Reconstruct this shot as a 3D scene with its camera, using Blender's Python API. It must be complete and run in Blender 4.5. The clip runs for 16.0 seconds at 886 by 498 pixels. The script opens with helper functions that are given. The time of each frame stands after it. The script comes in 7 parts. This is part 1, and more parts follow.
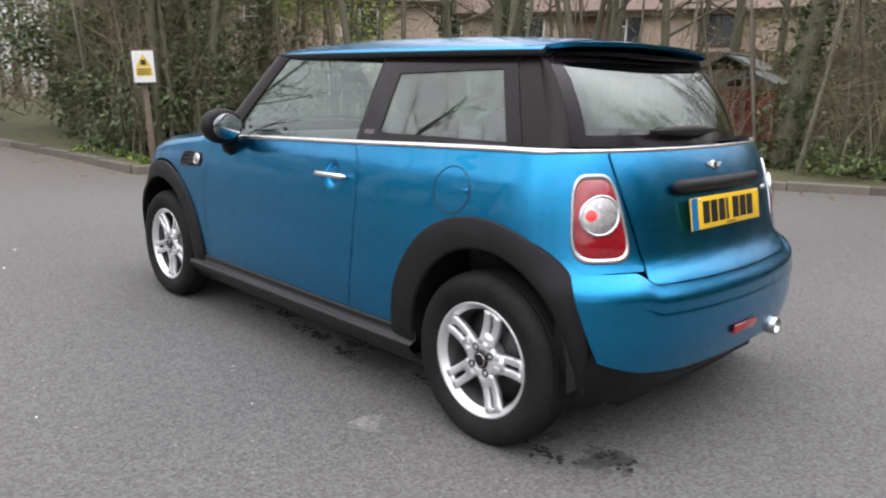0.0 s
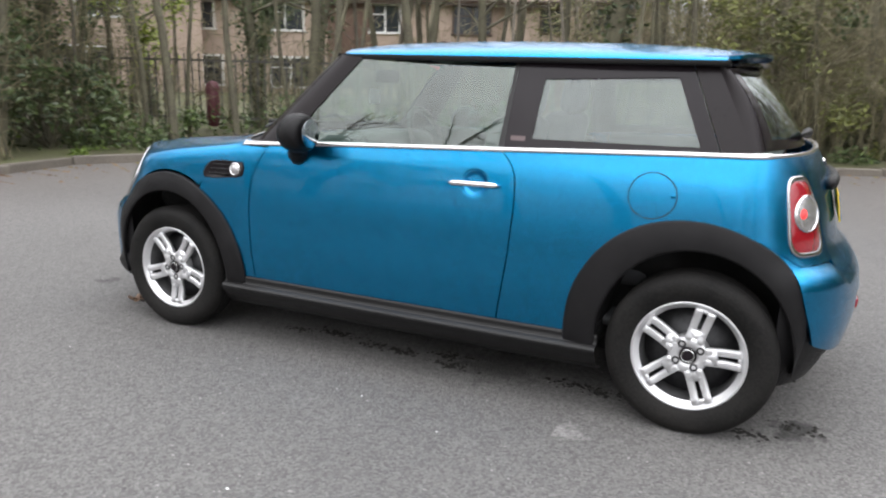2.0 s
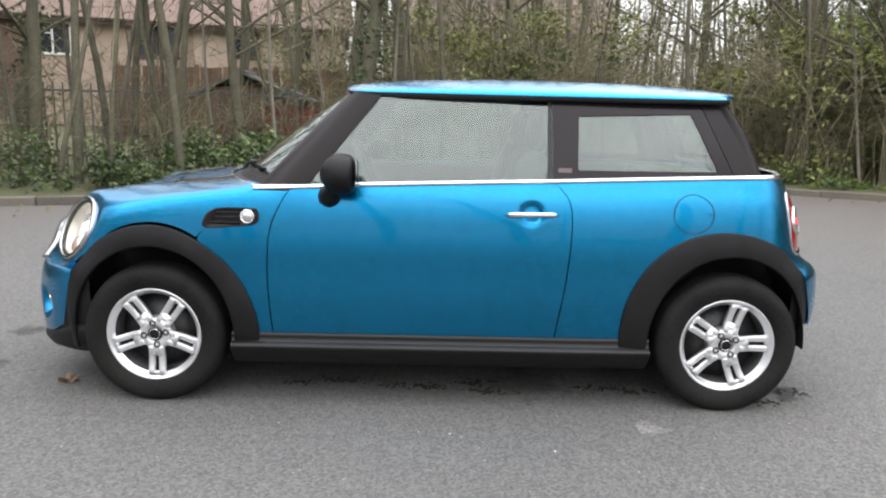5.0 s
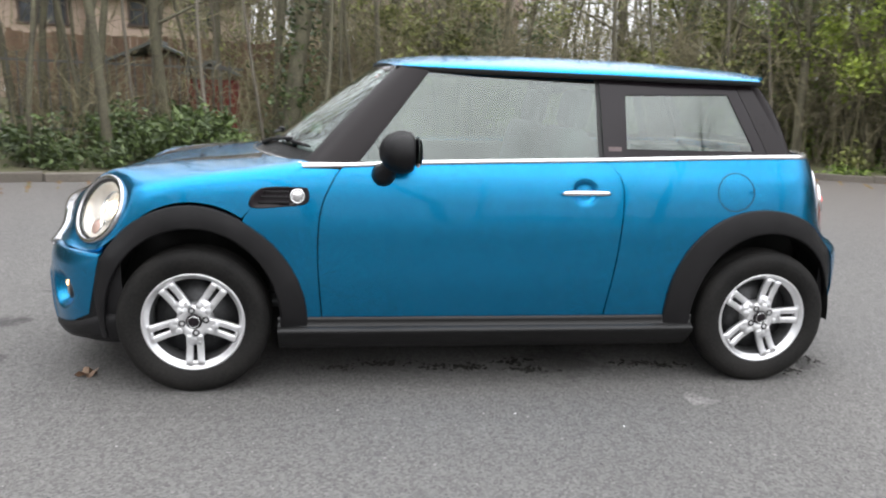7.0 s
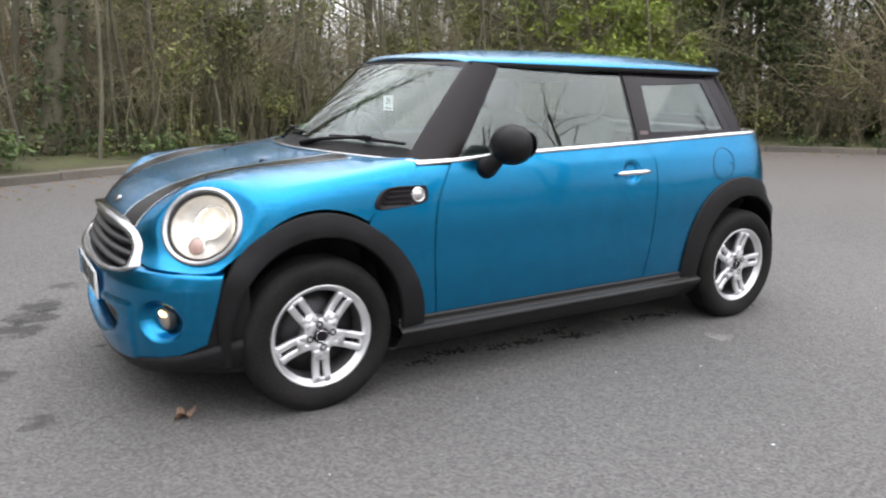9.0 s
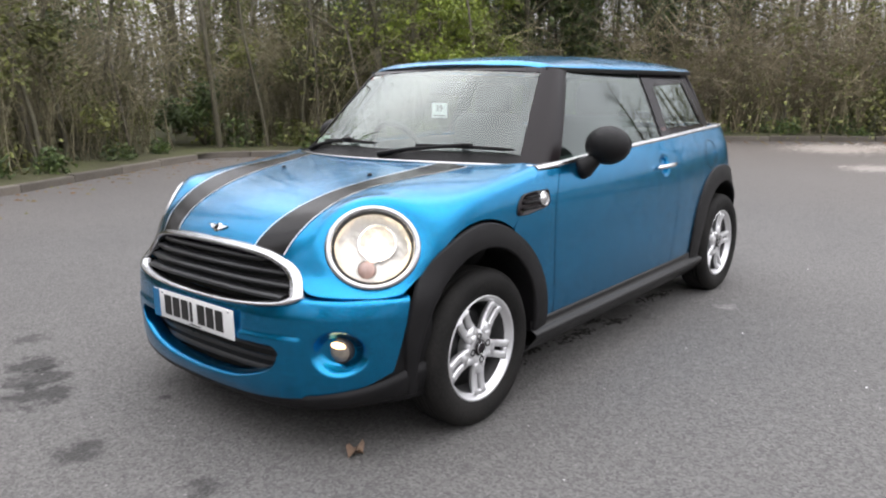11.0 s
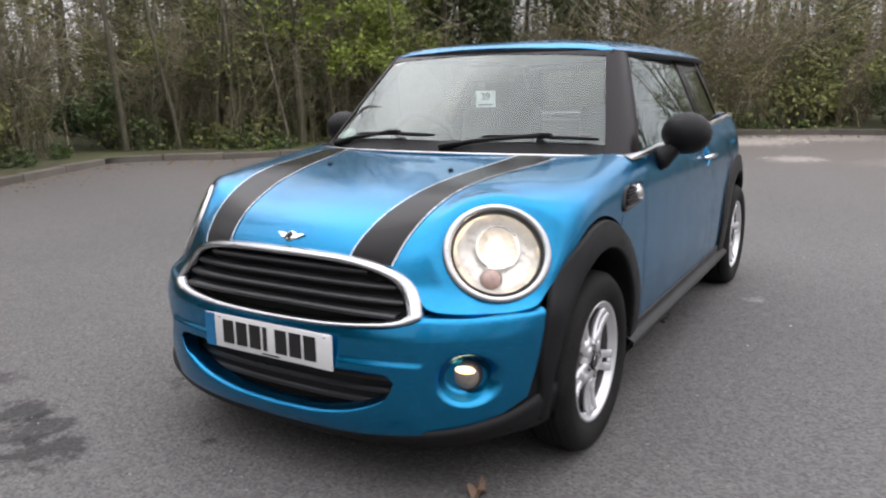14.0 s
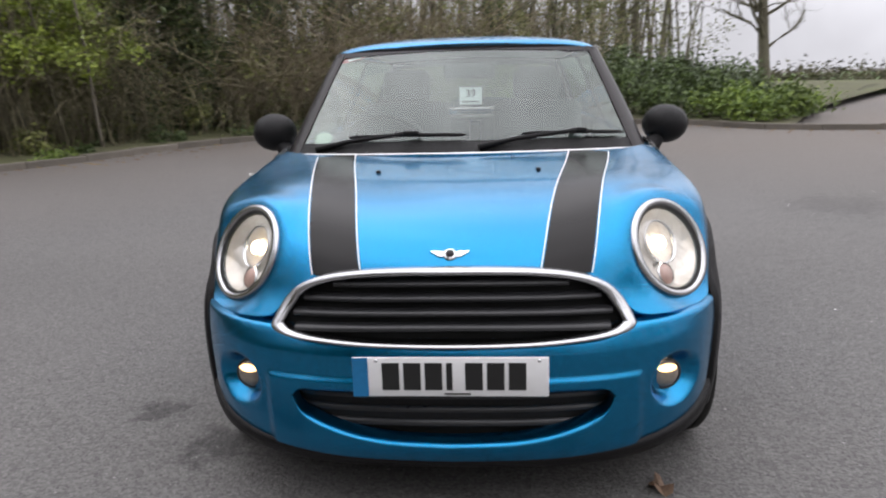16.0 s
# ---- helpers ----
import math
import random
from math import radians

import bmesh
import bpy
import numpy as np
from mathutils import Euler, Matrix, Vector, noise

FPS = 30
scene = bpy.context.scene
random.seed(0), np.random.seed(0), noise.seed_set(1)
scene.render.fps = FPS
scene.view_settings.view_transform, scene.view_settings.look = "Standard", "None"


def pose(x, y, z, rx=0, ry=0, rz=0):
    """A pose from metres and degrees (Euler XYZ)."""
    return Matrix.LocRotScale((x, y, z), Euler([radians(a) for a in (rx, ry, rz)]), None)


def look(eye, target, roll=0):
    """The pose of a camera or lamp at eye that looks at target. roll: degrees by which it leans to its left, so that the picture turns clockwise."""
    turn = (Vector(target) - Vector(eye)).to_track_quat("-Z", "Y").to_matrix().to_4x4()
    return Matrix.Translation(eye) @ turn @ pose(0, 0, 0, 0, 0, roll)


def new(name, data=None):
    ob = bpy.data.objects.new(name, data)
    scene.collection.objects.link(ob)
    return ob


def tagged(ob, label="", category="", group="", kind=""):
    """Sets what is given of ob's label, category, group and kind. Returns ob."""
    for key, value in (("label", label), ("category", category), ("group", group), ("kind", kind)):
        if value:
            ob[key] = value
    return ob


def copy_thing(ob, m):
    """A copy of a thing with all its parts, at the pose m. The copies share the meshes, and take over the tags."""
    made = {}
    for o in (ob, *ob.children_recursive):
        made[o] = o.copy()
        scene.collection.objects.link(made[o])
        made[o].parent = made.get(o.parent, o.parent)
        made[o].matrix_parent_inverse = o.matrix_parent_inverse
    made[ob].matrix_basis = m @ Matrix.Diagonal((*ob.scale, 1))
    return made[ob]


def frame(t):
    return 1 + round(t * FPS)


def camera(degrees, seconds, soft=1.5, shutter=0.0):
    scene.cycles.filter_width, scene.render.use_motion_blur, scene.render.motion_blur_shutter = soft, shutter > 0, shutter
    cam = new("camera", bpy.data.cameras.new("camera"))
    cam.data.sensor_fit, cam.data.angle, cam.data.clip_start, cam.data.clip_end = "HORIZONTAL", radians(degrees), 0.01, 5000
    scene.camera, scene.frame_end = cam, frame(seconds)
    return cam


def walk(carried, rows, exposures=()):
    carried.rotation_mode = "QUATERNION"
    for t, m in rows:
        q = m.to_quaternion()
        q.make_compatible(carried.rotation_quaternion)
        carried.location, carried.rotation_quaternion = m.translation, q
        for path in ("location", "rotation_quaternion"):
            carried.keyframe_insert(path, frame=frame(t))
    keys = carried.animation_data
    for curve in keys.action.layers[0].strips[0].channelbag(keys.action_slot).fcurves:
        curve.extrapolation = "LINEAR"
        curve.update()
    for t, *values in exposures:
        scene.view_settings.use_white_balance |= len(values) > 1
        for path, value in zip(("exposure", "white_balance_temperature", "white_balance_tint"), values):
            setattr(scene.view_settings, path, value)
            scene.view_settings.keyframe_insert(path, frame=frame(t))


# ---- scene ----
cam = camera(61.7, 16.0, 2.1, 0.4)
PATH = [
    (0, (-2.866, 2.568, 1.202), (-1.46, 1.209, 0.78), 1.3),
    (0.5, (-2.574, 2.794, 1.184), (-1.265, 1.343, 0.762), 1.2),
    (1, (-2.244, 3.082, 1.22), (-1.082, 1.513, 0.786), 2.6),
    (1.5, (-1.912, 3.308, 1.205), (-0.886, 1.648, 0.767), 0.6),
    (2, (-1.505, 3.468, 1.242), (-0.673, 1.705, 0.799), 1.6),
    (2.5, (-1.094, 3.672, 1.269), (-0.492, 1.811, 0.85), 1.7),
    (3, (-0.616, 3.755, 1.239), (-0.237, 1.831, 0.844), 0.7),
    (3.5, (-0.279, 3.811, 1.26), (-0.117, 1.852, 0.889), 0.4),
    (3.7, (-0.156, 3.846, 1.266), (-0.068, 1.881, 0.903), -0.3),
    (6, (0.117, 3.882, 1.262), (0.081, 1.916, 0.897), 1.0),
    (6.5, (0.328, 3.818, 1.247), (0.22, 1.859, 0.86), 0.7),
    (7, (0.66, 3.782, 1.249), (0.378, 1.847, 0.832), 2.1),
    (7.5, (1.062, 3.77, 1.258), (0.562, 1.882, 0.83), 2.4),
    (8, (1.46, 3.64, 1.255), (0.775, 1.814, 0.811), 1.8),
    (8.5, (1.879, 3.518, 1.251), (0.955, 1.8, 0.812), 2.2),
    (9, (2.275, 3.332, 1.247), (1.24, 1.676, 0.813), 1.0),
    (9.2, (2.424, 3.226, 1.254), (1.344, 1.598, 0.825), 1.0),
    (11.3, (3.42, 2.331, 1.257), (1.898, 1.104, 0.834), -0.5),
    (11.5, (3.437, 2.301, 1.254), (1.911, 1.079, 0.832), -0.4),
    (12, (3.429, 2.276, 1.253), (1.937, 1.009, 0.841), -0.3),
    (12.5, (3.397, 2.284, 1.254), (1.904, 1.016, 0.851), -0.1),
    (13, (3.375, 2.188, 1.237), (1.884, 0.917, 0.834), 0.0),
    (13.5, (3.454, 1.94, 1.234), (1.846, 0.823, 0.823), 0.0),
    (14, (3.509, 1.589, 1.203), (1.837, 0.577, 0.778), -0.9),
    (14.5, (3.604, 1.248, 1.231), (1.848, 0.403, 0.784), -0.7),
    (15, (3.755, 0.854, 1.237), (1.903, 0.254, 0.78), -1.0),
    (15.5, (3.751, 0.48, 1.217), (1.845, 0.085, 0.758), -3.7),
    (16, (3.77, 0.125, 1.223), (1.825, -0.017, 0.777), -1.6),
]
EXPOSURES = [(0, 1.07, 6500, 13), (1.5, 1.20, 6500, 11), (3.5, 1.29, 6500, 9), (6, 1.31, 6500, 9), (9, 1.18, 6500, 11), (12.5, 0.96, 6500, 13), (16, 0.69, 6500, 14)]
walk(cam, [(t, look(eye, target, roll)) for t, eye, target, roll in PATH], EXPOSURES)

# ---- light ----
world = bpy.data.worlds.new("overcast_sky")
scene.world = world
world.use_nodes = True
wn = world.node_tree.nodes
wl = world.node_tree.links
sky = wn.new("ShaderNodeTexSky")
sky.sky_type, sky.sun_disc = "NISHITA", False
sky.sun_elevation, sky.sun_rotation = radians(48), radians(200)
sky.air_density, sky.dust_density = 1.0, 4.0
grey = wn.new("ShaderNodeHueSaturation")
grey.inputs["Saturation"].default_value = 0.12
wl.new(sky.outputs[0], grey.inputs["Color"])
# an even cloud cover over most of the clear sky's light
cloud = wn.new("ShaderNodeMix")
cloud.data_type = "RGBA"
cloud.inputs[0].default_value = 0.82
# overcast: three times as bright overhead as at the horizon
up = wn.new("ShaderNodeTexCoord")
split = wn.new("ShaderNodeSeparateXYZ")
rise = wn.new("ShaderNodeMapRange")
rise.inputs[1].default_value, rise.inputs[2].default_value = 0.0, 1.0
rise.inputs[3].default_value, rise.inputs[4].default_value = 1 / 3, 1.0
tone = wn.new("ShaderNodeMix")
tone.data_type = "RGBA"
tone.inputs[6].default_value, tone.inputs[7].default_value = (0, 0, 0, 1), (12.2, 12.4, 13.1, 1)
wl.new(up.outputs["Generated"], split.inputs[0]), wl.new(split.outputs["Z"], rise.inputs[0])
# soft uneven cloud
puff = wn.new("ShaderNodeTexNoise")
puff.inputs["Scale"].default_value, puff.inputs["Detail"].default_value = 3.2, 5
wl.new(up.outputs["Generated"], puff.inputs["Vector"])
swing = wn.new("ShaderNodeMapRange")
swing.inputs[1].default_value, swing.inputs[2].default_value, swing.inputs[3].default_value, swing.inputs[4].default_value = 0.3, 0.7, 0.68, 1.26
wl.new(puff.outputs[0], swing.inputs[0])
both_ = wn.new("ShaderNodeMath")
both_.operation = "MULTIPLY"
wl.new(rise.outputs[0], both_.inputs[0]), wl.new(swing.outputs[0], both_.inputs[1])
tone.clamp_factor = False
wl.new(both_.outputs[0], tone.inputs[0]), wl.new(tone.outputs[2], cloud.inputs[7])
wl.new(grey.outputs[0], cloud.inputs[6])
wl.new(cloud.outputs[2], wn["Background"].inputs[0])
wn["Background"].inputs[1].default_value = 0.12
sun_lamp = bpy.data.lights.new("sun", "SUN")
sun_lamp.energy, sun_lamp.angle, sun_lamp.color = 0.8, radians(110), (1.0, 0.97, 0.93)
sun = new("sun", sun_lamp)
sun.matrix_world = look((0, 0, 30), (1, -11, 0))


# ---- materials ----
def surface(name, base, rough=0.5, metal=0.0, scale=8.0, vary=0.15, bump=0.0, fine=60.0, coat=0.0, other=None, rvary=0.1, piece=0.0):
    """A procedural surface with two scales of noise in its colour, roughness and relief."""
    m = bpy.data.materials.new(name)
    m.use_nodes = True
    n, l = m.node_tree.nodes, m.node_tree.links
    p = n["Principled BSDF"]
    p.inputs["Metallic"].default_value = metal
    p.inputs["Coat Weight"].default_value = coat
    p.inputs["Coat Roughness"].default_value = 0.03
    co = n.new("ShaderNodeTexCoord")
    big, small = n.new("ShaderNodeTexNoise"), n.new("ShaderNodeTexNoise")
    for t, s in ((big, scale), (small, fine)):
        t.inputs["Scale"].default_value, t.inputs["Detail"].default_value = s, 5
        l.new(co.outputs["Object"], t.inputs["Vector"])
    add = n.new("ShaderNodeMath")
    add.operation = "ADD"
    l.new(big.outputs[0], add.inputs[0]), l.new(small.outputs[0], add.inputs[1])
    ramp = n.new("ShaderNodeMapRange")
    ramp.inputs[1].default_value, ramp.inputs[2].default_value = 0.65, 1.35
    l.new(add.outputs[0], ramp.inputs[0])
    mix = n.new("ShaderNodeMix")
    mix.data_type = "RGBA"
    b = other or base
    mix.inputs[6].default_value = (*[c * (1 - vary) for c in base], 1)
    mix.inputs[7].default_value = (*[min(1, c * (1 + vary)) for c in b], 1)
    l.new(ramp.outputs[0], mix.inputs[0])
    out = mix.outputs[2]
    if piece:
        info = n.new("ShaderNodeObjectInfo")
        hsv = n.new("ShaderNodeHueSaturation")
        mr = n.new("ShaderNodeMapRange")
        mr.inputs[3].default_value, mr.inputs[4].default_value = 1 - piece, 1 + piece
        l.new(info.outputs["Random"], mr.inputs[0]), l.new(mr.outputs[0], hsv.inputs["Value"]), l.new(out, hsv.inputs["Color"])
        out = hsv.outputs[0]
    l.new(out, p.inputs["Base Color"])
    rr = n.new("ShaderNodeMapRange")
    rr.inputs[3].default_value, rr.inputs[4].default_value = max(0.02, rough - rvary * rough), min(1, rough + rvary * rough)
    l.new(ramp.outputs[0], rr.inputs[0]), l.new(rr.outputs[0], p.inputs["Roughness"])
    if bump:
        bp = n.new("ShaderNodeBump")
        bp.inputs["Strength"].default_value, bp.inputs["Distance"].default_value = bump, 0.01
        l.new(small.outputs[0], bp.inputs["Height"]), l.new(bp.outputs[0], p.inputs["Normal"])
    return m


def leafy(name, a, b, c, rough=0.55):
    """Foliage whose small pieces each take their own shade between three colours."""
    m = bpy.data.materials.new(name)
    m.use_nodes = True
    n, l = m.node_tree.nodes, m.node_tree.links
    p = n["Principled BSDF"]
    geo = n.new("ShaderNodeNewGeometry")
    ramp = n.new("ShaderNodeValToRGB")
    ramp.color_ramp.elements[0].color, ramp.color_ramp.elements[1].color = (*a, 1), (*c, 1)
    e = ramp.color_ramp.elements.new(0.55)
    e.color = (*b, 1)
    l.new(geo.outputs["Random Per Island"], ramp.inputs[0])
    tex = n.new("ShaderNodeTexNoise")
    tex.inputs["Scale"].default_value = 0.8
    co = n.new("ShaderNodeTexCoord")
    l.new(co.outputs["Object"], tex.inputs["Vector"])
    hsv = n.new("ShaderNodeHueSaturation")
    mr = n.new("ShaderNodeMapRange")
    mr.inputs[1].default_value, mr.inputs[2].default_value, mr.inputs[3].default_value, mr.inputs[4].default_value = 0.3, 0.7, 0.6, 1.4
    l.new(tex.outputs[0], mr.inputs[0]), l.new(mr.outputs[0], hsv.inputs["Value"]), l.new(ramp.outputs[0], hsv.inputs["Color"])
    l.new(hsv.outputs[0], p.inputs["Base Color"])
    p.inputs["Roughness"].default_value = rough
    return m


def glass(name, tint, gloss=0.02, share=0.04):
    """A thin pane: tinted see-through with a mirror share that grows towards grazing."""
    m = bpy.data.materials.new(name)
    m.use_nodes = True
    n, l = m.node_tree.nodes, m.node_tree.links
    n.remove(n["Principled BSDF"])
    tr, gl, mx = n.new("ShaderNodeBsdfTransparent"), n.new("ShaderNodeBsdfGlossy"), n.new("ShaderNodeMixShader")
    lw, pw, fr = n.new("ShaderNodeLayerWeight"), n.new("ShaderNodeMath"), n.new("ShaderNodeMapRange")
    lw.inputs[0].default_value = 0.5
    pw.operation = "POWER"
    pw.inputs[1].default_value = 4.0
    fr.inputs[3].default_value, fr.inputs[4].default_value = share, 1.0
    l.new(lw.outputs["Facing"], pw.inputs[0]), l.new(pw.outputs[0], fr.inputs[0])
    tr.inputs[0].default_value = (*tint, 1)
    gl.inputs["Roughness"].default_value = gloss
    gl.inputs["Color"].default_value = (0.93, 1.0, 0.97, 1)
    l.new(fr.outputs[0], mx.inputs[0]), l.new(tr.outputs[0], mx.inputs[1]), l.new(gl.outputs[0], mx.inputs[2])
    l.new(mx.outputs[0], n["Material Output"].inputs[0])
    return m


def lamp_glow(name, colour, strength):
    m = bpy.data.materials.new(name)
    m.use_nodes = True
    p = m.node_tree.nodes["Principled BSDF"]
    p.inputs["Base Color"].default_value = (*colour, 1)
    p.inputs["Emission Color"].default_value = (*colour, 1)
    p.inputs["Emission Strength"].default_value = strength
    return m


def car_paint():
    """Metallic blue lacquer with fine flake under a clear coat."""
    m = surface("metallic_blue_paint", (0.002, 0.205, 0.425), 0.27, 0.97, 1.5, 0.05, 0, 900, 0.48, rvary=0.06)
    return m


PAINT = car_paint()
BLACK_TRIM = surface("grained_black_plastic", (0.0065, 0.0062, 0.0067), 0.42, 0, 7, 0.4, 0.25, 500, other=(0.0105, 0.010, 0.0107), rvary=0.2)
BLACK_TRIM.node_tree.nodes["Principled BSDF"].inputs["Specular IOR Level"].default_value = 0.2
SATIN_TRIM = surface("satin_black_sill", (0.0065, 0.0063, 0.0065), 0.34, 0, 7, 0.3, 0.1, 400, rvary=0.2)
SATIN_TRIM.node_tree.nodes["Principled BSDF"].inputs["Specular IOR Level"].default_value = 0.34
BLACK_GLOSS = surface("gloss_black_panel", (0.014, 0.011, 0.013), 0.12, 0, 4, 0.1, 0, 200)
PILLAR = surface("satin_black_pillar", (0.011, 0.008, 0.009), 0.3, 0, 4, 0.1, 0, 200)
STRIPE = surface("black_vinyl_stripe", (0.012, 0.011, 0.011), 0.2, 0, 4, 0.1, 0, 200)
for m_ in (BLACK_GLOSS, PILLAR, STRIPE):
    m_.node_tree.nodes["Principled BSDF"].inputs["Specular IOR Level"].default_value = 0.22
STRIPE_EDGE = surface("white_vinyl_line", (0.75, 0.76, 0.76), 0.3)
RUBBER = surface("tyre_rubber", (0.006, 0.006, 0.006), 0.7, 0, 6, 0.35, 0.2, 120, other=(0.016, 0.015, 0.014))
RUBBER.node_tree.nodes["Principled BSDF"].inputs["Specular IOR Level"].default_value = 0.17
SLAT = surface("satin_black_slat", (0.022, 0.022, 0.024), 0.3, 0, 6, 0.2)
SEAL = surface("black_rubber_seal", (0.008, 0.008, 0.008), 0.6)
CHROME = surface("chrome", (0.82, 0.82, 0.82), 0.08, 1.0, 6, 0.04)
SATIN = surface("brushed_chrome", (0.70, 0.70, 0.70), 0.22, 1.0, 6, 0.05)
GRILLE_CHROME = surface("grey_chrome_frame", (0.50, 0.50, 0.51), 0.16, 1.0, 6, 0.06)
# mirror colour dimmed to imitate a reflection of dark surroundings
MIRROR = surface("dimmed_mirror", (0.34, 0.36, 0.38), 0.04, 1.0, 6, 0.03)
ALLOY = surface("silver_painted_alloy", (0.74, 0.74, 0.75), 0.32, 0.7, 12, 0.08, 0, 300, 0.4)
DARK_METAL = surface("dark_brake_metal", (0.06, 0.06, 0.062), 0.5, 0.7, 10, 0.4)
# near-black colour stands for the shade inside the sunken bolt holes
BOLT_WELL = surface("bolt_well_shade", (0.012, 0.012, 0.013), 0.6, 0.0, 10, 0.3)
# dark copy of the alloy: shade behind the spokes put into the colour
BARREL = surface("shade_dark_rim", (0.11, 0.11, 0.112), 0.5, 0.5, 10, 0.3)
# underbody black, also put in as shade behind grille, intake and gaps
INNER = surface("underbody_and_cavity_shade", (0.006, 0.006, 0.006), 0.8)
CABIN = surface("dark_cabin_trim", (0.040, 0.042, 0.044), 0.6, 0, 5, 0.2, 0.1, 200)
SEAT = surface("grey_seat_cloth", (0.085, 0.088, 0.092), 0.85, 0, 5, 0.2, 0.2, 300)
HEADLINING = surface("pale_headlining", (0.62, 0.63, 0.61), 0.9, 0, 5, 0.08)
SIDE_GLASS = glass("tinted_side_glass", (0.50, 0.64, 0.58), 0.012, 0.11)
FRONT_GLASS = glass("windscreen_glass", (0.76, 0.86, 0.82), 0.012, 0.095)
LENS = glass("clear_lamp_lens", (0.93, 0.93, 0.93))
REFLECTOR = surface("lamp_reflector", (0.82, 0.77, 0.70), 0.18, 0.45, 20, 0.15, 1.0, 24)
RED_LENS = surface("red_lamp_lens", (0.27, 0.006, 0.014), 0.12, 0, 20, 0.15, 0, 80, 1.0)
CLEAR_LENS = surface("pale_lamp_lens", (0.52, 0.51, 0.51), 0.2, 0.7, 30, 0.3, 0.3, 70, 1.0)
FOG_LENS = surface("pale_fog_lens", (0.27, 0.23, 0.19), 0.3, 0.1, 30, 0.15, 0.3, 60, 0.6)
TAIL_GLOW = lamp_glow("lit_red_bulb", (0.9, 0.05, 0.05), 0.3)
AMBER = surface("amber_lamp", (0.52, 0.34, 0.29), 0.2, 0, 20, 0.2, 0, 90, 0.8)
HEAD_BULB = lamp_glow("lit_warm_bulb", (1.0, 0.80, 0.52), 6.0)
FOG_GLOW = lamp_glow("lit_amber_sidelight", (1.0, 0.60, 0.24), 3.0)
PLATE_WHITE = surface("white_plate", (0.78, 0.78, 0.78), 0.35, 0, 9, 0.03)
PLATE_YELLOW = surface("yellow_plate", (0.80, 0.50, 0.02), 0.35, 0, 9, 0.03)
PLATE_BLUE = surface("blue_plate_band", (0.01, 0.16, 0.36), 0.35)
INK = surface("black_ink", (0.015, 0.015, 0.015), 0.4)
PAPER = surface("white_paper_tag", (0.86, 0.90, 0.90), 0.6)


# ---- mesh helpers ----
def link_mesh(name, verts, faces, material, parent=None, label="", smooth=True):
    me = bpy.data.meshes.new(name)
    me.from_pydata([tuple(v) for v in verts], [], [tuple(f) for f in faces])
    me.materials.append(material)
    if smooth:
        me.polygons.foreach_set("use_smooth", [True] * len(me.polygons))
    me.update()
    ob = new(name, me)
    if parent:
        ob.parent = parent
    return tagged(ob, label)


def part(name, bm, material, parent, label="", smooth=True):
    """Links a bmesh as one mesh object under a thing or a part."""
    me = bpy.data.meshes.new(name)
    bm.to_mesh(me)
    bm.free()
    me.materials.append(material)
    if smooth:
        me.polygons.foreach_set("use_smooth", [True] * len(me.polygons))
    ob = new(name, me)
    ob.parent = parent
    return tagged(ob, label)


def empty(name, m=None):
    ob = new(name)
    ob.empty_display_size = 0.1
    if m is not None:
        ob.matrix_world = m
    return ob


def smooth_curve(xs, ys):
    """A smooth function through points, without overshoot, held straight outside them."""
    xs, ys = np.array(xs, float), np.array(ys, float)
    o = np.argsort(xs)
    xs, ys = xs[o], ys[o]
    h, d = np.diff(xs), np.diff(ys) / np.diff(xs)
    m = np.concatenate(([d[0]], (d[1:] + d[:-1]) / 2, [d[-1]]))
    for i in range(1, len(m) - 1):
        if d[i - 1] * d[i] <= 0:
            m[i] = 0
        else:
            m[i] = 2 * d[i - 1] * d[i] / (d[i - 1] + d[i])

    def f(x):
        x = np.asarray(x, float)
        c = np.clip(x, xs[0], xs[-1])
        i = np.clip(np.searchsorted(xs, c) - 1, 0, len(h) - 1)
        t = (c - xs[i]) / h[i]
        return ((1 + 2 * t) * (1 - t) ** 2 * ys[i] + t * (1 - t) ** 2 * h[i] * m[i] + t * t * (3 - 2 * t) * ys[i + 1] + t * t * (t - 1) * h[i] * m[i + 1])
    return f


def grid_mesh(P, thick=0.0, flip=False):
    """Verts and faces of a sheet of points (n, m, 3), with its rim turned in by thick."""
    n, m = P.shape[:2]
    verts = [tuple(v) for v in P.reshape(-1, 3)]
    faces = []
    for i in range(n - 1):
        for j in range(m - 1):
            faces.append((i * m + j, (i + 1) * m + j, (i + 1) * m + j + 1, i * m + j + 1))
    if thick:
        du, dv = np.gradient(P, axis=0), np.gradient(P, axis=1)
        N = np.cross(du, dv)
        N /= np.maximum(np.linalg.norm(N, axis=2, keepdims=True), 1e-9)
        if flip:
            N = -N
        ring = [(0, j) for j in range(m)] + [(i, m - 1) for i in range(1, n)] + [(n - 1, j) for j in range(m - 2, -1, -1)] + [(i, 0) for i in range(n - 2, 0, -1)]
        base = len(verts)
        for i, j in ring:
            verts.append(tuple(P[i, j]))
        for i, j in ring:
            verts.append(tuple(P[i, j] - N[i, j] * thick))
        k = len(ring)
        for a in range(k):
            b = (a + 1) % k
            faces.append((base + b, base + a, base + k + a, base + k + b))
    if flip:
        faces = [f[::-1] for f in faces]
    return verts, faces


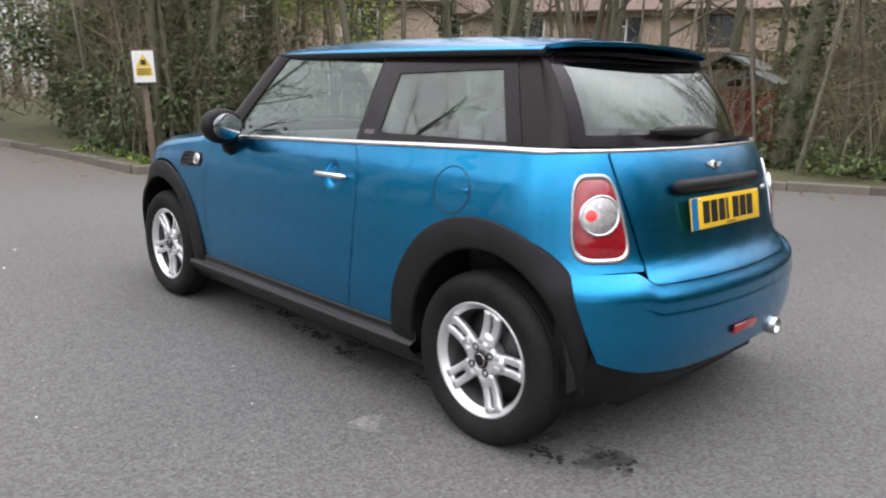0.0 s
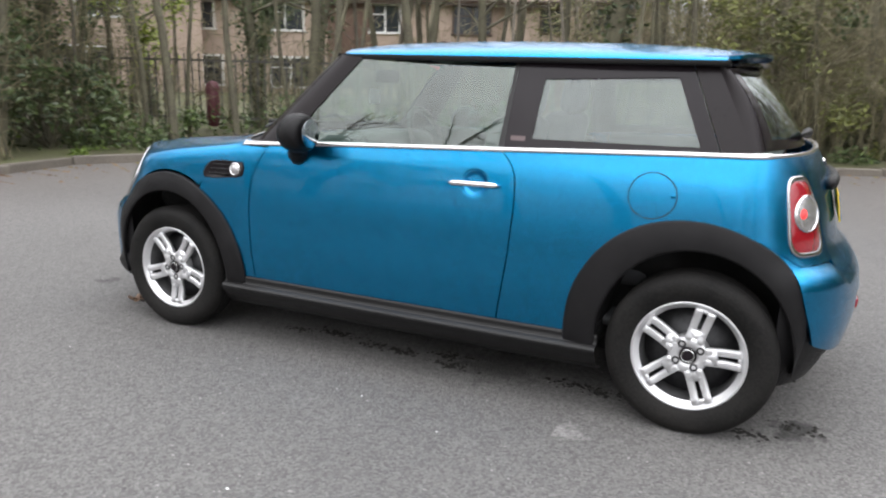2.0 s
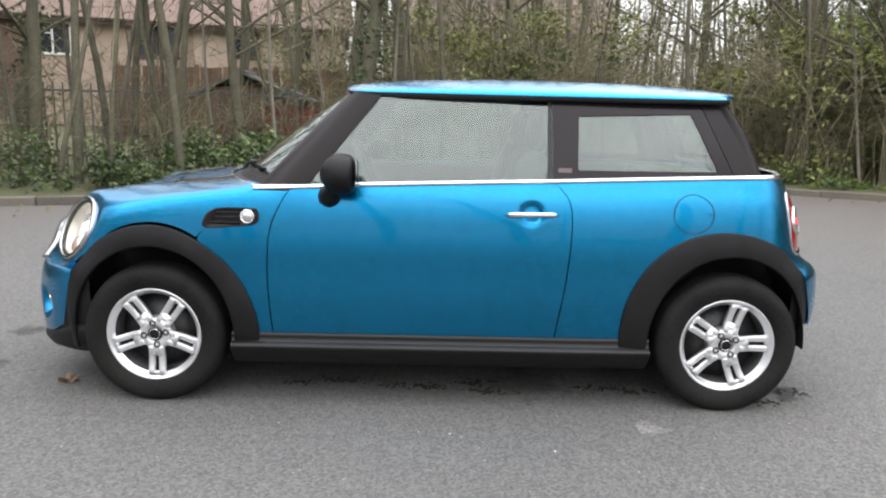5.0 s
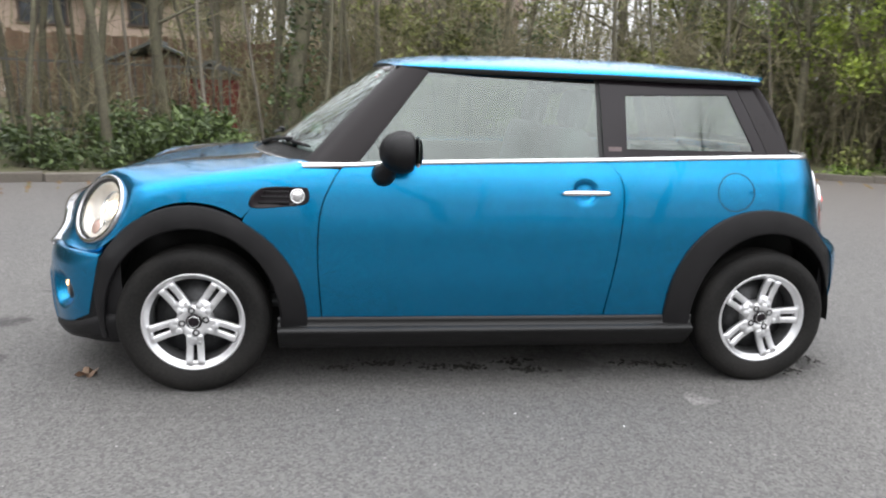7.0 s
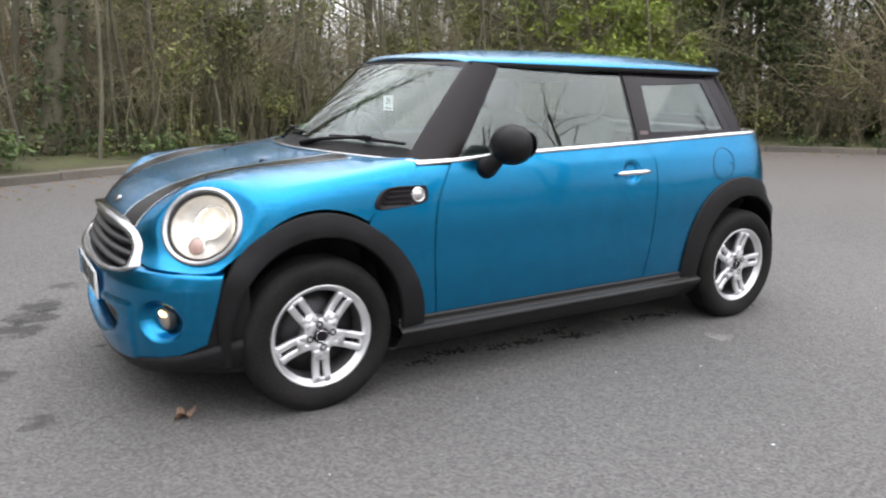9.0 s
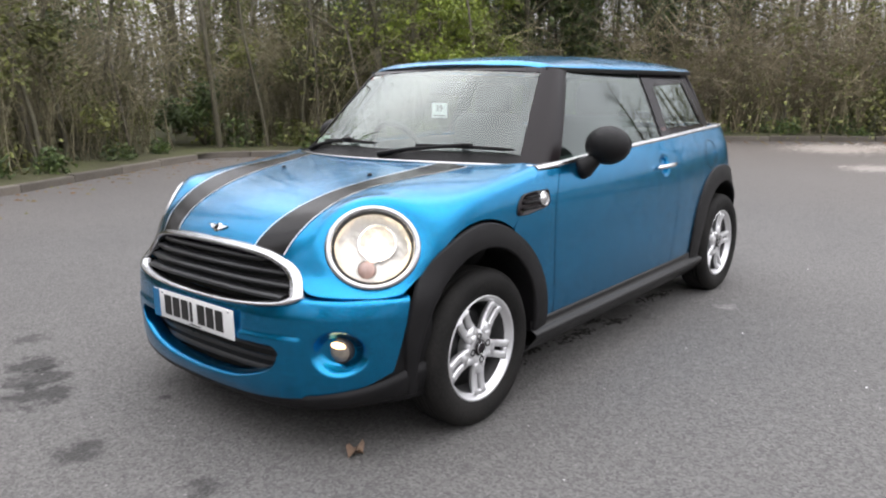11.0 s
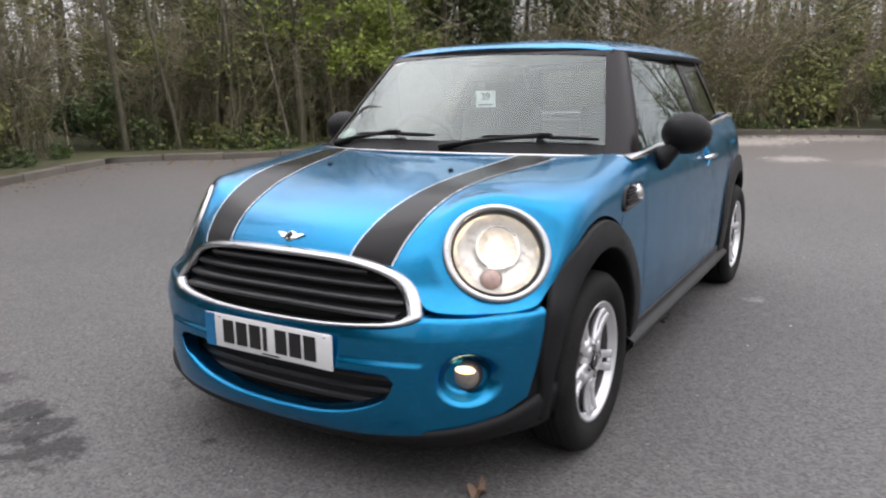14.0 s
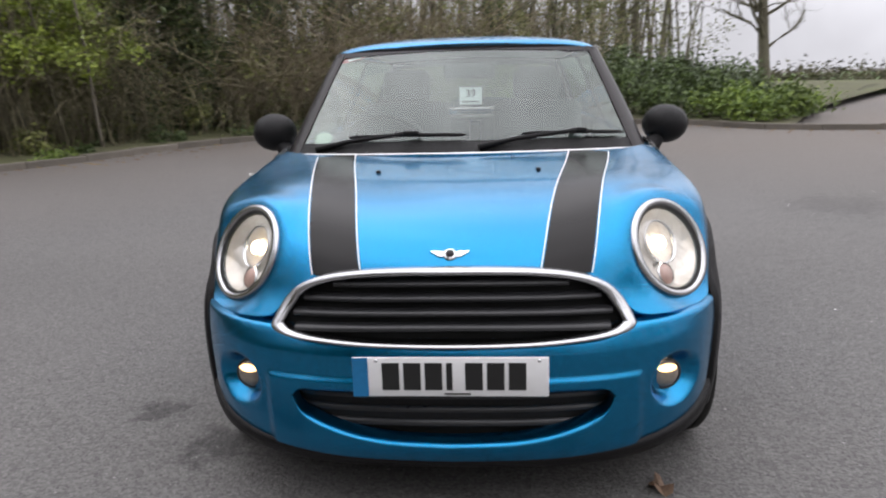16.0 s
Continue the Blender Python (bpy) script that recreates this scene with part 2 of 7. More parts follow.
def sheet(name, P, material, parent, label="", thick=0.012, flip=False, both=False):
    """A panel from a sheet of points; both adds its mirror image on the car's other side."""
    P = np.asarray(P, float)
    if parent:
        # turn the sheet's outer side away from the car's middle
        c = P.reshape(-1, 3).mean(0)
        core = np.array((np.clip(c[0], -0.9, 1.1), 0.0, 0.6))
        N = np.cross(np.gradient(P, axis=0), np.gradient(P, axis=1))
        flip = float((N * (P - core)).sum()) < 0
    v, f = grid_mesh(P, thick, flip)
    obs = [link_mesh(name, v, f, material, parent, label)]
    if both:
        Q = P.copy()
        Q[..., 1] *= -1
        v, f = grid_mesh(Q, thick, not flip)
        obs.append(link_mesh(name, v, f, material, parent, label))
    return obs


def tube(bm, pts, r, sides=6, caps=True):
    """A tube through points in a bmesh; r is a radius or one for each point."""
    pts = [Vector(p) for p in pts]
    rs = r if isinstance(r, (list, tuple, np.ndarray)) else [r] * len(pts)
    rings = []
    for i, p in enumerate(pts):
        d = (pts[min(i + 1, len(pts) - 1)] - pts[max(i - 1, 0)]).normalized()
        a = d.cross(Vector((0, 0, 1)) if abs(d.z) < 0.9 else Vector((1, 0, 0))).normalized()
        b = d.cross(a)
        rings.append([bm.verts.new(p + (a * math.cos(2 * math.pi * k / sides) + b * math.sin(2 * math.pi * k / sides)) * rs[i]) for k in range(sides)])
    for u, v in zip(rings, rings[1:]):
        for k in range(sides):
            bm.faces.new((u[k], u[(k + 1) % sides], v[(k + 1) % sides], v[k]))
    if caps:
        bm.faces.new(rings[0][::-1]), bm.faces.new(rings[-1])
    return bm


def lathe(profile, sides=64, closed=False):
    """A bmesh turned about the y axis from (radius, y) pairs."""
    bm = bmesh.new()
    rings = [[bm.verts.new((r * math.sin(2 * math.pi * k / sides), y, r * math.cos(2 * math.pi * k / sides))) for k in range(sides)] for r, y in profile]
    pairs = list(zip(rings, rings[1:])) + ([(rings[-1], rings[0])] if closed else [])
    for u, v in pairs:
        for k in range(sides):
            bm.faces.new((u[k], v[k], v[(k + 1) % sides], u[(k + 1) % sides]))
    bmesh.ops.recalc_face_normals(bm, faces=bm.faces)
    return bm


def box(size, at=(0, 0, 0), bevel=0.0, m=None, seg=2):
    """A bmesh box with bevelled edges."""
    bm = bmesh.new()
    bmesh.ops.create_cube(bm, size=1, matrix=Matrix.Translation(at) @ Matrix.Diagonal((*size, 1)))
    if bevel:
        bmesh.ops.bevel(bm, geom=bm.edges[:], offset=bevel, segments=seg, affect="EDGES", profile=0.5)
    if m is not None:
        bmesh.ops.transform(bm, matrix=m, verts=bm.verts)
    return bm


def sphere(radii, at, m=None, u=24, v=14):
    bm = bmesh.new()
    bmesh.ops.create_uvsphere(bm, u_segments=u, v_segments=v, radius=1)
    bmesh.ops.transform(bm, matrix=Matrix.Translation(at) @ (m or Matrix()) @ Matrix.Diagonal((*radii, 1)), verts=bm.verts)
    return bm


def mirrored(bm):
    """A copy of a bmesh on the car's other side."""
    other = bm.copy()
    bmesh.ops.scale(other, vec=(1, -1, 1), verts=other.verts)
    bmesh.ops.reverse_faces(other, faces=other.faces)
    return other


def pair(name, bm, material, parent, label="", smooth=True):
    other = mirrored(bm)
    return part(name, bm, material, parent, label, smooth), part(name, other, material, parent, label, smooth)


# ---- the ground ----
def ground_height(x, y):
    """The yard is dished: flat under the car and rising a little towards its kerbs."""
    r = np.maximum(np.hypot(x, y) - 3.0, 0) / 9.0
    return 0.33 * (1 - np.exp(-r ** 1.3))


def ground_material():
    m = surface("grey_asphalt", (0.120, 0.116, 0.112), 0.85, 0, 0.35, 0.22, 0.9, 90)
    n, l = m.node_tree.nodes, m.node_tree.links
    p = n["Principled BSDF"]
    src = p.inputs["Base Color"].links[0].from_socket
    co = n.new("ShaderNodeTexCoord")
    chips = n.new("ShaderNodeTexVoronoi")
    chips.inputs["Scale"].default_value = 105
    l.new(co.outputs["Object"], chips.inputs["Vector"])
    mr = n.new("ShaderNodeMapRange")
    mr.inputs[3].default_value, mr.inputs[4].default_value = 0.56, 1.48
    bw = n.new("ShaderNodeRGBToBW")
    l.new(chips.outputs["Color"], bw.inputs[0]), l.new(bw.outputs[0], mr.inputs[0])
    hsv = n.new("ShaderNodeHueSaturation")
    l.new(mr.outputs[0], hsv.inputs["Value"]), l.new(src, hsv.inputs["Color"])
    # worn, brownish drift of silt towards the kerbs, and damp stains
    silt = n.new("ShaderNodeTexNoise")
    silt.inputs["Scale"].default_value, silt.inputs["Detail"].default_value = 0.22, 4
    l.new(co.outputs["Object"], silt.inputs["Vector"])
    length = n.new("ShaderNodeVectorMath")
    length.operation = "LENGTH"
    l.new(co.outputs["Object"], length.inputs[0])
    far = n.new("ShaderNodeMapRange")
    far.inputs[1].default_value, far.inputs[2].default_value = 4.0, 9.0
    l.new(length.outputs["Value"], far.inputs[0])
    mul = n.new("ShaderNodeMath")
    mul.operation = "MULTIPLY"
    l.new(far.outputs[0], mul.inputs[0]), l.new(silt.outputs[0], mul.inputs[1])
    mix = n.new("ShaderNodeMix")
    mix.data_type = "RGBA"
    mix.inputs[7].default_value = (0.15, 0.125, 0.105, 1)
    l.new(mul.outputs[0], mix.inputs[0]), l.new(hsv.outputs[0], mix.inputs[6])
    out = mix.outputs[2]
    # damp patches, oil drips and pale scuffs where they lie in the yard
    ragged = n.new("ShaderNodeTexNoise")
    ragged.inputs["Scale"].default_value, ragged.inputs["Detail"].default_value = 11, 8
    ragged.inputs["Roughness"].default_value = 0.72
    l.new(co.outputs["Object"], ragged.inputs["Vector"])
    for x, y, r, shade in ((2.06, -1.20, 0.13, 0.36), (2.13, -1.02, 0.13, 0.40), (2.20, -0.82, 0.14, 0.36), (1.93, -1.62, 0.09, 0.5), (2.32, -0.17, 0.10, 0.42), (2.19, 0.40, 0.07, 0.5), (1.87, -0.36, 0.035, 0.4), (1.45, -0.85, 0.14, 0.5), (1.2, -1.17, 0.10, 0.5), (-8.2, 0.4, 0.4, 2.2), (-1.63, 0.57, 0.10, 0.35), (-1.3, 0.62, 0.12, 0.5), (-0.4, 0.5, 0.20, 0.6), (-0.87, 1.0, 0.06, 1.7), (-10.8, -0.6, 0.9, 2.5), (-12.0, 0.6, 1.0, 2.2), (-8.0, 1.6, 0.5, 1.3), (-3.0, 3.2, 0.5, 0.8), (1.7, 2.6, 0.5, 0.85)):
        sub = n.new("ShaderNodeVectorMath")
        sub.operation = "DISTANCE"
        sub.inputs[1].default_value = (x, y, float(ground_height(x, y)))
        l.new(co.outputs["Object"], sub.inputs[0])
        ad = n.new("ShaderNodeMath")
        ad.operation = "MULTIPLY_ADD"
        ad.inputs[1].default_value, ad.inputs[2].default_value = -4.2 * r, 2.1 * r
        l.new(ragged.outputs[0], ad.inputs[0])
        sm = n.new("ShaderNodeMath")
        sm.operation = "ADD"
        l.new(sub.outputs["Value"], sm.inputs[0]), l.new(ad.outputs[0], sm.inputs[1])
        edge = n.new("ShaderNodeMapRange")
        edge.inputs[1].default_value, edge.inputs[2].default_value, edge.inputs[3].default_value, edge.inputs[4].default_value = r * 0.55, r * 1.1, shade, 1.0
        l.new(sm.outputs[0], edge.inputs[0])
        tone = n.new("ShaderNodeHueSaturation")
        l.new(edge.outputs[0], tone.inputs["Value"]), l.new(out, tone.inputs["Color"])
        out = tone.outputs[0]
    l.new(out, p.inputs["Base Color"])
    return m


ASPHALT = ground_material()
radii = np.concatenate((np.linspace(0.05, 16, 50), np.geomspace(17, 900, 24)))
angs = np.linspace(0, 2 * np.pi, 97)
RR, AA = np.meshgrid(radii, angs, indexing="ij")
GX, GY = RR * np.cos(AA), RR * np.sin(AA)
v, f = grid_mesh(np.stack((GX, GY, ground_height(GX, GY)), -1))
ground = tagged(link_mesh("ground", v, f, ASPHALT), "worn grey asphalt car park surface with loose grit", "ground", kind="structure")

KERB = [(14.0, 0.2), (9.9, -0.6), (7.6, -0.9), (6.6, -1.0), (6.35, -1.3), (6.5, -2.9), (5.6, -4.3), (4.3, -4.95), (3.1, -5.35), (2.1, -5.95), (0.5, -6.7), (-1.6, -7.7),
        (-3.7, -8.5), (-5.0, -7.3), (-6.9, -6.1), (-8.1, -5.6), (-9.5, -4.8), (-10.8, -3.5), (-11.6, -2.0), (-12.3, -0.3), (-12.5, 1.6), (-11.6, 3.8), (-10.0, 4.95), (-9.3, 6.7), (-9.4, 9.0), (-11.0, 11.5), (-14.0, 13.0)]


def along(points, step):
    """Even steps along a smoothed line in plan: places and outward normals."""
    pts = [Vector(p) for p in points]
    dense = []
    for i in range(len(pts) - 1):
        p0, p1, p2, p3 = pts[max(i - 1, 0)], pts[i], pts[i + 1], pts[min(i + 2, len(pts) - 1)]
        for k in range(12):
            t = k / 12
            q = 0.5 * (2 * p1 + (p2 - p0) * t + (2 * p0 - 5 * p1 + 4 * p2 - p3) * t * t + (3 * p1 - p0 - 3 * p2 + p3) * t ** 3)
            dense.append(p1.lerp(p2, t) * 0.4 + q * 0.6)
    dense.append(pts[-1])
    out, left = [], 0.0
    for a, b in zip(dense, dense[1:]):
        d = (b - a).length
        while left < d:
            p, w = a.lerp(b, left / d), (b - a).normalized()
            out.append((p, w, Vector((-w.y, w.x)) * -1))
            left += step
        left -= d
    return out


KERB_STONE = surface("weathered_kerb_concrete", (0.145, 0.128, 0.108), 0.9, 0, 3, 0.3, 0.5, 60, piece=0.2)
MUD = surface("leaf_littered_soil", (0.075, 0.055, 0.038), 0.95, 0, 1.2, 0.4, 0.9, 25, other=(0.075, 0.085, 0.03))
line = along(KERB, 0.30)
rows = []
for p, w, nrm in line:
    if p.x < -8 and p.y > 5.6:
        continue
    # outward is away from the yard's middle
    out = nrm if nrm.dot(p) > 0 else -nrm
    row = []
    for d in (0.06, 0.5, 1.2, 2.5, 5, 9, 15, 26):
        q = p + out * d if d < 2 else p + out * 1.2 + (out * 0.3 + p.normalized() * 0.7) * (d - 1.2)
        z = float(ground_height(p.x, p.y)) + 0.085 + 0.05 * min(d, 4) * 0.5 + 0.012 * max(0, d - 2) + (0.03 * noise.noise((q.x, q.y, 0)) if d > 0.1 else 0)
        row.append((q.x, q.y, z))
    rows.append(row)
v, f = grid_mesh(np.array(rows), flip=True)
verge = tagged(link_mesh("verge", v, f, MUD), "soil and leaf litter verge behind the kerb", "ground", kind="structure")

# kerb stones, each its own piece
kerb = tagged(empty("kerb"), "low weathered concrete kerb round the car park", "kerb", kind="structure")
stone = box((0.895, 0.125, 0.25), (0, 0, -0.025), 0.014)
stone_me = bpy.data.meshes.new("kerb_stone")
stone.to_mesh(stone_me)
stone.free()
stone_me.materials.append(KERB_STONE)
for p, w, nrm in along(KERB, 0.90):
    out = nrm if nrm.dot(p) > 0 else -nrm
    ob = new("kerb_stone", stone_me)
    q = p + out * 0.06
    ob.matrix_world = pose(q.x, q.y, float(ground_height(p.x, p.y)) + random.uniform(-0.006, 0.006), 0, 0, math.degrees(math.atan2(w.y, w.x)) + random.uniform(-1, 1))
    ob.parent = kerb


# ---- the car's form ----
hood_z = smooth_curve((0.6, 0.9, 1.05, 1.2, 1.35, 1.5, 1.65, 1.75, 1.83, 1.9), (1.02, 0.975, 0.953, 0.932, 0.911, 0.885, 0.844, 0.803, 0.758, 0.70))
belt_z = smooth_curve((-1.7, -1.33, -0.91, -0.44, 0.4, 0.59, 0.87, 1.1), (1.025, 1.02, 1.007, 0.99, 0.96, 0.949, 0.94, 0.935))
side_y = smooth_curve((0.1, 0.15, 0.25, 0.35, 0.5, 0.65, 0.8, 0.9, 0.96, 1.03, 1.1), (0.76, 0.775, 0.79, 0.805, 0.815, 0.815, 0.805, 0.788, 0.765, 0.735, 0.70))
side_w = smooth_curve((-1.85, -1.65, -1.5, -1.3, -1.13, -0.5, 0.3, 0.8, 1.2, 1.5, 1.7, 1.95), (0.80, 0.91, 0.955, 0.98, 0.985, 1.0, 1.0, 1.0, 1.0, 0.985, 0.95, 0.87))
nose_x = smooth_curve((0.1, 0.17, 0.24, 0.32, 0.42, 0.50, 0.56, 0.60, 0.70, 0.755, 0.85, 1.0), (1.843, 1.888, 1.921, 1.931, 1.934, 1.931, 1.912, 1.897, 1.866, 1.848, 1.80, 1.70))
tail_x = smooth_curve((0.1, 0.2, 0.3, 0.45, 0.56, 0.61, 0.645, 0.68, 0.84, 0.95, 1.03, 1.1), (1.62, 1.69, 1.745, 1.772, 1.768, 1.750, 1.714, 1.692, 1.650, 1.610, 1.562, 1.49))


def smoothstep(a, b, x):
    t = np.clip((x - a) / (b - a), 0, 1)
    return t * t * (3 - 2 * t)


def nose_sweep(y, z=0.4):
    """How far the nose falls back to the sides: the bumper stays fuller at its corners than the bonnet above it."""
    y = np.abs(y)
    w = smoothstep(0.55, 0.66, z)
    return (1 - w) * (0.09 * y ** 2 + 0.60 * y ** 3.8) + w * (0.10 * y ** 2 + 0.65 * y ** 3)


def body_field(x, y, z):
    """Below zero inside the lower body; the crown, sides, nose and tail blend softly."""
    y = np.abs(y)
    cab = smoothstep(0.58, 0.70, x)
    top = np.where(x > 0.6, hood_z(x), 1.2) - (0.07 + 0.07 * smoothstep(1.1, 1.8, x)) * y ** 2
    # the crest over each headlamp, running back along the bonnet
    top = top + 0.045 * np.exp(-((x - 1.56) / np.where(x < 1.56, 0.34, 0.26)) ** 2 - ((y - 0.57) / 0.20) ** 2)
    top = 1.25 * (1 - cab) + top * cab
    g = np.stack((z - top, (y - side_y(z) * side_w(x)), x - (nose_x(z) - nose_sweep(y, z)), -x - (tail_x(z) - 0.18 * y ** 2 - 0.6 * y ** 6)))
    k = 0.022 + 0.02 * smoothstep(1.2, 1.7, x)
    m = g.max(0)
    return m + k * np.log(np.exp((g - m) / k).sum(0))


def cast(O, D, reach=2.6):
    """Where rays from inside leave the body."""
    lo, hi = np.zeros(O.shape[:-1]), np.full(O.shape[:-1], reach)
    for _ in range(42):
        mid = (lo + hi) / 2
        q = O + D * mid[..., None]
        ins = body_field(q[..., 0], q[..., 1], q[..., 2]) < 0
        lo, hi = np.where(ins, mid, lo), np.where(ins, hi, mid)
    return O + D * lo[..., None]


FRONT_C, REAR_C, FRONT_R, REAR_R = 1.15, -1.05, 0.80, 0.72


def wrap(u, z):
    """The lower body by u, the way along its outline (x along the sides, turning at both ends), and height z."""
    u, z = np.broadcast_arrays(np.asarray(u, float), np.asarray(z, float))
    ang = np.where(u > FRONT_C, (u - FRONT_C) / FRONT_R, np.where(u < REAR_C, (u - REAR_C) / REAR_R, 0.0))
    O = np.stack((np.clip(u, REAR_C, FRONT_C), np.zeros_like(u), z), -1)
    D = np.stack((np.sin(ang), np.cos(ang), np.zeros_like(u)), -1)
    return cast(O, D)


def u_of(x, y):
    """The outline way of a place in plan."""
    if x > FRONT_C:
        return FRONT_C + FRONT_R * math.atan2(x - FRONT_C, y)
    if x < REAR_C:
        return REAR_C + REAR_R * math.atan2(x - REAR_C, y)
    return x


def wrap_normal(P):
    e = 1e-3
    x, y, z = P[..., 0], P[..., 1], P[..., 2]
    n = np.stack((body_field(x + e, y, z) - body_field(x - e, y, z), body_field(x, y + e, z) - body_field(x, y - e, z), body_field(x, y, z + e) - body_field(x, y, z - e)), -1)
    return n / np.linalg.norm(n, axis=-1, keepdims=True)


def at_surface(u, z, lift=0.0):
    P = wrap(np.array([u]), np.array([z]))
    N = wrap_normal(P)
    return Vector(P[0] + N[0] * lift), Vector(N[0])


U_FRONT, U_REAR = FRONT_C + FRONT_R * math.pi / 2, REAR_C - REAR_R * math.pi / 2

car = tagged(empty("car"), "small metallic blue hatchback with black bonnet stripes, parked on asphalt", "car")


def rows_panel(name, zs, left, right, n=40, lift=0.0, **kw):
    """A panel of the lower body between two side seams, row by row in height."""
    P = []
    for z in zs:
        P.append(np.linspace(float(left(z)), float(right(z)), n))
    U, Z = np.array(P), np.repeat(np.array(zs)[:, None], n, 1)
    S = wrap(U, Z)
    if lift:
        S = S + wrap_normal(S) * lift
    return sheet(name, S, kw.pop("material", PAINT), car, flip=kw.pop("flip", False), both=kw.pop("both", True), **kw)


def columns_panel(name, us, low, high, n=24, lift=0.0, **kw):
    """A panel of the lower body, column by column along the outline."""
    T = np.linspace(0, 1, n)
    Z = np.array([[float(low(u)) * (1 - t) + float(high(u)) * t for u in us] for t in T])
    U = np.repeat(np.array(us)[None, :], n, 0)
    S = wrap(U, Z)
    if lift:
        S = S + wrap_normal(S) * lift
    return sheet(name, S, kw.pop("material", PAINT), car, flip=kw.pop("flip", False), both=kw.pop("both", True), **kw)


door_front = smooth_curve((0.30, 0.587, 0.70, 0.781, 0.86, 0.92, 0.96), (0.722, 0.739, 0.735, 0.722, 0.690, 0.655, 0.615))
door_rear = smooth_curve((0.30, 0.332, 0.603, 0.798, 0.87, 0.918, 0.96, 1.0), (-0.487, -0.491, -0.530, -0.543, -0.540, -0.524, -0.490, -0.44))
sill_z = 0.312
HUB_F, HUB_R, HUB_Z = 1.2335, -1.2335, 0.294
arch_out_f = smooth_curve((-95, -60, -35, 0, 30, 50, 70, 90, 110), (0.450, 0.452, 0.458, 0.480, 0.462, 0.44, 0.405, 0.375, 0.37))
arch_out_r = smooth_curve((-110, -90, -70, -50, -30, 0, 30, 60, 85, 95), (0.345, 0.352, 0.395, 0.440, 0.468, 0.490, 0.502, 0.485, 0.465, 0.462))


def arch_point(hub, table, deg):
    r = float(table(deg))
    return hub + r * math.sin(math.radians(deg)), HUB_Z + r * math.cos(math.radians(deg))


# door, from sill to belt
zs = np.concatenate((np.linspace(sill_z, 0.86, 20), np.linspace(0.88, 0.978, 12)))
gap = 0.0026


def clip_belt(left, right, z0, z1, n_z, name, n=40, press=None, **kw):
    """Rows that follow the sloping belt at their top."""
    T = np.linspace(0, 1, n_z)
    S_u, S_z = [], []
    for t in T:
        ends = []
        for side in (left, right):
            u = float(side(z0 + (z1(0) - z0) * t))
            u = float(side(z0 + (z1(u) - z0) * t))
            ends.append(float(side(z0 + (z1(u) - z0) * t)))
        us = np.linspace(*ends, n)
        S_u.append(us), S_z.append([z0 + (z1(u) - z0) * t for u in us])
    S = wrap(np.array(S_u), np.array(S_z))
    if press:
        S = S + wrap_normal(S) * press(S)[..., None]
    return sheet(name, S, PAINT, car, flip=True, both=True, **kw)


belt_edge = lambda u: float(belt_z(u)) - 0.012
def handle_hollow(S):
    d = np.hypot(S[..., 0] + 0.372, S[..., 2] - 0.852)
    return -0.020 * smoothstep(0.055, 0.035, d)


doors = clip_belt(lambda z: door_rear(z) + gap, lambda z: door_front(z) - gap, sill_z, belt_edge, 84, "door", 130, press=handle_hollow, label="blue painted car door")

# panel between door and front arch, up to the bonnet's side seam
arch_back = smooth_curve([arch_point(HUB_F, arch_out_f, a)[1] for a in (-93, -80, -65, -50, -40, -28)], [arch_point(HUB_F, arch_out_f, a)[0] for a in (-93, -80, -65, -50, -40, -28)])
seam_x = smooth_curve((0.725, 0.78, 0.849, 0.90, 0.94), (1.035, 0.99, 0.915, 0.85, 0.775))
zs = np.concatenate((np.linspace(sill_z, 0.70, 18), np.linspace(0.715, 0.926, 14)))
wing_edge = lambda z: (float(arch_back(z)) + 0.02 if z < 0.715 else float(seam_x(z)) - gap)
rows_panel("wing_panel", zs, lambda z: door_front(z) + gap, wing_edge, 16)

# quarter panel over the rear arch to the tail
arch_rx = [arch_point(HUB_R, arch_out_r, a) for a in np.linspace(88, -78, 46)]
tail_seam = u_of(-1.60, 0.455)
us = sorted(set([round(float(x), 4) for x, _ in arch_rx] + list(np.round(np.linspace(-0.77, -0.44, 14), 4)) + list(np.round(np.linspace(-1.6, tail_seam, 12), 4))))
arch_low = smooth_curve([x for x, _ in arch_rx[::-1]], [z for _, z in arch_rx[::-1]])
quarter_low = lambda u: sill_z if u > -0.77 else (float(arch_low(u)) - 0.02 if u > -1.50 else max(0.645, float(arch_low(u)) - 0.02) if u > -1.56 else 0.6475)


def seam_slant(z):
    """How far the tailgate's side seam moves outwards with height."""
    return 0.12 * np.clip((np.asarray(z, float) - 0.66) / 0.34, 0, 1)


def quarter():
    T = np.linspace(0, 1, 30)
    U, Z = [], []
    for t in T:
        ru, rz = [], []
        for u in us:
            lo, hi = quarter_low(u), belt_edge(max(u, -1.6))
            z = lo + (hi - lo) * t
            uu = u
            if u > -0.80:
                # the front edge follows the door's rear seam
                w = (u + 0.80) / (0.80 - 0.44)
                uu = -0.80 + w * (float(door_rear(z)) - gap + 0.80)
            if u < -1.40:
                uu = u + (u + 1.40) / (tail_seam + 1.40) * float(seam_slant(z))
            ru.append(uu), rz.append(z)
        U.append(ru), Z.append(rz)
    S = wrap(np.array(U), np.array(Z))
    return sheet("quarter_panel", S, PAINT, car, flip=True, both=True)


quarter()


def dome(P, O=(1.2335, 0.0, 0.45)):
    """Bearing (round the wheel's axle) and slope of a place seen from inside the bonnet."""
    d = np.asarray(P, float) - np.array(O)
    return math.atan2(d[0], d[2]), math.atan2(abs(d[1]), math.hypot(d[0], d[2]))


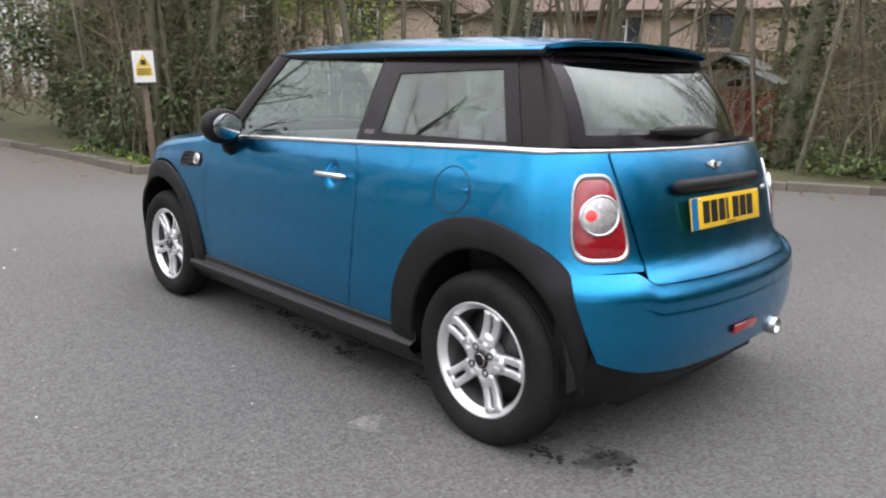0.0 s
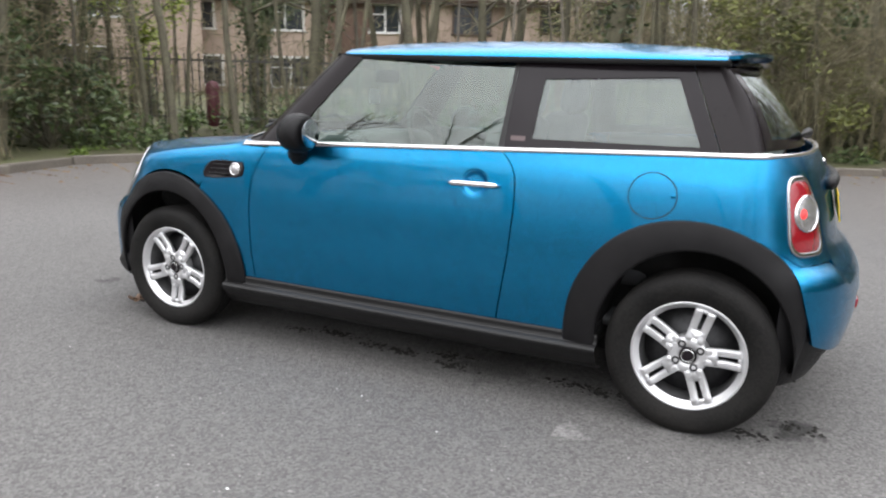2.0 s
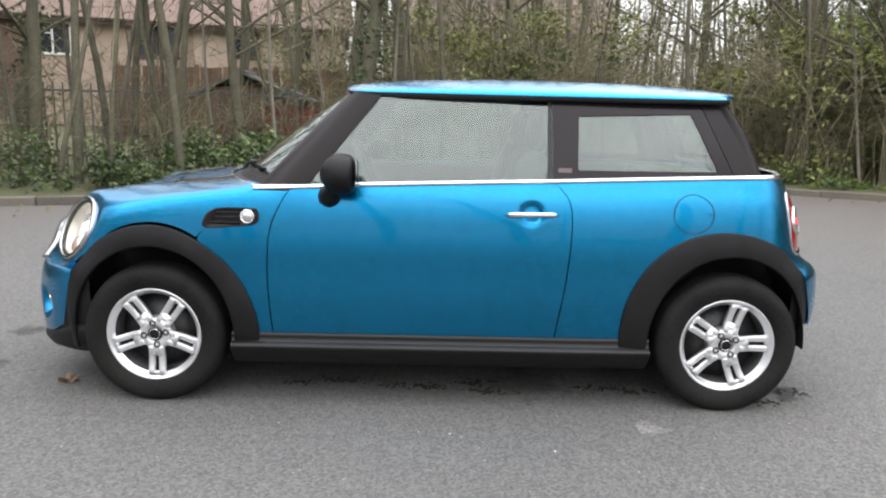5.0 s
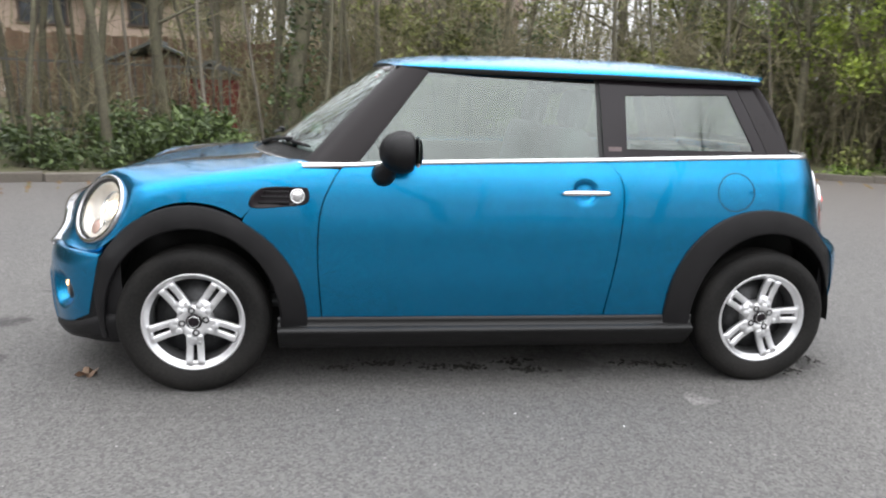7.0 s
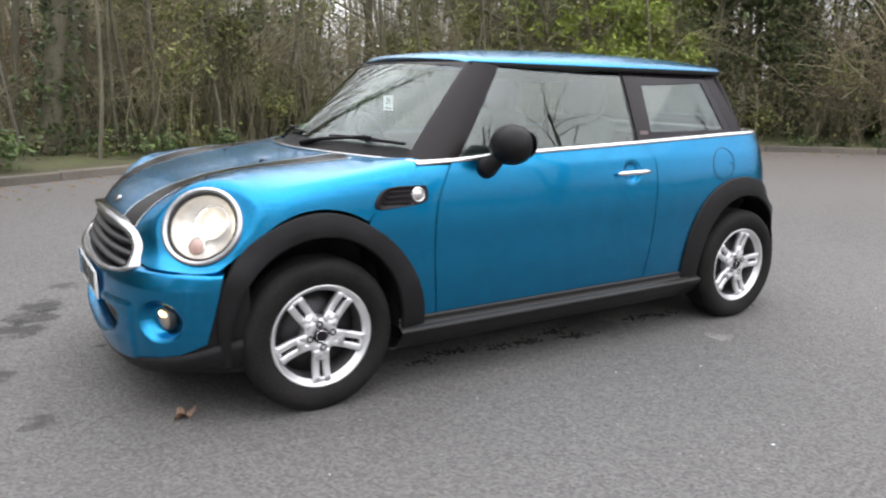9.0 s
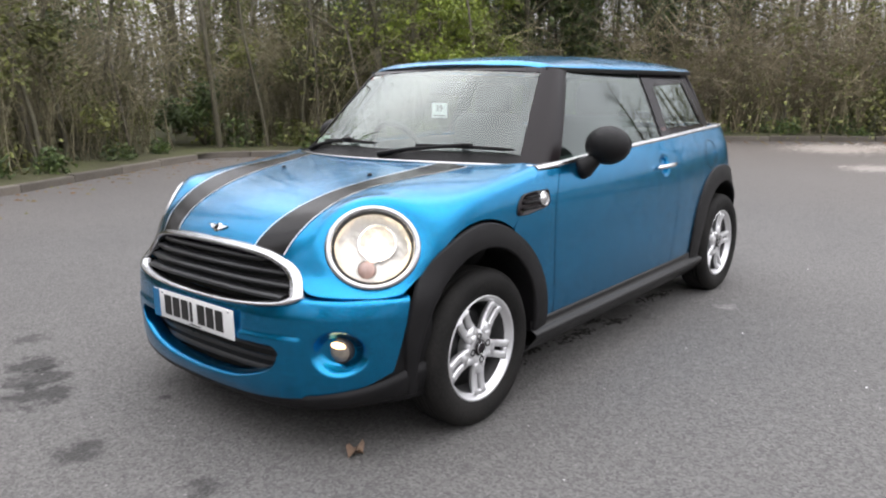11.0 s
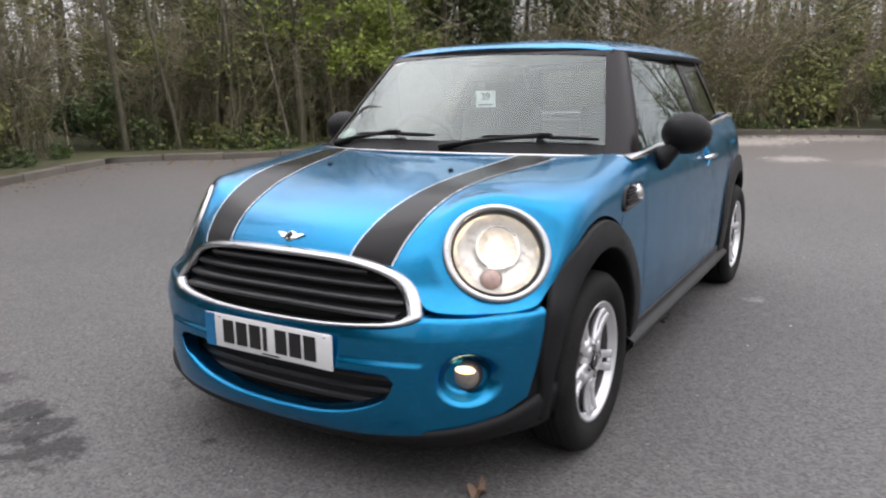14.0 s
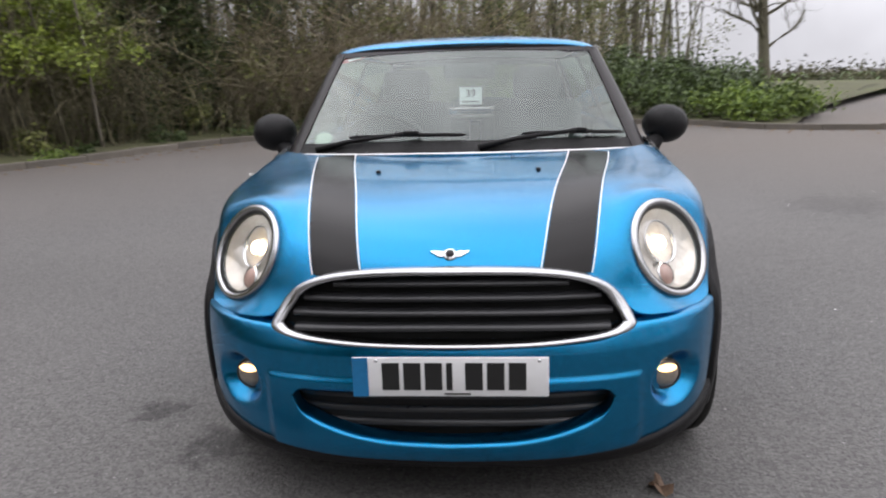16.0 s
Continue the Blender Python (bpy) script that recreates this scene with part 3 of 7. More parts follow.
HEAD_AT = (1.618, 0.630, 0.728)
HEAD_N = Vector((0.663, 0.618, 0.423)).normalized()
HEAD_T = Vector((0, 0, 1)).cross(HEAD_N).normalized()
HEAD_B = HEAD_N.cross(HEAD_T).normalized()
HEAD_W, HEAD_H = 0.163, 0.148


def lamp_seat(P):
    """The bonnet swells to a flat seat for each headlamp's ring."""
    d = P - np.array(HEAD_AT)
    x, y, z = d @ np.array(HEAD_T), d @ np.array(HEAD_N), d @ np.array(HEAD_B)
    r = np.hypot(x / HEAD_W, z / HEAD_H)
    # the shoulder behind and above the lamp runs out further than the side towards the grille
    side = (0.55 * x / HEAD_W + 0.83 * z / HEAD_H) / np.maximum(r, 1e-6)
    reach = 1.35 + 0.15 * smoothstep(-0.2, 0.8, side)
    w = smoothstep(0.0, 1.0, np.clip((reach - r) / (reach - 1.0), 0, 1)) * (np.abs(y) < 0.2)
    return P - np.array(HEAD_N) * (y * w)[..., None]


def bonnet():
    rear = [(1.055, 0, 0.95), (1.04, 0.2, 0.95), (0.995, 0.42, 0.945), (0.90, 0.60, 0.94), (0.785, 0.725, 0.935), (0.85, 0.79, 0.90), (0.915, 0.803, 0.849), (0.975, 0.805, 0.79), (1.045, 0.805, 0.72)]
    front = [(1.86, 0, 0.732), (1.852, 0.2, 0.728), (1.83, 0.36, 0.706), (1.80, 0.44, 0.66), (1.79, 0.49, 0.585), (1.78, 0.53, 0.578), (1.70, 0.68, 0.577), (1.62, 0.76, 0.585), (1.49, 0.80, 0.66)]
    R, F = [dome(p) for p in rear], [dome(p) for p in front]
    ra = smooth_curve([b for _, b in R], [a for a, _ in R])
    fa = smooth_curve([b for _, b in F], [a for a, _ in F])
    bs = np.concatenate((np.linspace(0, 0.62, 20), np.linspace(0.64, min(R[-1][1], F[-1][1]) - 0.005, 40)))
    A = np.array([[float(ra(b)) * (1 - t) + float(fa(b)) * t for t in np.linspace(0, 1, 64)] for b in bs])
    B = np.repeat(bs[:, None], 64, 1)
    D = np.stack((np.cos(B) * np.sin(A), np.sin(B), np.cos(B) * np.cos(A)), -1)
    O = np.broadcast_to(np.array((1.2335, 0.0, 0.45)), D.shape)
    P = cast(O, D)
    P = lamp_seat(P)
    full = np.concatenate((P[:0:-1] * np.array((1, -1, 1)), P), 0)
    return sheet("bonnet", full, PAINT, car, "blue clamshell bonnet", 0.014, flip=False)[0]



bonnet_ob = bonnet()

# openings for the headlamps
HEAD_O = np.array((1.2335, 0.0, 0.45))
HEAD_P = Vector(HEAD_AT)
HEAD_M = Matrix((HEAD_T, HEAD_N, HEAD_B)).transposed().to_4x4()
HEAD_M.translation = HEAD_P
bm = bmesh.new()
bm.from_mesh(bonnet_ob.data)
inv = HEAD_M.inverted()
gone = []
for fc in bm.faces:
    c = fc.calc_center_median()
    c = inv @ Vector((c.x, abs(c.y), c.z))
    if math.hypot(c.x / HEAD_W, c.z / HEAD_H) < 0.90 and abs(c.y) < 0.12:
        gone.append(fc)
bmesh.ops.delete(bm, geom=gone, context="FACES")
bm.to_mesh(bonnet_ob.data)
bm.free()

# ---- bumpers, arches and sills ----
bumper_top = smooth_curve((0.9, u_of(1.55, 0.79), u_of(1.62, 0.76), u_of(1.75, 0.60), u_of(1.80, 0.50), u_of(1.85, 0.36), U_FRONT), (0.60, 0.586, 0.580, 0.581, 0.582, 0.548, 0.534))
bumper_low = smooth_curve((0.9, u_of(1.55, 0.79), u_of(1.70, 0.68), u_of(1.80, 0.50), u_of(1.9, 0.25), U_FRONT), (0.36, 0.325, 0.272, 0.232, 0.205, 0.198))
mouth_low = smooth_curve((0.0, 0.15, 0.25, 0.36, 0.40, 0.425, 0.437), (0.243, 0.249, 0.263, 0.297, 0.320, 0.350, 0.385))
mouth_high = smooth_curve((0.0, 0.30, 0.39, 0.42, 0.437), (0.415, 0.415, 0.412, 0.404, 0.385))


def closed_curve(keys, n):
    pts = [Vector(k) for k in keys]
    out = []
    m = len(pts)
    per = n // m
    for i in range(m):
        p0, p1, p2, p3 = pts[i - 1], pts[i], pts[(i + 1) % m], pts[(i + 2) % m]
        for k in range(per):
            t = k / per
            out.append(0.5 * (2 * p1 + (p2 - p0) * t + (2 * p0 - 5 * p1 + 4 * p2 - p3) * t * t + (3 * p1 - p0 - 3 * p2 + p3) * t ** 3))
    return out


def bumper():
    """The front bumper in one piece, with its air intake left open and its lamp hollows pressed in."""
    us = np.linspace(u_of(1.585, 0.765), 2 * U_FRONT - u_of(1.585, 0.765), 361)
    hu = np.where(us <= U_FRONT, us, 2 * U_FRONT - us)
    m = len(us)
    yc = wrap(hu, np.full(m, 0.34))[:, 1]
    lo, hi = bumper_low(hu), bumper_top(hu)
    # towards the ground the bumper's end sweeps forward, away from the arch
    ends = np.clip(1 - (hu - hu[0]) / 0.30, 0, 1) ** 1.5
    # rows run up to the intake's lower edge and on from its upper edge; the two meet beside it
    open_ = yc < 0.437
    zl = np.where(open_, mouth_low(np.minimum(yc, 0.437)), 0.385)
    zu = np.where(open_, mouth_high(np.minimum(yc, 0.437)), 0.385)
    k1, k2 = 34, 46
    ta, tb = np.linspace(0, 1, k1), np.linspace(0, 1, k2)
    Z = np.concatenate((lo + (zl - lo) * ta[:, None], zu + (hi - zu) * tb[:, None]))
    n = k1 + k2
    share = np.clip((hi - Z) / (hi - lo), 0, 1)
    S = wrap(hu[None, :] + 0.060 * ends[None, :] * share ** 1.3, Z)
    N = wrap_normal(S)
    # intake surround stands a little proud, lamp hollows are set back
    y, z = np.abs(S[..., 1]), S[..., 2]
    d = np.hypot((y - 0.625) / 1.0, (z - 0.392))
    S = S - N * (0.045 * smoothstep(0.085, 0.045, d))[..., None]
    fr = smoothstep(0.53, 0.50, y) * smoothstep(0.450, 0.430, z)
    S = S + N * (0.008 * fr)[..., None]
    # roll in at the upper edge
    T = np.concatenate((np.zeros(k1), tb))
    S = S - N * (0.012 * smoothstep(0.88, 1.0, T)[:, None] ** 2)[..., None]
    # a flange runs back from the upper edge under the bonnet
    flat = N[-1:] * np.array((1, 1, 0))
    S = np.concatenate((S, S[-1:] - flat * 0.03 + np.array((0, 0, 0.002)), S[-1:] - flat * 0.07 + np.array((0, 0, 0.002))))
    n += 2
    S[:, us > U_FRONT, 1] *= -1
    bm = bmesh.new()
    vs = [bm.verts.new(v) for v in S.reshape(-1, 3)]
    for i in range(n - 1):
        if i == k1 - 1:
            continue
        for j in range(m - 1):
            bm.faces.new((vs[i * m + j], vs[i * m + j + 1], vs[(i + 1) * m + j + 1], vs[(i + 1) * m + j]))
    low_edge = [vs[(k1 - 1) * m + j] for j in range(m) if open_[j]]
    high_edge = [vs[k1 * m + j] for j in range(m) if open_[j]]
    # the lip of the opening rolls inwards
    for row, s in ((low_edge, 1), (high_edge, -1)):
        for dx, dz in ((0.006, 0.008), (0.014, 0.006), (0.04, 0.002)):
            nxt = [bm.verts.new(v.co + Vector((-dx, 0, s * dz * min(1.0, (0.44 - abs(v.co.y)) / 0.05)))) for v in row]
            for p in range(len(row) - 1):
                bm.faces.new((row[p], row[p + 1], nxt[p + 1], nxt[p]) if s > 0 else (row[p + 1], row[p], nxt[p], nxt[p + 1]))
            row = nxt
    bmesh.ops.remove_doubles(bm, verts=bm.verts, dist=1e-5)
    bmesh.ops.recalc_face_normals(bm, faces=bm.faces)
    if sum((f.normal.x for f in bm.faces)) < 0:
        bmesh.ops.reverse_faces(bm, faces=bm.faces)
    ob = part("front_bumper", bm, PAINT, car, "blue front bumper with wide lower air intake")
    return ob


front_bumper = bumper()


def intake():
    bm = bmesh.new()
    for k, z in enumerate((0.29, 0.33, 0.37, 0.405)):
        pts = []
        for y in np.linspace(-0.44, 0.44, 21):
            pts.append((1.872 - float(nose_sweep(y)), y, z))
        for a, b in zip(pts, pts[1:]):
            v = [bm.verts.new(Vector(q) + Vector(o)) for q, o in ((a, (0, 0, -0.008)), (b, (0, 0, -0.008)), (b, (0, 0, 0.008)), (a, (0, 0, 0.008)), (a, (-0.03, 0, 0.012)), (b, (-0.03, 0, 0.012)))]
            bm.faces.new((v[0], v[1], v[2], v[3])), bm.faces.new((v[3], v[2], v[5], v[4]))
    part("intake_slats", bm, SLAT, front_bumper, "black plastic intake slats")
    # near-black sheet in place of the shade behind the slats
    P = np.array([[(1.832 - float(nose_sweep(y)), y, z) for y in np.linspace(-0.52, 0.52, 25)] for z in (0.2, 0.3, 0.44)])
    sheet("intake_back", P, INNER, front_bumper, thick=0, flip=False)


intake()


def ring_strip(name, hub, table, a0, a1, inner, prof, material, parent, n=60, label=""):
    """A wheel-arch moulding: a band round the arch that follows the body's side; prof gives (share from outer to inner edge, lift)."""
    rows = []
    for a in np.linspace(a0, a1, n):
        ro, row = float(table(a)), []
        s, c = math.sin(math.radians(a)), math.cos(math.radians(a))
        ends = []
        for share, lift in prof:
            ri = inner + 0.045 * max(0.0, c) ** 2
            r = ro + (ri - ro) * min(share, 1)
            x, z = hub + r * s, HUB_Z + r * c
            ends.append((x, z, lift))
        row = ends
        rows.append(row)
    X = np.array([[e[0] for e in r] for r in rows])
    Z = np.array([[e[1] for e in r] for r in rows])
    L = np.array([[e[2] for e in r] for r in rows])
    O = np.stack((X, np.full_like(X, 0.30), Z), -1)
    D = np.zeros_like(O)
    D[..., 1] = 1
    S = cast(O, D, 0.7)
    # near the nose and tail the side turns away: keep the moulding from running out
    S[..., 1] = np.maximum(S[..., 1], 0.66) + L
    obs = sheet(name, S, material, parent, label, 0.0, flip=True, both=True)
    return obs


PROF = [(-0.03, -0.006), (-0.03, 0.006), (-0.01, 0.011), (0.03, 0.013), (0.5, 0.018), (0.90, 0.021), (0.97, 0.019), (1.0, 0.012), (1.0, 0.0), (1.0, -0.06), (1.0, -0.16)]
ring_strip("front_arch_moulding", HUB_F, arch_out_f, -94, 101, 0.345, PROF, BLACK_TRIM, car, 70, "grained black plastic wheel arch moulding")
ring_strip("rear_arch_moulding", HUB_R, arch_out_r, -98, 95, 0.345, PROF, BLACK_TRIM, car, 70, "grained black plastic wheel arch moulding")


def sill():
    prof = [(0.316, 0.0), (0.316, 0.005), (0.300, 0.008), (0.281, 0.010), (0.277, 0.020), (0.267, 0.040), (0.262, 0.044), (0.250, 0.044), (0.225, 0.026), (0.195, 0.008), (0.165, -0.03), (0.150, -0.10)]
    us = np.linspace(-0.90, 0.90, 40)
    rows = []
    for z, lift in prof:
        P = wrap(us, np.full(40, max(z, 0.2)))
        P[:, 1] += lift
        P[:, 2] = z
        rows.append(P)
    sheet("sill", np.array(rows), SATIN_TRIM, car, "black plastic side sill", 0.0, flip=False, both=True)


sill()


def front_lip():
    us = np.linspace(u_of(1.44, 0.82), 2 * U_FRONT - u_of(1.44, 0.82), 120)
    half = np.where(us > U_FRONT, 2 * U_FRONT - us, us)
    rows = []
    low = bumper_low(half)
    for t, lift in ((0, -0.02), (0, 0.006), (0.25, 0.014), (0.6, 0.010), (0.85, 0.0), (1.0, -0.03), (1.0, -0.2)):
        z = (low + 0.004) * (1 - t) + t * np.minimum(0.155 + 0.04 * smoothstep(1.95, 1.6, half), low - 0.04)
        P = wrap(half, np.maximum(z, 0.16))
        P = P + wrap_normal(P) * lift
        P[:, 2] = z
        P[us > U_FRONT, 1] *= -1
        rows.append(P)
    sheet("front_lip", np.array(rows), BLACK_TRIM, car, "black lower front lip", 0.0, flip=False)


front_lip()

# rear bumper, tailgate
rear_top = smooth_curve((U_REAR, u_of(-1.62, 0.42), u_of(-1.60, 0.50), u_of(-1.50, 0.66), -1.40), (0.600, 0.605, 0.6435, 0.6445, 0.643))
rear_low = smooth_curve((U_REAR, u_of(-1.70, 0.30), u_of(-1.66, 0.52), u_of(-1.55, 0.68), -1.40), (0.312, 0.313, 0.328, 0.366, 0.40))


def around_rear(name, us, low, high, n, material, label="", press=None, thick=0.012, skew=0.0, slant=None):
    """A panel across the tail, both halves in one."""
    full = np.concatenate((us, 2 * U_REAR - us[::-1][1:]))
    half = np.where(full < U_REAR, 2 * U_REAR - full, full)
    T = np.linspace(0, 1, n)
    Z = np.array([[float(low(u)) * (1 - t) + float(high(u)) * t for u in half] for t in T])
    ends = np.clip(1 - (half[0] - half) / 0.30, 0, 1) ** 1.5
    S = wrap(half[None, :] - skew * ends[None, :] * (1 - T)[:, None] ** 1.3, Z)
    if slant:
        S = wrap(half[None, :] + ends[None, :] * slant(Z), Z)
    if press:
        S = S + wrap_normal(S) * press(S)[..., None]
    S[:, full < U_REAR, 1] *= -1
    return sheet(name, S, material, car, label, thick, flip=False)[0]


rear_bumper = around_rear("rear_bumper", np.linspace(-1.475, U_REAR, 60), rear_low, rear_top, 40, PAINT, "blue rear bumper", lambda S: 0.016 * smoothstep(1.0, 0.80, np.linspace(0, 1, S.shape[0]))[:, None] * smoothstep(-1.49, -1.58, S[..., 0]) + 0.005 * smoothstep(0.03, 0.0, np.abs(np.linspace(0, 1, S.shape[0]) - 0.66))[:, None] * smoothstep(0.6, 0.5, np.abs(S[..., 1])), skew=0.075)
around_rear("rear_valance", np.linspace(-1.475, U_REAR, 50), lambda u: 0.19 + 0.05 * (u > -1.5), lambda u: float(rear_low(u)) + 0.003, 8, BLACK_TRIM, "black lower rear valance", lambda S: -0.006 - 0.25 * np.clip(0.30 - S[..., 2], 0, 1))
gate_u = np.concatenate((np.linspace(tail_seam - 0.008, U_REAR, 40),))
tail_gate = around_rear("tailgate", gate_u, lambda u: float(rear_top(u)) + 0.004, lambda u: 1.012, 30, PAINT, "blue tailgate", slant=seam_slant)

# black trim in the corners between arch and bumper, front and rear
for name, u_a, u_b, za, zb in (("rear_corner_trim", -1.44, -1.66, 0.20, 0.62), ("front_corner_trim", u_of(1.50, 0.79), u_of(1.72, 0.66), 0.20, 0.56)):
    P = np.array([[wrap(np.array([u]), np.array([z]))[0] for u in np.linspace(u_a, u_b, 22)] for z in np.linspace(za, zb, 18)])
    near_lamp = smoothstep(0.13, 0.07, np.hypot(P[..., 1] - 0.625, P[..., 2] - 0.392)) * (P[..., 0] > 0)
    P = P - wrap_normal(P) * (0.004 + 0.055 * near_lamp)[..., None]
    sheet(name, P, BLACK_TRIM, car, "", 0.0, both=True)
# painted skin behind the quarter's lower corner, under the arch moulding
P = np.array([[wrap(np.array([u]), np.array([z]))[0] - np.array((0, 0.006, 0)) for u in np.linspace(-1.36, -1.51, 10)] for z in np.linspace(0.635, 0.75, 8)])
sheet("quarter_skin", P, PAINT, car, "", 0.0, both=True)
# near-black sheet inside the body, added as the shade behind all gaps
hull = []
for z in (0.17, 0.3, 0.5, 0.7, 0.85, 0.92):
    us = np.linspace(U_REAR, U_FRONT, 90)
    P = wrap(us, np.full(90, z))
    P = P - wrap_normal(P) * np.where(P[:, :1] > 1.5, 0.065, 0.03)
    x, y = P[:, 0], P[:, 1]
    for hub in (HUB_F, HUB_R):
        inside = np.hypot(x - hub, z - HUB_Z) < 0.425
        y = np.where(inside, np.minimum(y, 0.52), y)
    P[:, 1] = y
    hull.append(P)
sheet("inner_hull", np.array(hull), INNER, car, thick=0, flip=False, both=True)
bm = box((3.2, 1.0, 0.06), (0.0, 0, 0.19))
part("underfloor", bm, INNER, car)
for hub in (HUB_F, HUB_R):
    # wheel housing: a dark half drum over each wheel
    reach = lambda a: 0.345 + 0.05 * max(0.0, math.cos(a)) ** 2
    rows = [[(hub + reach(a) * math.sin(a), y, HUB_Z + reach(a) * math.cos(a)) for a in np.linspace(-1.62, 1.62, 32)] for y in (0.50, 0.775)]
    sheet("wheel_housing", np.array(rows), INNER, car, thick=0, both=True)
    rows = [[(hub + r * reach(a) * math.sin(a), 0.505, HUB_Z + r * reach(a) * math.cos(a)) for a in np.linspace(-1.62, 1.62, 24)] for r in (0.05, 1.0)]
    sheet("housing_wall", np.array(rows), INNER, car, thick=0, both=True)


# ---- cabin ----
glass_y = smooth_curve((-1.5, -1.3, -0.9, -0.44, 0.0, 0.5, 0.8), (0.610, 0.648, 0.700, 0.733, 0.742, 0.735, 0.71))


def cabin_side(x, z):
    b = belt_z(x)
    h = z - b
    return glass_y(x) - 0.40 * h - 0.14 * h * h


front_edge = lambda z: 0.585 + (0.285 - 0.585) * (z - 0.945) / (1.325 - 0.945)
q_edge = lambda z: -1.255 + (-1.120 + 1.255) * (z - 1.02) / (1.325 - 1.02)
c_edge = lambda z: -1.365 + (-1.205 + 1.365) * (z - 1.02) / (1.325 - 1.02)
TOPZ = 1.330


def side_sheet(name, left, right, material, lo=0.0, hi=TOPZ, n=24, m=16, lift=0.0, label="", thick=0.004, bottom=None, parent=None):
    P = []
    for t in np.linspace(0, 1, m):
        row = []
        for s in np.linspace(0, 1, n):
            # first guess of the place along, then the height from the belt to the roof
            z = 0.97 + lo + (hi - 0.97 - lo) * t
            x = left(z) + (right(z) - left(z)) * s
            zb = (float(belt_z(x)) - 0.008 + lo) if bottom is None else bottom
            z = zb + (hi - zb) * t
            x = left(z) + (right(z) - left(z)) * s
            row.append((x, float(cabin_side(x, z)) + lift, z))
        P.append(row)
    return sheet(name, np.array(P), material, parent or car, label, thick, flip=False, both=True)


windows = side_sheet("door_window", front_edge, lambda z: -0.440 - 0.02 * (z - 1.0), SIDE_GLASS, lift=-0.004, label="tinted door glass", thick=0)
quarter_win = side_sheet("quarter_window", lambda z: -0.462, q_edge, SIDE_GLASS, lift=-0.004, label="tinted rear side glass", thick=0)
for w in windows + quarter_win:
    w.visible_shadow = False
side_sheet("c_pillar", lambda z: q_edge(z) - 0.004, c_edge, PILLAR, label="gloss black rear pillar")
side_sheet("b_pillar_edge", lambda z: -0.438 - 0.02 * (z - 1.0), lambda z: -0.464, SEAL, lift=-0.006)
# black border baked on the rear side glass
side_sheet("glass_border", lambda z: -0.464, lambda z: -0.570 - 0.04 * (z - 1.0), BLACK_GLOSS, lift=0.001)
side_sheet("glass_border", lambda z: -0.56, lambda z: q_edge(z) + 0.01, BLACK_GLOSS, lift=0.001, lo=0.27)
side_sheet("glass_border", lambda z: -0.56, lambda z: q_edge(z) + 0.01, BLACK_GLOSS, lift=0.001, hi=1.032)
side_sheet("glass_border", lambda z: q_edge(z) + 0.062, q_edge, BLACK_GLOSS, lift=0.001)


side_sheet("glass_mark", lambda z: -0.486, lambda z: -0.545, surface("faint_glass_mark", (0.10, 0.07, 0.07), 0.5), lift=0.003, bottom=1.022, hi=1.040, n=4, m=3, label="faint maker's mark on the glass", thick=0)


def tube_line(name, pts, r, material, both=True, label="", sides=8, parent=None, flat=1.0):
    bm = bmesh.new()
    tube(bm, pts, r, sides)
    if both:
        return pair(name, bm, material, parent or car, label)
    return part(name, bm, material, parent or car, label)


# chrome belt line along the side and over the tail
def belt_strip():
    xs = np.linspace(-1.42, 0.80, 60)
    rows = []
    for dz, lift in ((-0.013, 0.0), (-0.011, 0.007), (-0.002, 0.009), (0.004, 0.006), (0.006, -0.008)):
        P = wrap(xs, belt_z(xs) + dz)
        y = np.maximum(P[:, 1], cabin_side(xs, belt_z(xs) + dz)) + lift
        rows.append(np.stack((P[:, 0], np.where(xs < REAR_C, P[:, 1] + lift, y), belt_z(xs) + dz), -1))
    sheet("belt_trim", np.array(rows), SATIN, car, "bright chrome waist strip", 0, flip=False, both=True)
    us = np.linspace(u_of(-1.40, 0.655), 2 * U_REAR - u_of(-1.40, 0.655), 50)
    half = np.where(us < U_REAR, 2 * U_REAR - us, us)
    rows = []
    for dz, lift in ((-0.006, 0.0), (-0.004, 0.006), (0.004, 0.006), (0.007, -0.01)):
        P = wrap(half, np.full(50, 1.018 + dz))
        P = P + wrap_normal(P) * lift
        P[us < U_REAR, 1] *= -1
        rows.append(P)
    sheet("belt_trim", np.array(rows), SATIN, car, "bright chrome waist strip", 0, flip=True)


belt_strip()

# windscreen between its lower and upper edges
WS_B, WS_T = 0.685, 0.540


def screen(v, t):
    """A place on the windscreen: v across (-1 to 1), t from foot to head."""
    yb, yt = WS_B * v, WS_T * v
    b = np.array((1.02 - 0.50 * yb ** 2, yb, 0.952 - 0.016 * v ** 2))
    h = np.array((0.470 - 0.20 * yt ** 2, yt, 1.362 - 0.020 * v ** 2))
    p = b + (h - b) * t
    bulge = 0.008 * 4 * t * (1 - t)
    return p + np.array((0.6, 0, 0.8)) * bulge * (1 - 0.5 * v * v)


P = np.array([[screen(v, t) for v in np.linspace(-1, 1, 33)] for t in np.linspace(0.0, 1, 17)])
ws = sheet("windscreen", P, FRONT_GLASS, car, "laminated windscreen glass", 0, flip=False)[0]
ws.visible_shadow = False
P = np.array([[screen(v, t) + np.array((0.001, 0, 0.002)) for v in np.linspace(-1, 1, 33)] for t in np.linspace(0.0, 0.10, 4)])
sheet("scuttle_band", P, BLACK_TRIM, car, "black scuttle below the windscreen", 0.004)
P = np.array([[screen(v, t) + np.array((0.001, 0, 0.002)) for v in np.linspace(-1, 1, 33)] for t in np.linspace(0.945, 1.0, 4)])
sheet("screen_header", P, BLACK_GLOSS, car, "", 0.003)
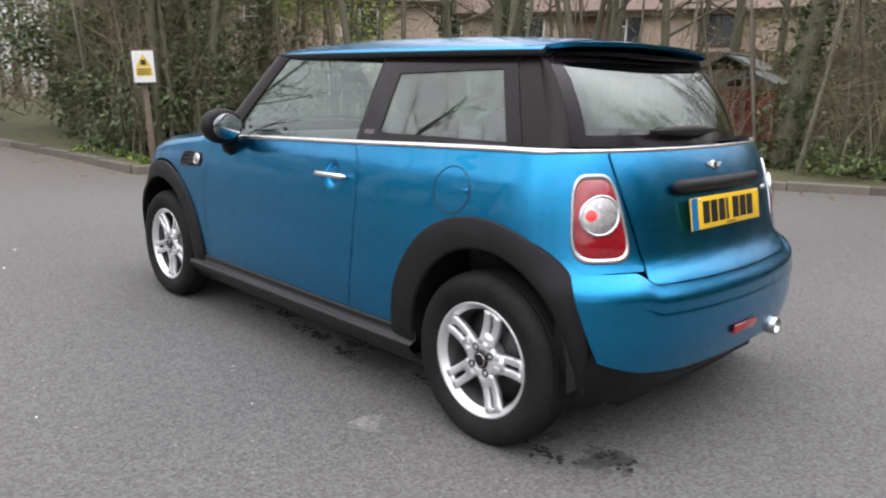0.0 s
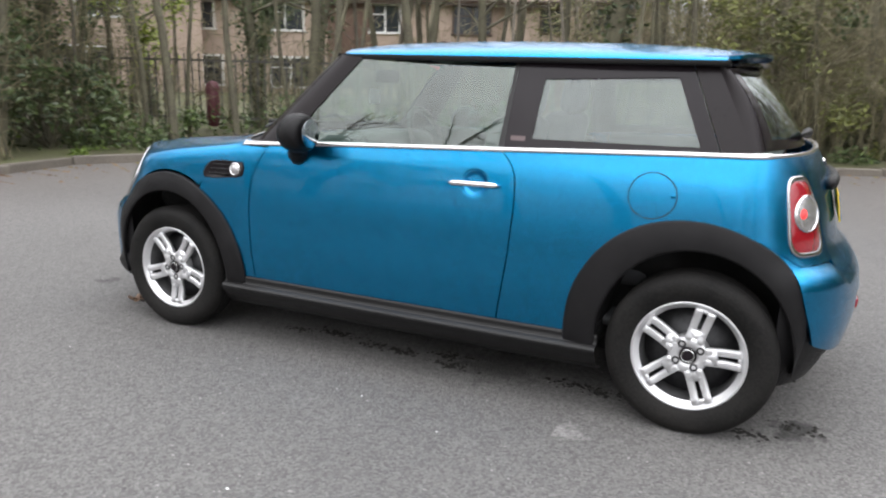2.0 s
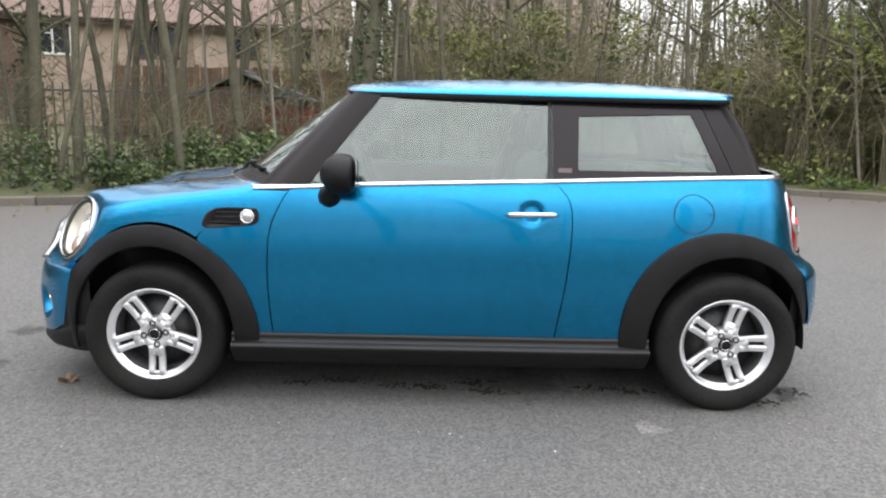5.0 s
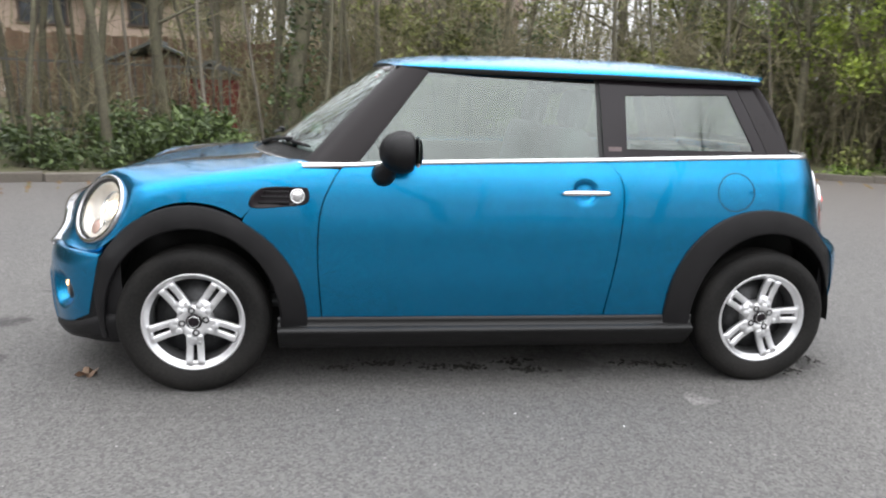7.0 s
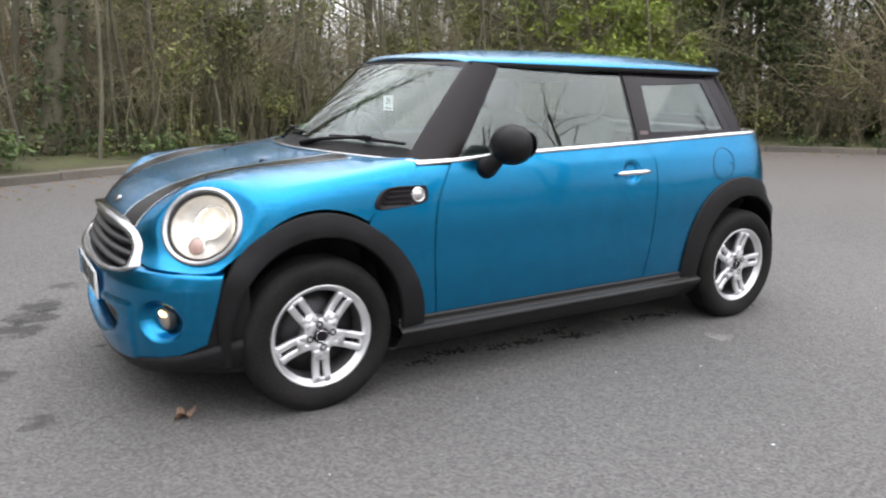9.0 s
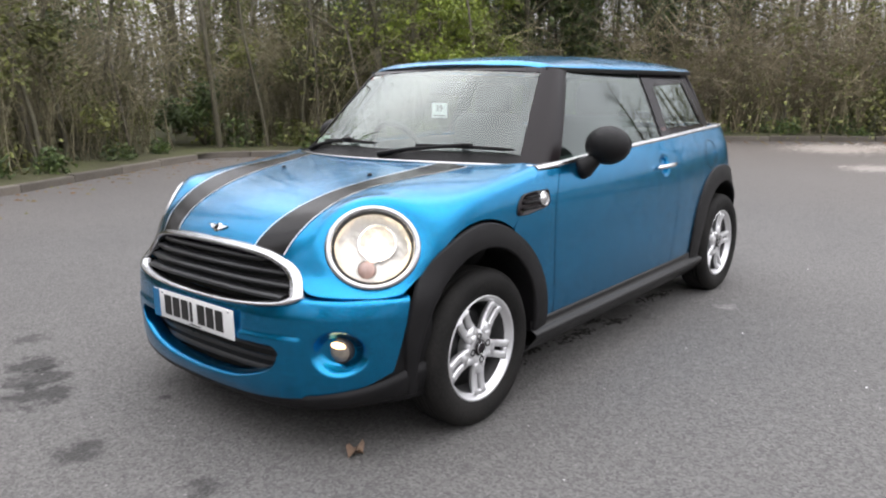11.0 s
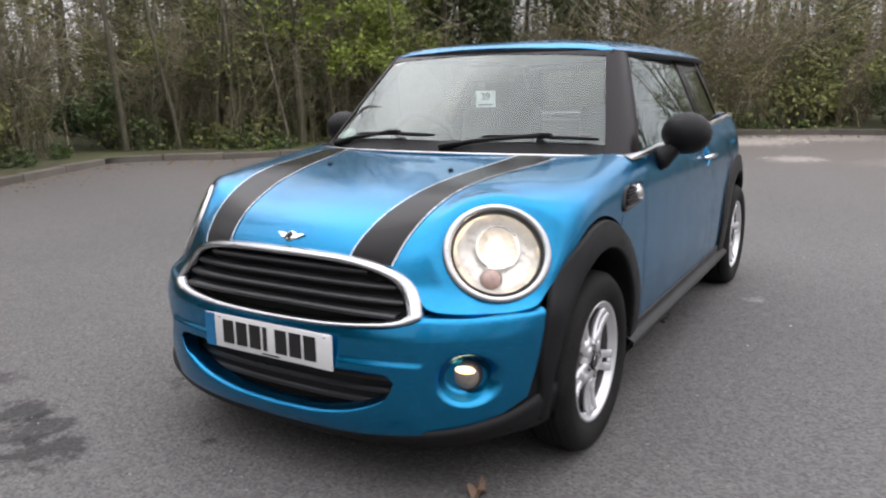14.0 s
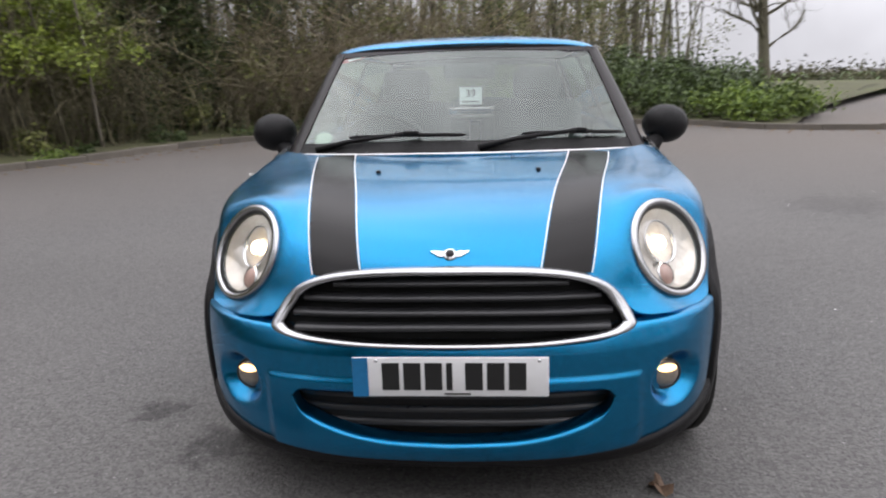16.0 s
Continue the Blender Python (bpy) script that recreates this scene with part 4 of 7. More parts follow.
# black A-pillars from screen edge to door glass
P = []
for t in np.linspace(0, 1, 20):
    a = screen(1.0, t) + np.array((0.003, 0, 0.003))
    a0 = screen(0.975, t) + np.array((0.003, 0, 0.003))
    z = 0.935 + (TOPZ - 0.935) * t
    x = front_edge(z) - 0.004
    b = np.array((x, float(cabin_side(x, z)) + 0.001, z))
    row = [a0, a]
    for s in np.linspace(0.12, 1, 9):
        p = a + (b - a) * s
        p = p + np.array((0.55, 0.8, 0.1)) * 0.028 * math.sin(math.pi * s)
        row.append(p)
    P.append(row)
sheet("a_pillar", np.array(P), PILLAR, car, "black windscreen pillar", 0.01, flip=True, both=True)

# scuttle between bonnet and screen
P = np.array([[(1.06 - 0.46 * (0.72 * v) ** 2 - 0.03 * s, 0.72 * v, 0.947 - 0.012 * v * v + 0.004 * s) for v in np.linspace(-1, 1, 41)] for s in np.linspace(0, 2.4, 5)])
sheet("scuttle", P, BLACK_TRIM, car, "black plastic scuttle", 0.01)
pts = [(1.062 - 0.475 * (0.74 * v) ** 2, 0.74 * v, 0.957 - 0.014 * v * v) for v in np.linspace(-1, 1, 61)]
tube_line("bonnet_trim", pts, 0.0055, SATIN, False, "chrome strip along the bonnet's rear edge")

# rear window
def rear_screen(v, t):
    yb, yt = 0.585 * v, 0.53 * v
    b = np.array((-1.525 + 0.36 * yb ** 2, yb, 1.025))
    h = np.array((-1.285 + 0.22 * yt ** 2, yt, 1.345 - 0.012 * v * v))
    return b + (h - b) * t + np.array((-0.6, 0, 0.5)) * 0.03 * 4 * t * (1 - t)


P = np.array([[rear_screen(v, t) for v in np.linspace(-1, 1, 25)] for t in np.linspace(0, 1, 13)])
rw = sheet("rear_window", P, SIDE_GLASS, car, "curved tailgate window", 0, flip=True)[0]
rw.visible_shadow = False
for v0, v1, t0, t1 in ((-1, -0.9, 0, 1), (0.9, 1, 0, 1), (-0.9, 0.9, 0, 0.1), (-0.9, 0.9, 0.86, 1)):
    P = np.array([[rear_screen(v, t) + np.array((-0.002, 0, 0.001)) for v in np.linspace(v0, v1, 16)] for t in np.linspace(t0, t1, 10)])
    sheet("rear_glass_border", P, BLACK_GLOSS, car, "", 0.002, flip=True)
P = []
for t in np.linspace(0, 1, 12):
    b = rear_screen(1.0, t)
    z = float(b[2])
    x = c_edge(z)
    a = np.array((x, float(cabin_side(x, z)), z))
    P.append([a + (b - a) * s + np.array((-0.4, 0.8, 0)) * 0.012 * math.sin(math.pi * s) for s in np.linspace(0, 1, 7)])
sheet("tailgate_pillar", np.array(P), PILLAR, car, "gloss black tailgate pillar", 0.004, flip=False, both=True)

# roof
roof_zc = smooth_curve((0.50, 0.42, 0.30, 0.1, -0.3, -0.7, -1.0, -1.2, -1.3), (1.376, 1.389, 1.404, 1.416, 1.424, 1.420, 1.409, 1.395, 1.386))
roof_half = smooth_curve((0.50, 0.42, 0.2, -0.1, -0.45, -0.8, -1.1, -1.3), (0.535, 0.552, 0.585, 0.604, 0.610, 0.600, 0.575, 0.545))
roof_edge = smooth_curve((0.50, 0.3, -0.4, -1.3), (1.348, 1.342, 1.338, 1.336))


def roof():
    P = []
    for s in np.linspace(0, 1, 60):
        row = []
        for v in np.linspace(-1, 1, 61):
            v2 = math.sin(v * math.pi / 2)
            x = 0.490 - 0.085 * v2 * v2 + (-1.262 - 0.490 + 0.11 * v2 * v2) * s
            y = float(roof_half(x)) * v2
            ze, zc = float(roof_edge(x)), float(roof_zc(x))
            z = ze + (zc - ze) * (1 - abs(v2) ** 2.6) ** 0.55
            # nose of the roof rolls down to the screen
            z -= 0.016 * max(0, 1 - s / 0.02) ** 2
            row.append((x, y, z))
        P.append(row)
    return sheet("roof", np.array(P), PAINT, car, "blue roof panel", 0.016, flip=False)[0]


roof_ob = roof()
# gutter and headlining below the roof
P = []
for x in np.linspace(0.42, -1.25, 50):
    h = float(roof_half(x))
    P.append([(x, h + 0.001, float(roof_edge(x)) + 0.004), (x, h + 0.002, float(roof_edge(x)) - 0.012), (x, h - 0.012, float(roof_edge(x)) - 0.018), (x, h - 0.06, float(roof_edge(x)) - 0.006)])
sheet("roof_gutter", np.array(P), SEAL, car, "black roof gutter", 0, flip=False, both=True)
P = np.array([[(x, float(roof_half(x)) * 0.97 * v, float(roof_zc(x)) - 0.03 - 0.035 * v * v) for v in np.linspace(-1, 1, 15)] for x in np.linspace(0.40, -1.22, 20)])
sheet("headlining", P, HEADLINING, car, "", 0, flip=True)
# front header closing the roof's underside to the screen
P = np.array([[(0.492 - 0.085 * v * v - 0.004, 0.545 * v, 1.370 - 0.024 * v * v - 0.03 * s) for v in np.linspace(-1, 1, 25)] for s in (0, 0.5, 1)])
sheet("roof_seal", P, SEAL, car, "", 0, flip=False)


def spoiler():
    top, low = [], []
    for s in np.linspace(0, 1, 12):
        rt, rl = [], []
        for v in np.linspace(-1, 1, 31):
            x0 = -1.264 + 0.11 * v * v
            x = x0 + (-1.365 + 0.09 * v * v - x0) * s
            y = (0.548 - 0.035 * s) * v
            zt = float(roof_zc(-1.26)) - 0.035 * abs(v) ** 3 * (1 - 0.5 * s) - 0.016 * s + 0.004 * s * s
            rt.append((x, y, zt))
            rl.append((x, y * 0.985, zt - 0.012 - 0.05 * math.sin(math.pi * min(1, 0.18 + 0.75 * (1 - s))) * (1 - 0.3 * abs(v))))
        top.append(rt), low.append(rl)
    top, low = np.array(top), np.array(low)
    sp = sheet("roof_spoiler", top, PAINT, car, "blue roof spoiler with black underside", 0.014, flip=False)[0]
    sheet("underside", low, BLACK_GLOSS, sp, "", 0.0, flip=True)


spoiler()

# ---- wheels ----
def mesh_of(name, bm, material, smooth=True):
    me = bpy.data.meshes.new(name)
    bm.to_mesh(me)
    bm.free()
    me.materials.append(material)
    if smooth:
        me.polygons.foreach_set("use_smooth", [True] * len(me.polygons))
    return me


def tyre_mesh():
    prof = [(0.200, 0.068), (0.212, 0.078), (0.235, 0.087), (0.262, 0.088), (0.278, 0.083), (0.290, 0.073), (0.300, 0.060), (0.3035, 0.045)]
    for y in (0.030, 0.010, -0.010, -0.030):
        prof += [(0.3045, y + 0.006), (0.299, y + 0.003), (0.299, y - 0.003), (0.3045, y - 0.006)]
    prof += [(0.3035, -0.045), (0.300, -0.06), (0.28, -0.083), (0.235, -0.087), (0.200, -0.068)]
    return mesh_of("tyre", lathe(prof, 72), RUBBER)


def rim_mesh():
    return mesh_of("wheel", lathe([(0.177, 0.046), (0.184, 0.053), (0.192, 0.068), (0.198, 0.0745), (0.203, 0.074), (0.205, 0.068), (0.203, 0.060)], 72), ALLOY)


def spoke_mesh():
    """A twin spoke: two rounded bars joined at the rim and hub, along +z."""
    bm = bmesh.new()
    for side in (-1, 1):
        rings = []
        for k in range(9):
            t = k / 8
            r = 0.055 + 0.125 * t
            cx = side * (0.0195 + 0.0035 * t)
            w = 0.0140 + 0.0008 * t
            yc = 0.060 - 0.010 * math.sin(math.pi * t) + 0.004 * t
            ring = []
            for q in range(10):
                a = 2 * math.pi * q / 10
                ring.append(bm.verts.new((cx + w * math.copysign(abs(math.cos(a)) ** 0.5, math.cos(a)), yc - 0.010 + 0.013 * math.copysign(abs(math.sin(a)) ** 0.45, math.sin(a)), r)))
            rings.append(ring)
        for u, v in zip(rings, rings[1:]):
            for q in range(10):
                bm.faces.new((u[q], u[(q + 1) % 10], v[(q + 1) % 10], v[q]))
        bm.faces.new(rings[0]), bm.faces.new(rings[-1])
    # web that joins the two bars at the hub and at the rim
    for z, dz, y in ((0.075, 0.050, 0.046), (0.176, 0.014, 0.050)):
        bmesh.ops.create_cube(bm, size=1.0, matrix=Matrix.Translation((0, y, z)) @ Matrix.Diagonal((0.052, 0.022, dz, 1)))
    bmesh.ops.recalc_face_normals(bm, faces=bm.faces)
    return mesh_of("spoke", bm, ALLOY)


def hub_mesh():
    return mesh_of("hub", lathe([(0.0, 0.040), (0.0, 0.055), (0.030, 0.056), (0.033, 0.061), (0.060, 0.062), (0.068, 0.057), (0.073, 0.042), (0.073, 0.01)], 48), ALLOY)


WHEEL_MESH = dict(rim=rim_mesh(), tyre=tyre_mesh(), spoke=spoke_mesh(), hub=hub_mesh(),
                  cap=mesh_of("centre_cap", lathe([(0.0, 0.068), (0.024, 0.0675), (0.030, 0.065), (0.032, 0.056)], 32), BLACK_GLOSS),
                  ring=mesh_of("cap_ring", lathe([(0.021, 0.0675), (0.0225, 0.069), (0.024, 0.0675)], 32), CHROME),
                  bolt=mesh_of("wheel_bolt", lathe([(0.0, 0.0600), (0.0075, 0.0600), (0.0080, 0.0625), (0.0145, 0.0630), (0.0155, 0.050)], 14), BOLT_WELL),
                  barrel=mesh_of("rim_barrel", lathe([(0.168, -0.07), (0.172, 0.020), (0.177, 0.047)], 48), BARREL),
                  disc=mesh_of("brake_disc", lathe([(0.0, 0.0), (0.13, 0.0), (0.135, -0.012), (0.165, -0.02), (0.172, -0.05)], 40), DARK_METAL))


def wheel(x, y, turn, out):
    w = new("wheel", WHEEL_MESH["rim"])
    w.parent = car
    w.matrix_basis = pose(x, y, HUB_Z + 0.004, 0, 0, 0 if out > 0 else 180) @ pose(0, 0, 0, 0, turn, 0)
    tagged(w, "silver five-twin-spoke alloy wheel")

    def sub(key, name, m=None, label=""):
        o = new(name, WHEEL_MESH[key])
        o.parent = w
        if m is not None:
            o.matrix_basis = m
        return tagged(o, label)
    sub("tyre", "tyre", None, "black rubber tyre, slightly dusty")
    sub("hub", "hub"), sub("cap", "centre_cap", None, "black centre cap"), sub("ring", "cap_ring"), sub("disc", "brake_disc", None, "dark brake disc"), sub("barrel", "rim_barrel", None, "inner barrel of the rim, coloured dark as shade")
    for k in range(5):
        sub("spoke", "spoke", pose(0, 0, 0, 0, 72 * k, 0))
    for k in range(4):
        a = math.radians(45 + 90 * k)
        sub("bolt", "wheel_bolt", pose(0.0475 * math.sin(a), 0, 0.0475 * math.cos(a)))


# the spokes stand as the wheels came to rest
wheel(HUB_F, 0.738, -36, 1), wheel(HUB_R, 0.738, -15, 1), wheel(HUB_F, -0.738, 20, -1), wheel(HUB_R, -0.738, 5, -1)


# ---- lamps ----
def ellipse_loft(rings, sides=56, close=False):
    """A bmesh through ellipses given as (half width, half height, depth)."""
    bm = bmesh.new()
    made = []
    for w, h, d in rings:
        made.append([bm.verts.new((w * math.cos(2 * math.pi * k / sides), d, h * math.sin(2 * math.pi * k / sides))) for k in range(sides)])
    for u, v in zip(made, made[1:]):
        for k in range(sides):
            bm.faces.new((u[k], u[(k + 1) % sides], v[(k + 1) % sides], v[k]))
    if close:
        bm.faces.new(made[-1])
    return bm


def placed(bm, m):
    bmesh.ops.transform(bm, matrix=m, verts=bm.verts)
    return bm


def headlamps():
    W, H, M = HEAD_W, HEAD_H, HEAD_M
    rings = pair("headlamp", placed(ellipse_loft([(W * 0.99, H * 0.99, -0.07), (W * 1.0, H * 1.0, -0.012), (W * 1.01, H * 1.01, 0.004), (W * 0.985, H * 0.985, 0.011), (W * 0.89, H * 0.90, 0.012), (W * 0.855, H * 0.865, 0.004), (W * 0.85, H * 0.86, -0.02)]), M), GRILLE_CHROME, car, "round headlamp with chrome ring, lit")
    # lens, bowl and bulbs behind it, for each lamp
    makers = [
        ("lens", lambda: ellipse_loft([(W * 0.83, H * 0.84, -0.002), (W * 0.80, H * 0.81, 0.006), (W * 0.6, H * 0.6, 0.014), (W * 0.3, H * 0.3, 0.019), (W * 0.02, H * 0.02, 0.020)], close=True), LENS, "clear domed lens"),
        ("seal", lambda: ellipse_loft([(W * 0.865, H * 0.875, 0.002), (W * 0.855, H * 0.865, 0.006), (W * 0.805, H * 0.815, 0.001), (W * 0.80, H * 0.81, -0.03)]), SEAL, ""),
        ("reflector", lambda: ellipse_loft([(W * 0.80, H * 0.81, -0.008), (W * 0.74, H * 0.75, -0.020), (W * 0.60, H * 0.60, -0.034), (W * 0.38, H * 0.38, -0.044), (W * 0.05, H * 0.05, -0.048)], close=True), REFLECTOR, "bright chromed reflector bowl"),
        ("bulb", lambda: sphere((0.022, 0.014, 0.022), (0.012, -0.034, 0.022)), HEAD_BULB, "lit warm bulb"),
        ("indicator", lambda: placed(ellipse_loft([(0.031, 0.031, -0.02), (0.031, 0.031, 0.0), (0.028, 0.028, 0.004), (0.018, 0.018, 0.009), (0.002, 0.002, 0.011)], close=True), pose(-0.022, -0.024, -0.072)), AMBER, "pinkish amber indicator"),
        ("indicator_ring", lambda: placed(ellipse_loft([(0.032, 0.032, -0.02), (0.037, 0.037, 0.000), (0.032, 0.032, 0.003)]), pose(-0.022, -0.024, -0.072)), CHROME, ""),
        ("divider", lambda: placed(ellipse_loft([(0.066, 0.064, -0.020), (0.070, 0.068, 0.000), (0.066, 0.064, 0.001), (0.062, 0.060, -0.010)]), pose(0.014, -0.030, 0.024)), CHROME, ""),
    ]
    for name, make, material, label in makers:
        bm = placed(make(), M)
        bmesh.ops.recalc_face_normals(bm, faces=bm.faces)
        if name == "lens" and sum((fc.normal * fc.calc_area() for fc in bm.faces), Vector()).dot(HEAD_N) < 0:
            bmesh.ops.reverse_faces(bm, faces=bm.faces)
        other = mirrored(bm)
        part(name, bm, material, rings[0], label), part(name, other, material, rings[1], label)


headlamps()


def fog_lamps():
    P, N = at_surface(u_of(1.79, 0.625), 0.392, -0.044)
    N = (N * 0.35 + Vector((1, 0.05, 0.02)) * 0.65).normalized()
    T = Vector((0, 0, 1)).cross(N).normalized()
    M = Matrix((T, N, N.cross(T))).transposed().to_4x4()
    M.translation = P
    a = pair("fog_lamp", placed(ellipse_loft([(0.046, 0.046, -0.02), (0.046, 0.046, 0.004), (0.041, 0.041, 0.006), (0.039, 0.039, 0.0)]), M), DARK_METAL, car, "round front fog lamp with warm light")
    for name, rings, mat_, off in (("fog_lens", [(0.040, 0.040, 0.002), (0.034, 0.034, 0.010), (0.018, 0.018, 0.015), (0.001, 0.001, 0.016)], FOG_LENS, (0, 0, 0)), ("side_light", [(0.029, 0.013, 0.011), (0.022, 0.009, 0.0165), (0.001, 0.001, 0.018)], FOG_GLOW, (0, 0, 0.019))):
        bm = placed(ellipse_loft(rings, 32, True), M @ Matrix.Translation(off))
        bmesh.ops.recalc_face_normals(bm, faces=bm.faces)
        other = mirrored(bm)
        part(name, bm, mat_, a[0]), part(name, other, mat_, a[1])


fog_lamps()


def on_body(us, zs, lift):
    P = wrap(np.array(us), np.array(zs))
    return P + wrap_normal(P) * lift


def tail_lamps():
    u0, u1, z0, z1 = u_of(-1.475, 0.672), u_of(-1.590, 0.505), 0.672, 0.952
    def outline(s, ph):
        c, sn = math.cos(ph), math.sin(ph)
        c, sn = math.copysign(abs(c) ** 0.5, c), math.copysign(abs(sn) ** 0.5, sn)
        z = (z0 + z1) / 2 + s * (z1 - z0) / 2 * sn
        q = (z - z0) / (z1 - z0)
        half = (u0 - u1) / 2 * (1.03 - 0.36 * q)
        mid = (u0 + u1) / 2 + 0.044 * (q - 0.3)
        return mid + s * half * c, z
    ph = np.linspace(0, 2 * np.pi, 65)
    def band(spec):
        rows = []
        for s, lift in spec:
            pts = [outline(s, p) for p in ph]
            rows.append(on_body([p[0] for p in pts], [p[1] for p in pts], lift))
        return np.array(rows)
    a, b = sheet("tail_lamp", band(((1.0, -0.004), (0.99, 0.004), (0.95, 0.007), (0.90, 0.006), (0.87, 0.003))), GRILLE_CHROME, car, "red tail lamp with chrome surround", 0, flip=True, both=True)
    P = band(((0.87, 0.002), (0.80, 0.006), (0.5, 0.010), (0.2, 0.011), (0.0, 0.011)))
    for o, sgn in ((a, 1), (b, -1)):
        Q = P * np.array((1, sgn, 1))
        sheet("red_lens", Q, RED_LENS, o, "glossy red lens", 0, flip=sgn > 0)
        um, zm = outline(0.0, 0)[0], 0.822
        rings = []
        for r, lift in ((0.060, 0.006), (0.059, 0.013), (0.052, 0.0155), (0.03, 0.017), (0.001, 0.0175)):
            R = on_body([um + 0.9 * r * math.cos(p) for p in ph], [zm + r * math.sin(p) for p in ph], lift)
            rings.append(R * np.array((1, sgn, 1)))
        sheet("reversing_lens", np.array(rings), CLEAR_LENS, o, "pale round reversing and indicator lens", 0, flip=sgn > 0)
        R = np.array([on_body([um + 0.026 + 0.9 * r * math.cos(p) for p in ph], [zm + r * math.sin(p) for p in ph], l) * np.array((1, sgn, 1)) for r, l in ((0.017, 0.0165), (0.014, 0.0195), (0.001, 0.021))])
        sheet("bulb", R, TAIL_GLOW, o, "small lit red bulb", 0, flip=sgn > 0)
        R = np.array([on_body([um + 0.9 * r * math.cos(p) for p in ph], [zm + r * math.sin(p) for p in ph], l) * np.array((1, sgn, 1)) for r, l in ((0.064, 0.006), (0.062, 0.017), (0.057, 0.018), (0.055, 0.013))])
        sheet("lens_ring", R, SATIN, o, "", 0, flip=sgn > 0)


tail_lamps()


# ---- grille, badges, plates ----
def front_x(y, z, lift=0.0):
    return float(nose_x(z)) - float(nose_sweep(y, z)) + lift


def sym(half):
    return half + [(-y, z) for y, z in half[-2:0:-1]]


G_OUT = sym([(0.0, 0.733), (0.12, 0.732), (0.245, 0.725), (0.345, 0.709), (0.42, 0.680), (0.465, 0.640), (0.494, 0.592), (0.497, 0.566), (0.44, 0.549), (0.28, 0.537), (0.14, 0.533), (0.0, 0.532)])
G_IN = sym([(0.0, 0.713), (0.12, 0.712), (0.235, 0.706), (0.325, 0.692), (0.392, 0.667), (0.430, 0.632), (0.456, 0.592), (0.458, 0.576), (0.41, 0.560), (0.27, 0.549), (0.14, 0.545), (0.0, 0.544)])


def grille():
    n = 22 * 6
    o, i = closed_curve(G_OUT, n), closed_curve(G_IN, n)
    rows = []
    for s, lift in ((0.0, -0.02), (0.0, 0.008), (0.25, 0.020), (0.7, 0.018), (1.0, 0.006), (1.0, -0.03)):
        row = []
        for a, b in zip(o + o[:1], i + i[:1]):
            q = a.lerp(b, s)
            row.append((front_x(q.x, q.y, lift), q.x, q.y))
        rows.append(row)
    g = sheet("grille", np.array(rows), GRILLE_CHROME, car, "chrome-framed black slatted grille", 0, flip=True)[0]
    # depth behind the grille given as one near-black sheet of shade
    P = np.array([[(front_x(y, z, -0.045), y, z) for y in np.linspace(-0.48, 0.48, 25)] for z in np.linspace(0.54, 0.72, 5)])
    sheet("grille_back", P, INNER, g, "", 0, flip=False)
    top = smooth_curve((0, 0.235, 0.325, 0.392, 0.432, 0.448), (0.713, 0.706, 0.692, 0.667, 0.63, 0.594))
    for z in (0.688, 0.650, 0.612, 0.576):
        w = next((y for y in np.linspace(0.45, 0.1, 60) if float(top(y)) > z + 0.004), 0.3)
        if z < 0.58:
            w = 0.43
        rows = []
        for dx, dz in ((-0.03, 0.012), (-0.002, 0.008), (0.003, 0.0), (-0.003, -0.006), (-0.03, -0.002)):
            rows.append([(front_x(y, z, dx), y, z + dz - 0.012 * (y / 0.45) ** 2) for y in np.linspace(-w, w, 31)])
        sheet("slat", np.array(rows), SLAT, g, "", 0, flip=True)


grille()


def wing_badge(m, parent_label):
    bm = lathe([(0.0, 0.007), (0.016, 0.006), (0.019, 0.003), (0.020, 0.0)], 28)
    b = part("badge", placed(bm, m), CHROME, car, parent_label)
    for sgn in (-1, 1):
        bm = bmesh.new()
        pts = [(0.018, 0.010), (0.050, 0.012), (0.056, 0.010), (0.040, -0.002), (0.028, -0.010), (0.018, -0.009)]
        lo = [bm.verts.new((sgn * x, 0.0, z)) for x, z in pts]
        hi = [bm.verts.new((sgn * x * 0.98, 0.005, z * 0.9)) for x, z in pts]
        bm.faces.new(hi), bm.faces.new(lo)
        for k in range(6):
            bm.faces.new((lo[k], lo[(k + 1) % 6], hi[(k + 1) % 6], hi[k]))
        bmesh.ops.recalc_face_normals(bm, faces=bm.faces)
        part("badge_wing", placed(bm, m), CHROME, b, "", False)
    part("badge_centre", placed(lathe([(0.0, 0.0085), (0.012, 0.0080), (0.0125, 0.006)], 24), m), BLACK_GLOSS, b)


def frame_at(P, N):
    T = Vector((0, 0, 1)).cross(N).normalized()
    M = Matrix((T, N, N.cross(T))).transposed().to_4x4()
    M.translation = P
    return M


bd = np.array((1.83, 0.0, 0.770)) - HEAD_O
BP = cast(HEAD_O[None], (bd / np.linalg.norm(bd))[None])[0]
wing_badge(frame_at(Vector(BP), Vector(wrap_normal(BP[None])[0])), "small chrome winged badge on the bonnet")
P, N = at_surface(U_REAR, 0.955)
wing_badge(frame_at(P, N), "small chrome winged badge on the tailgate")


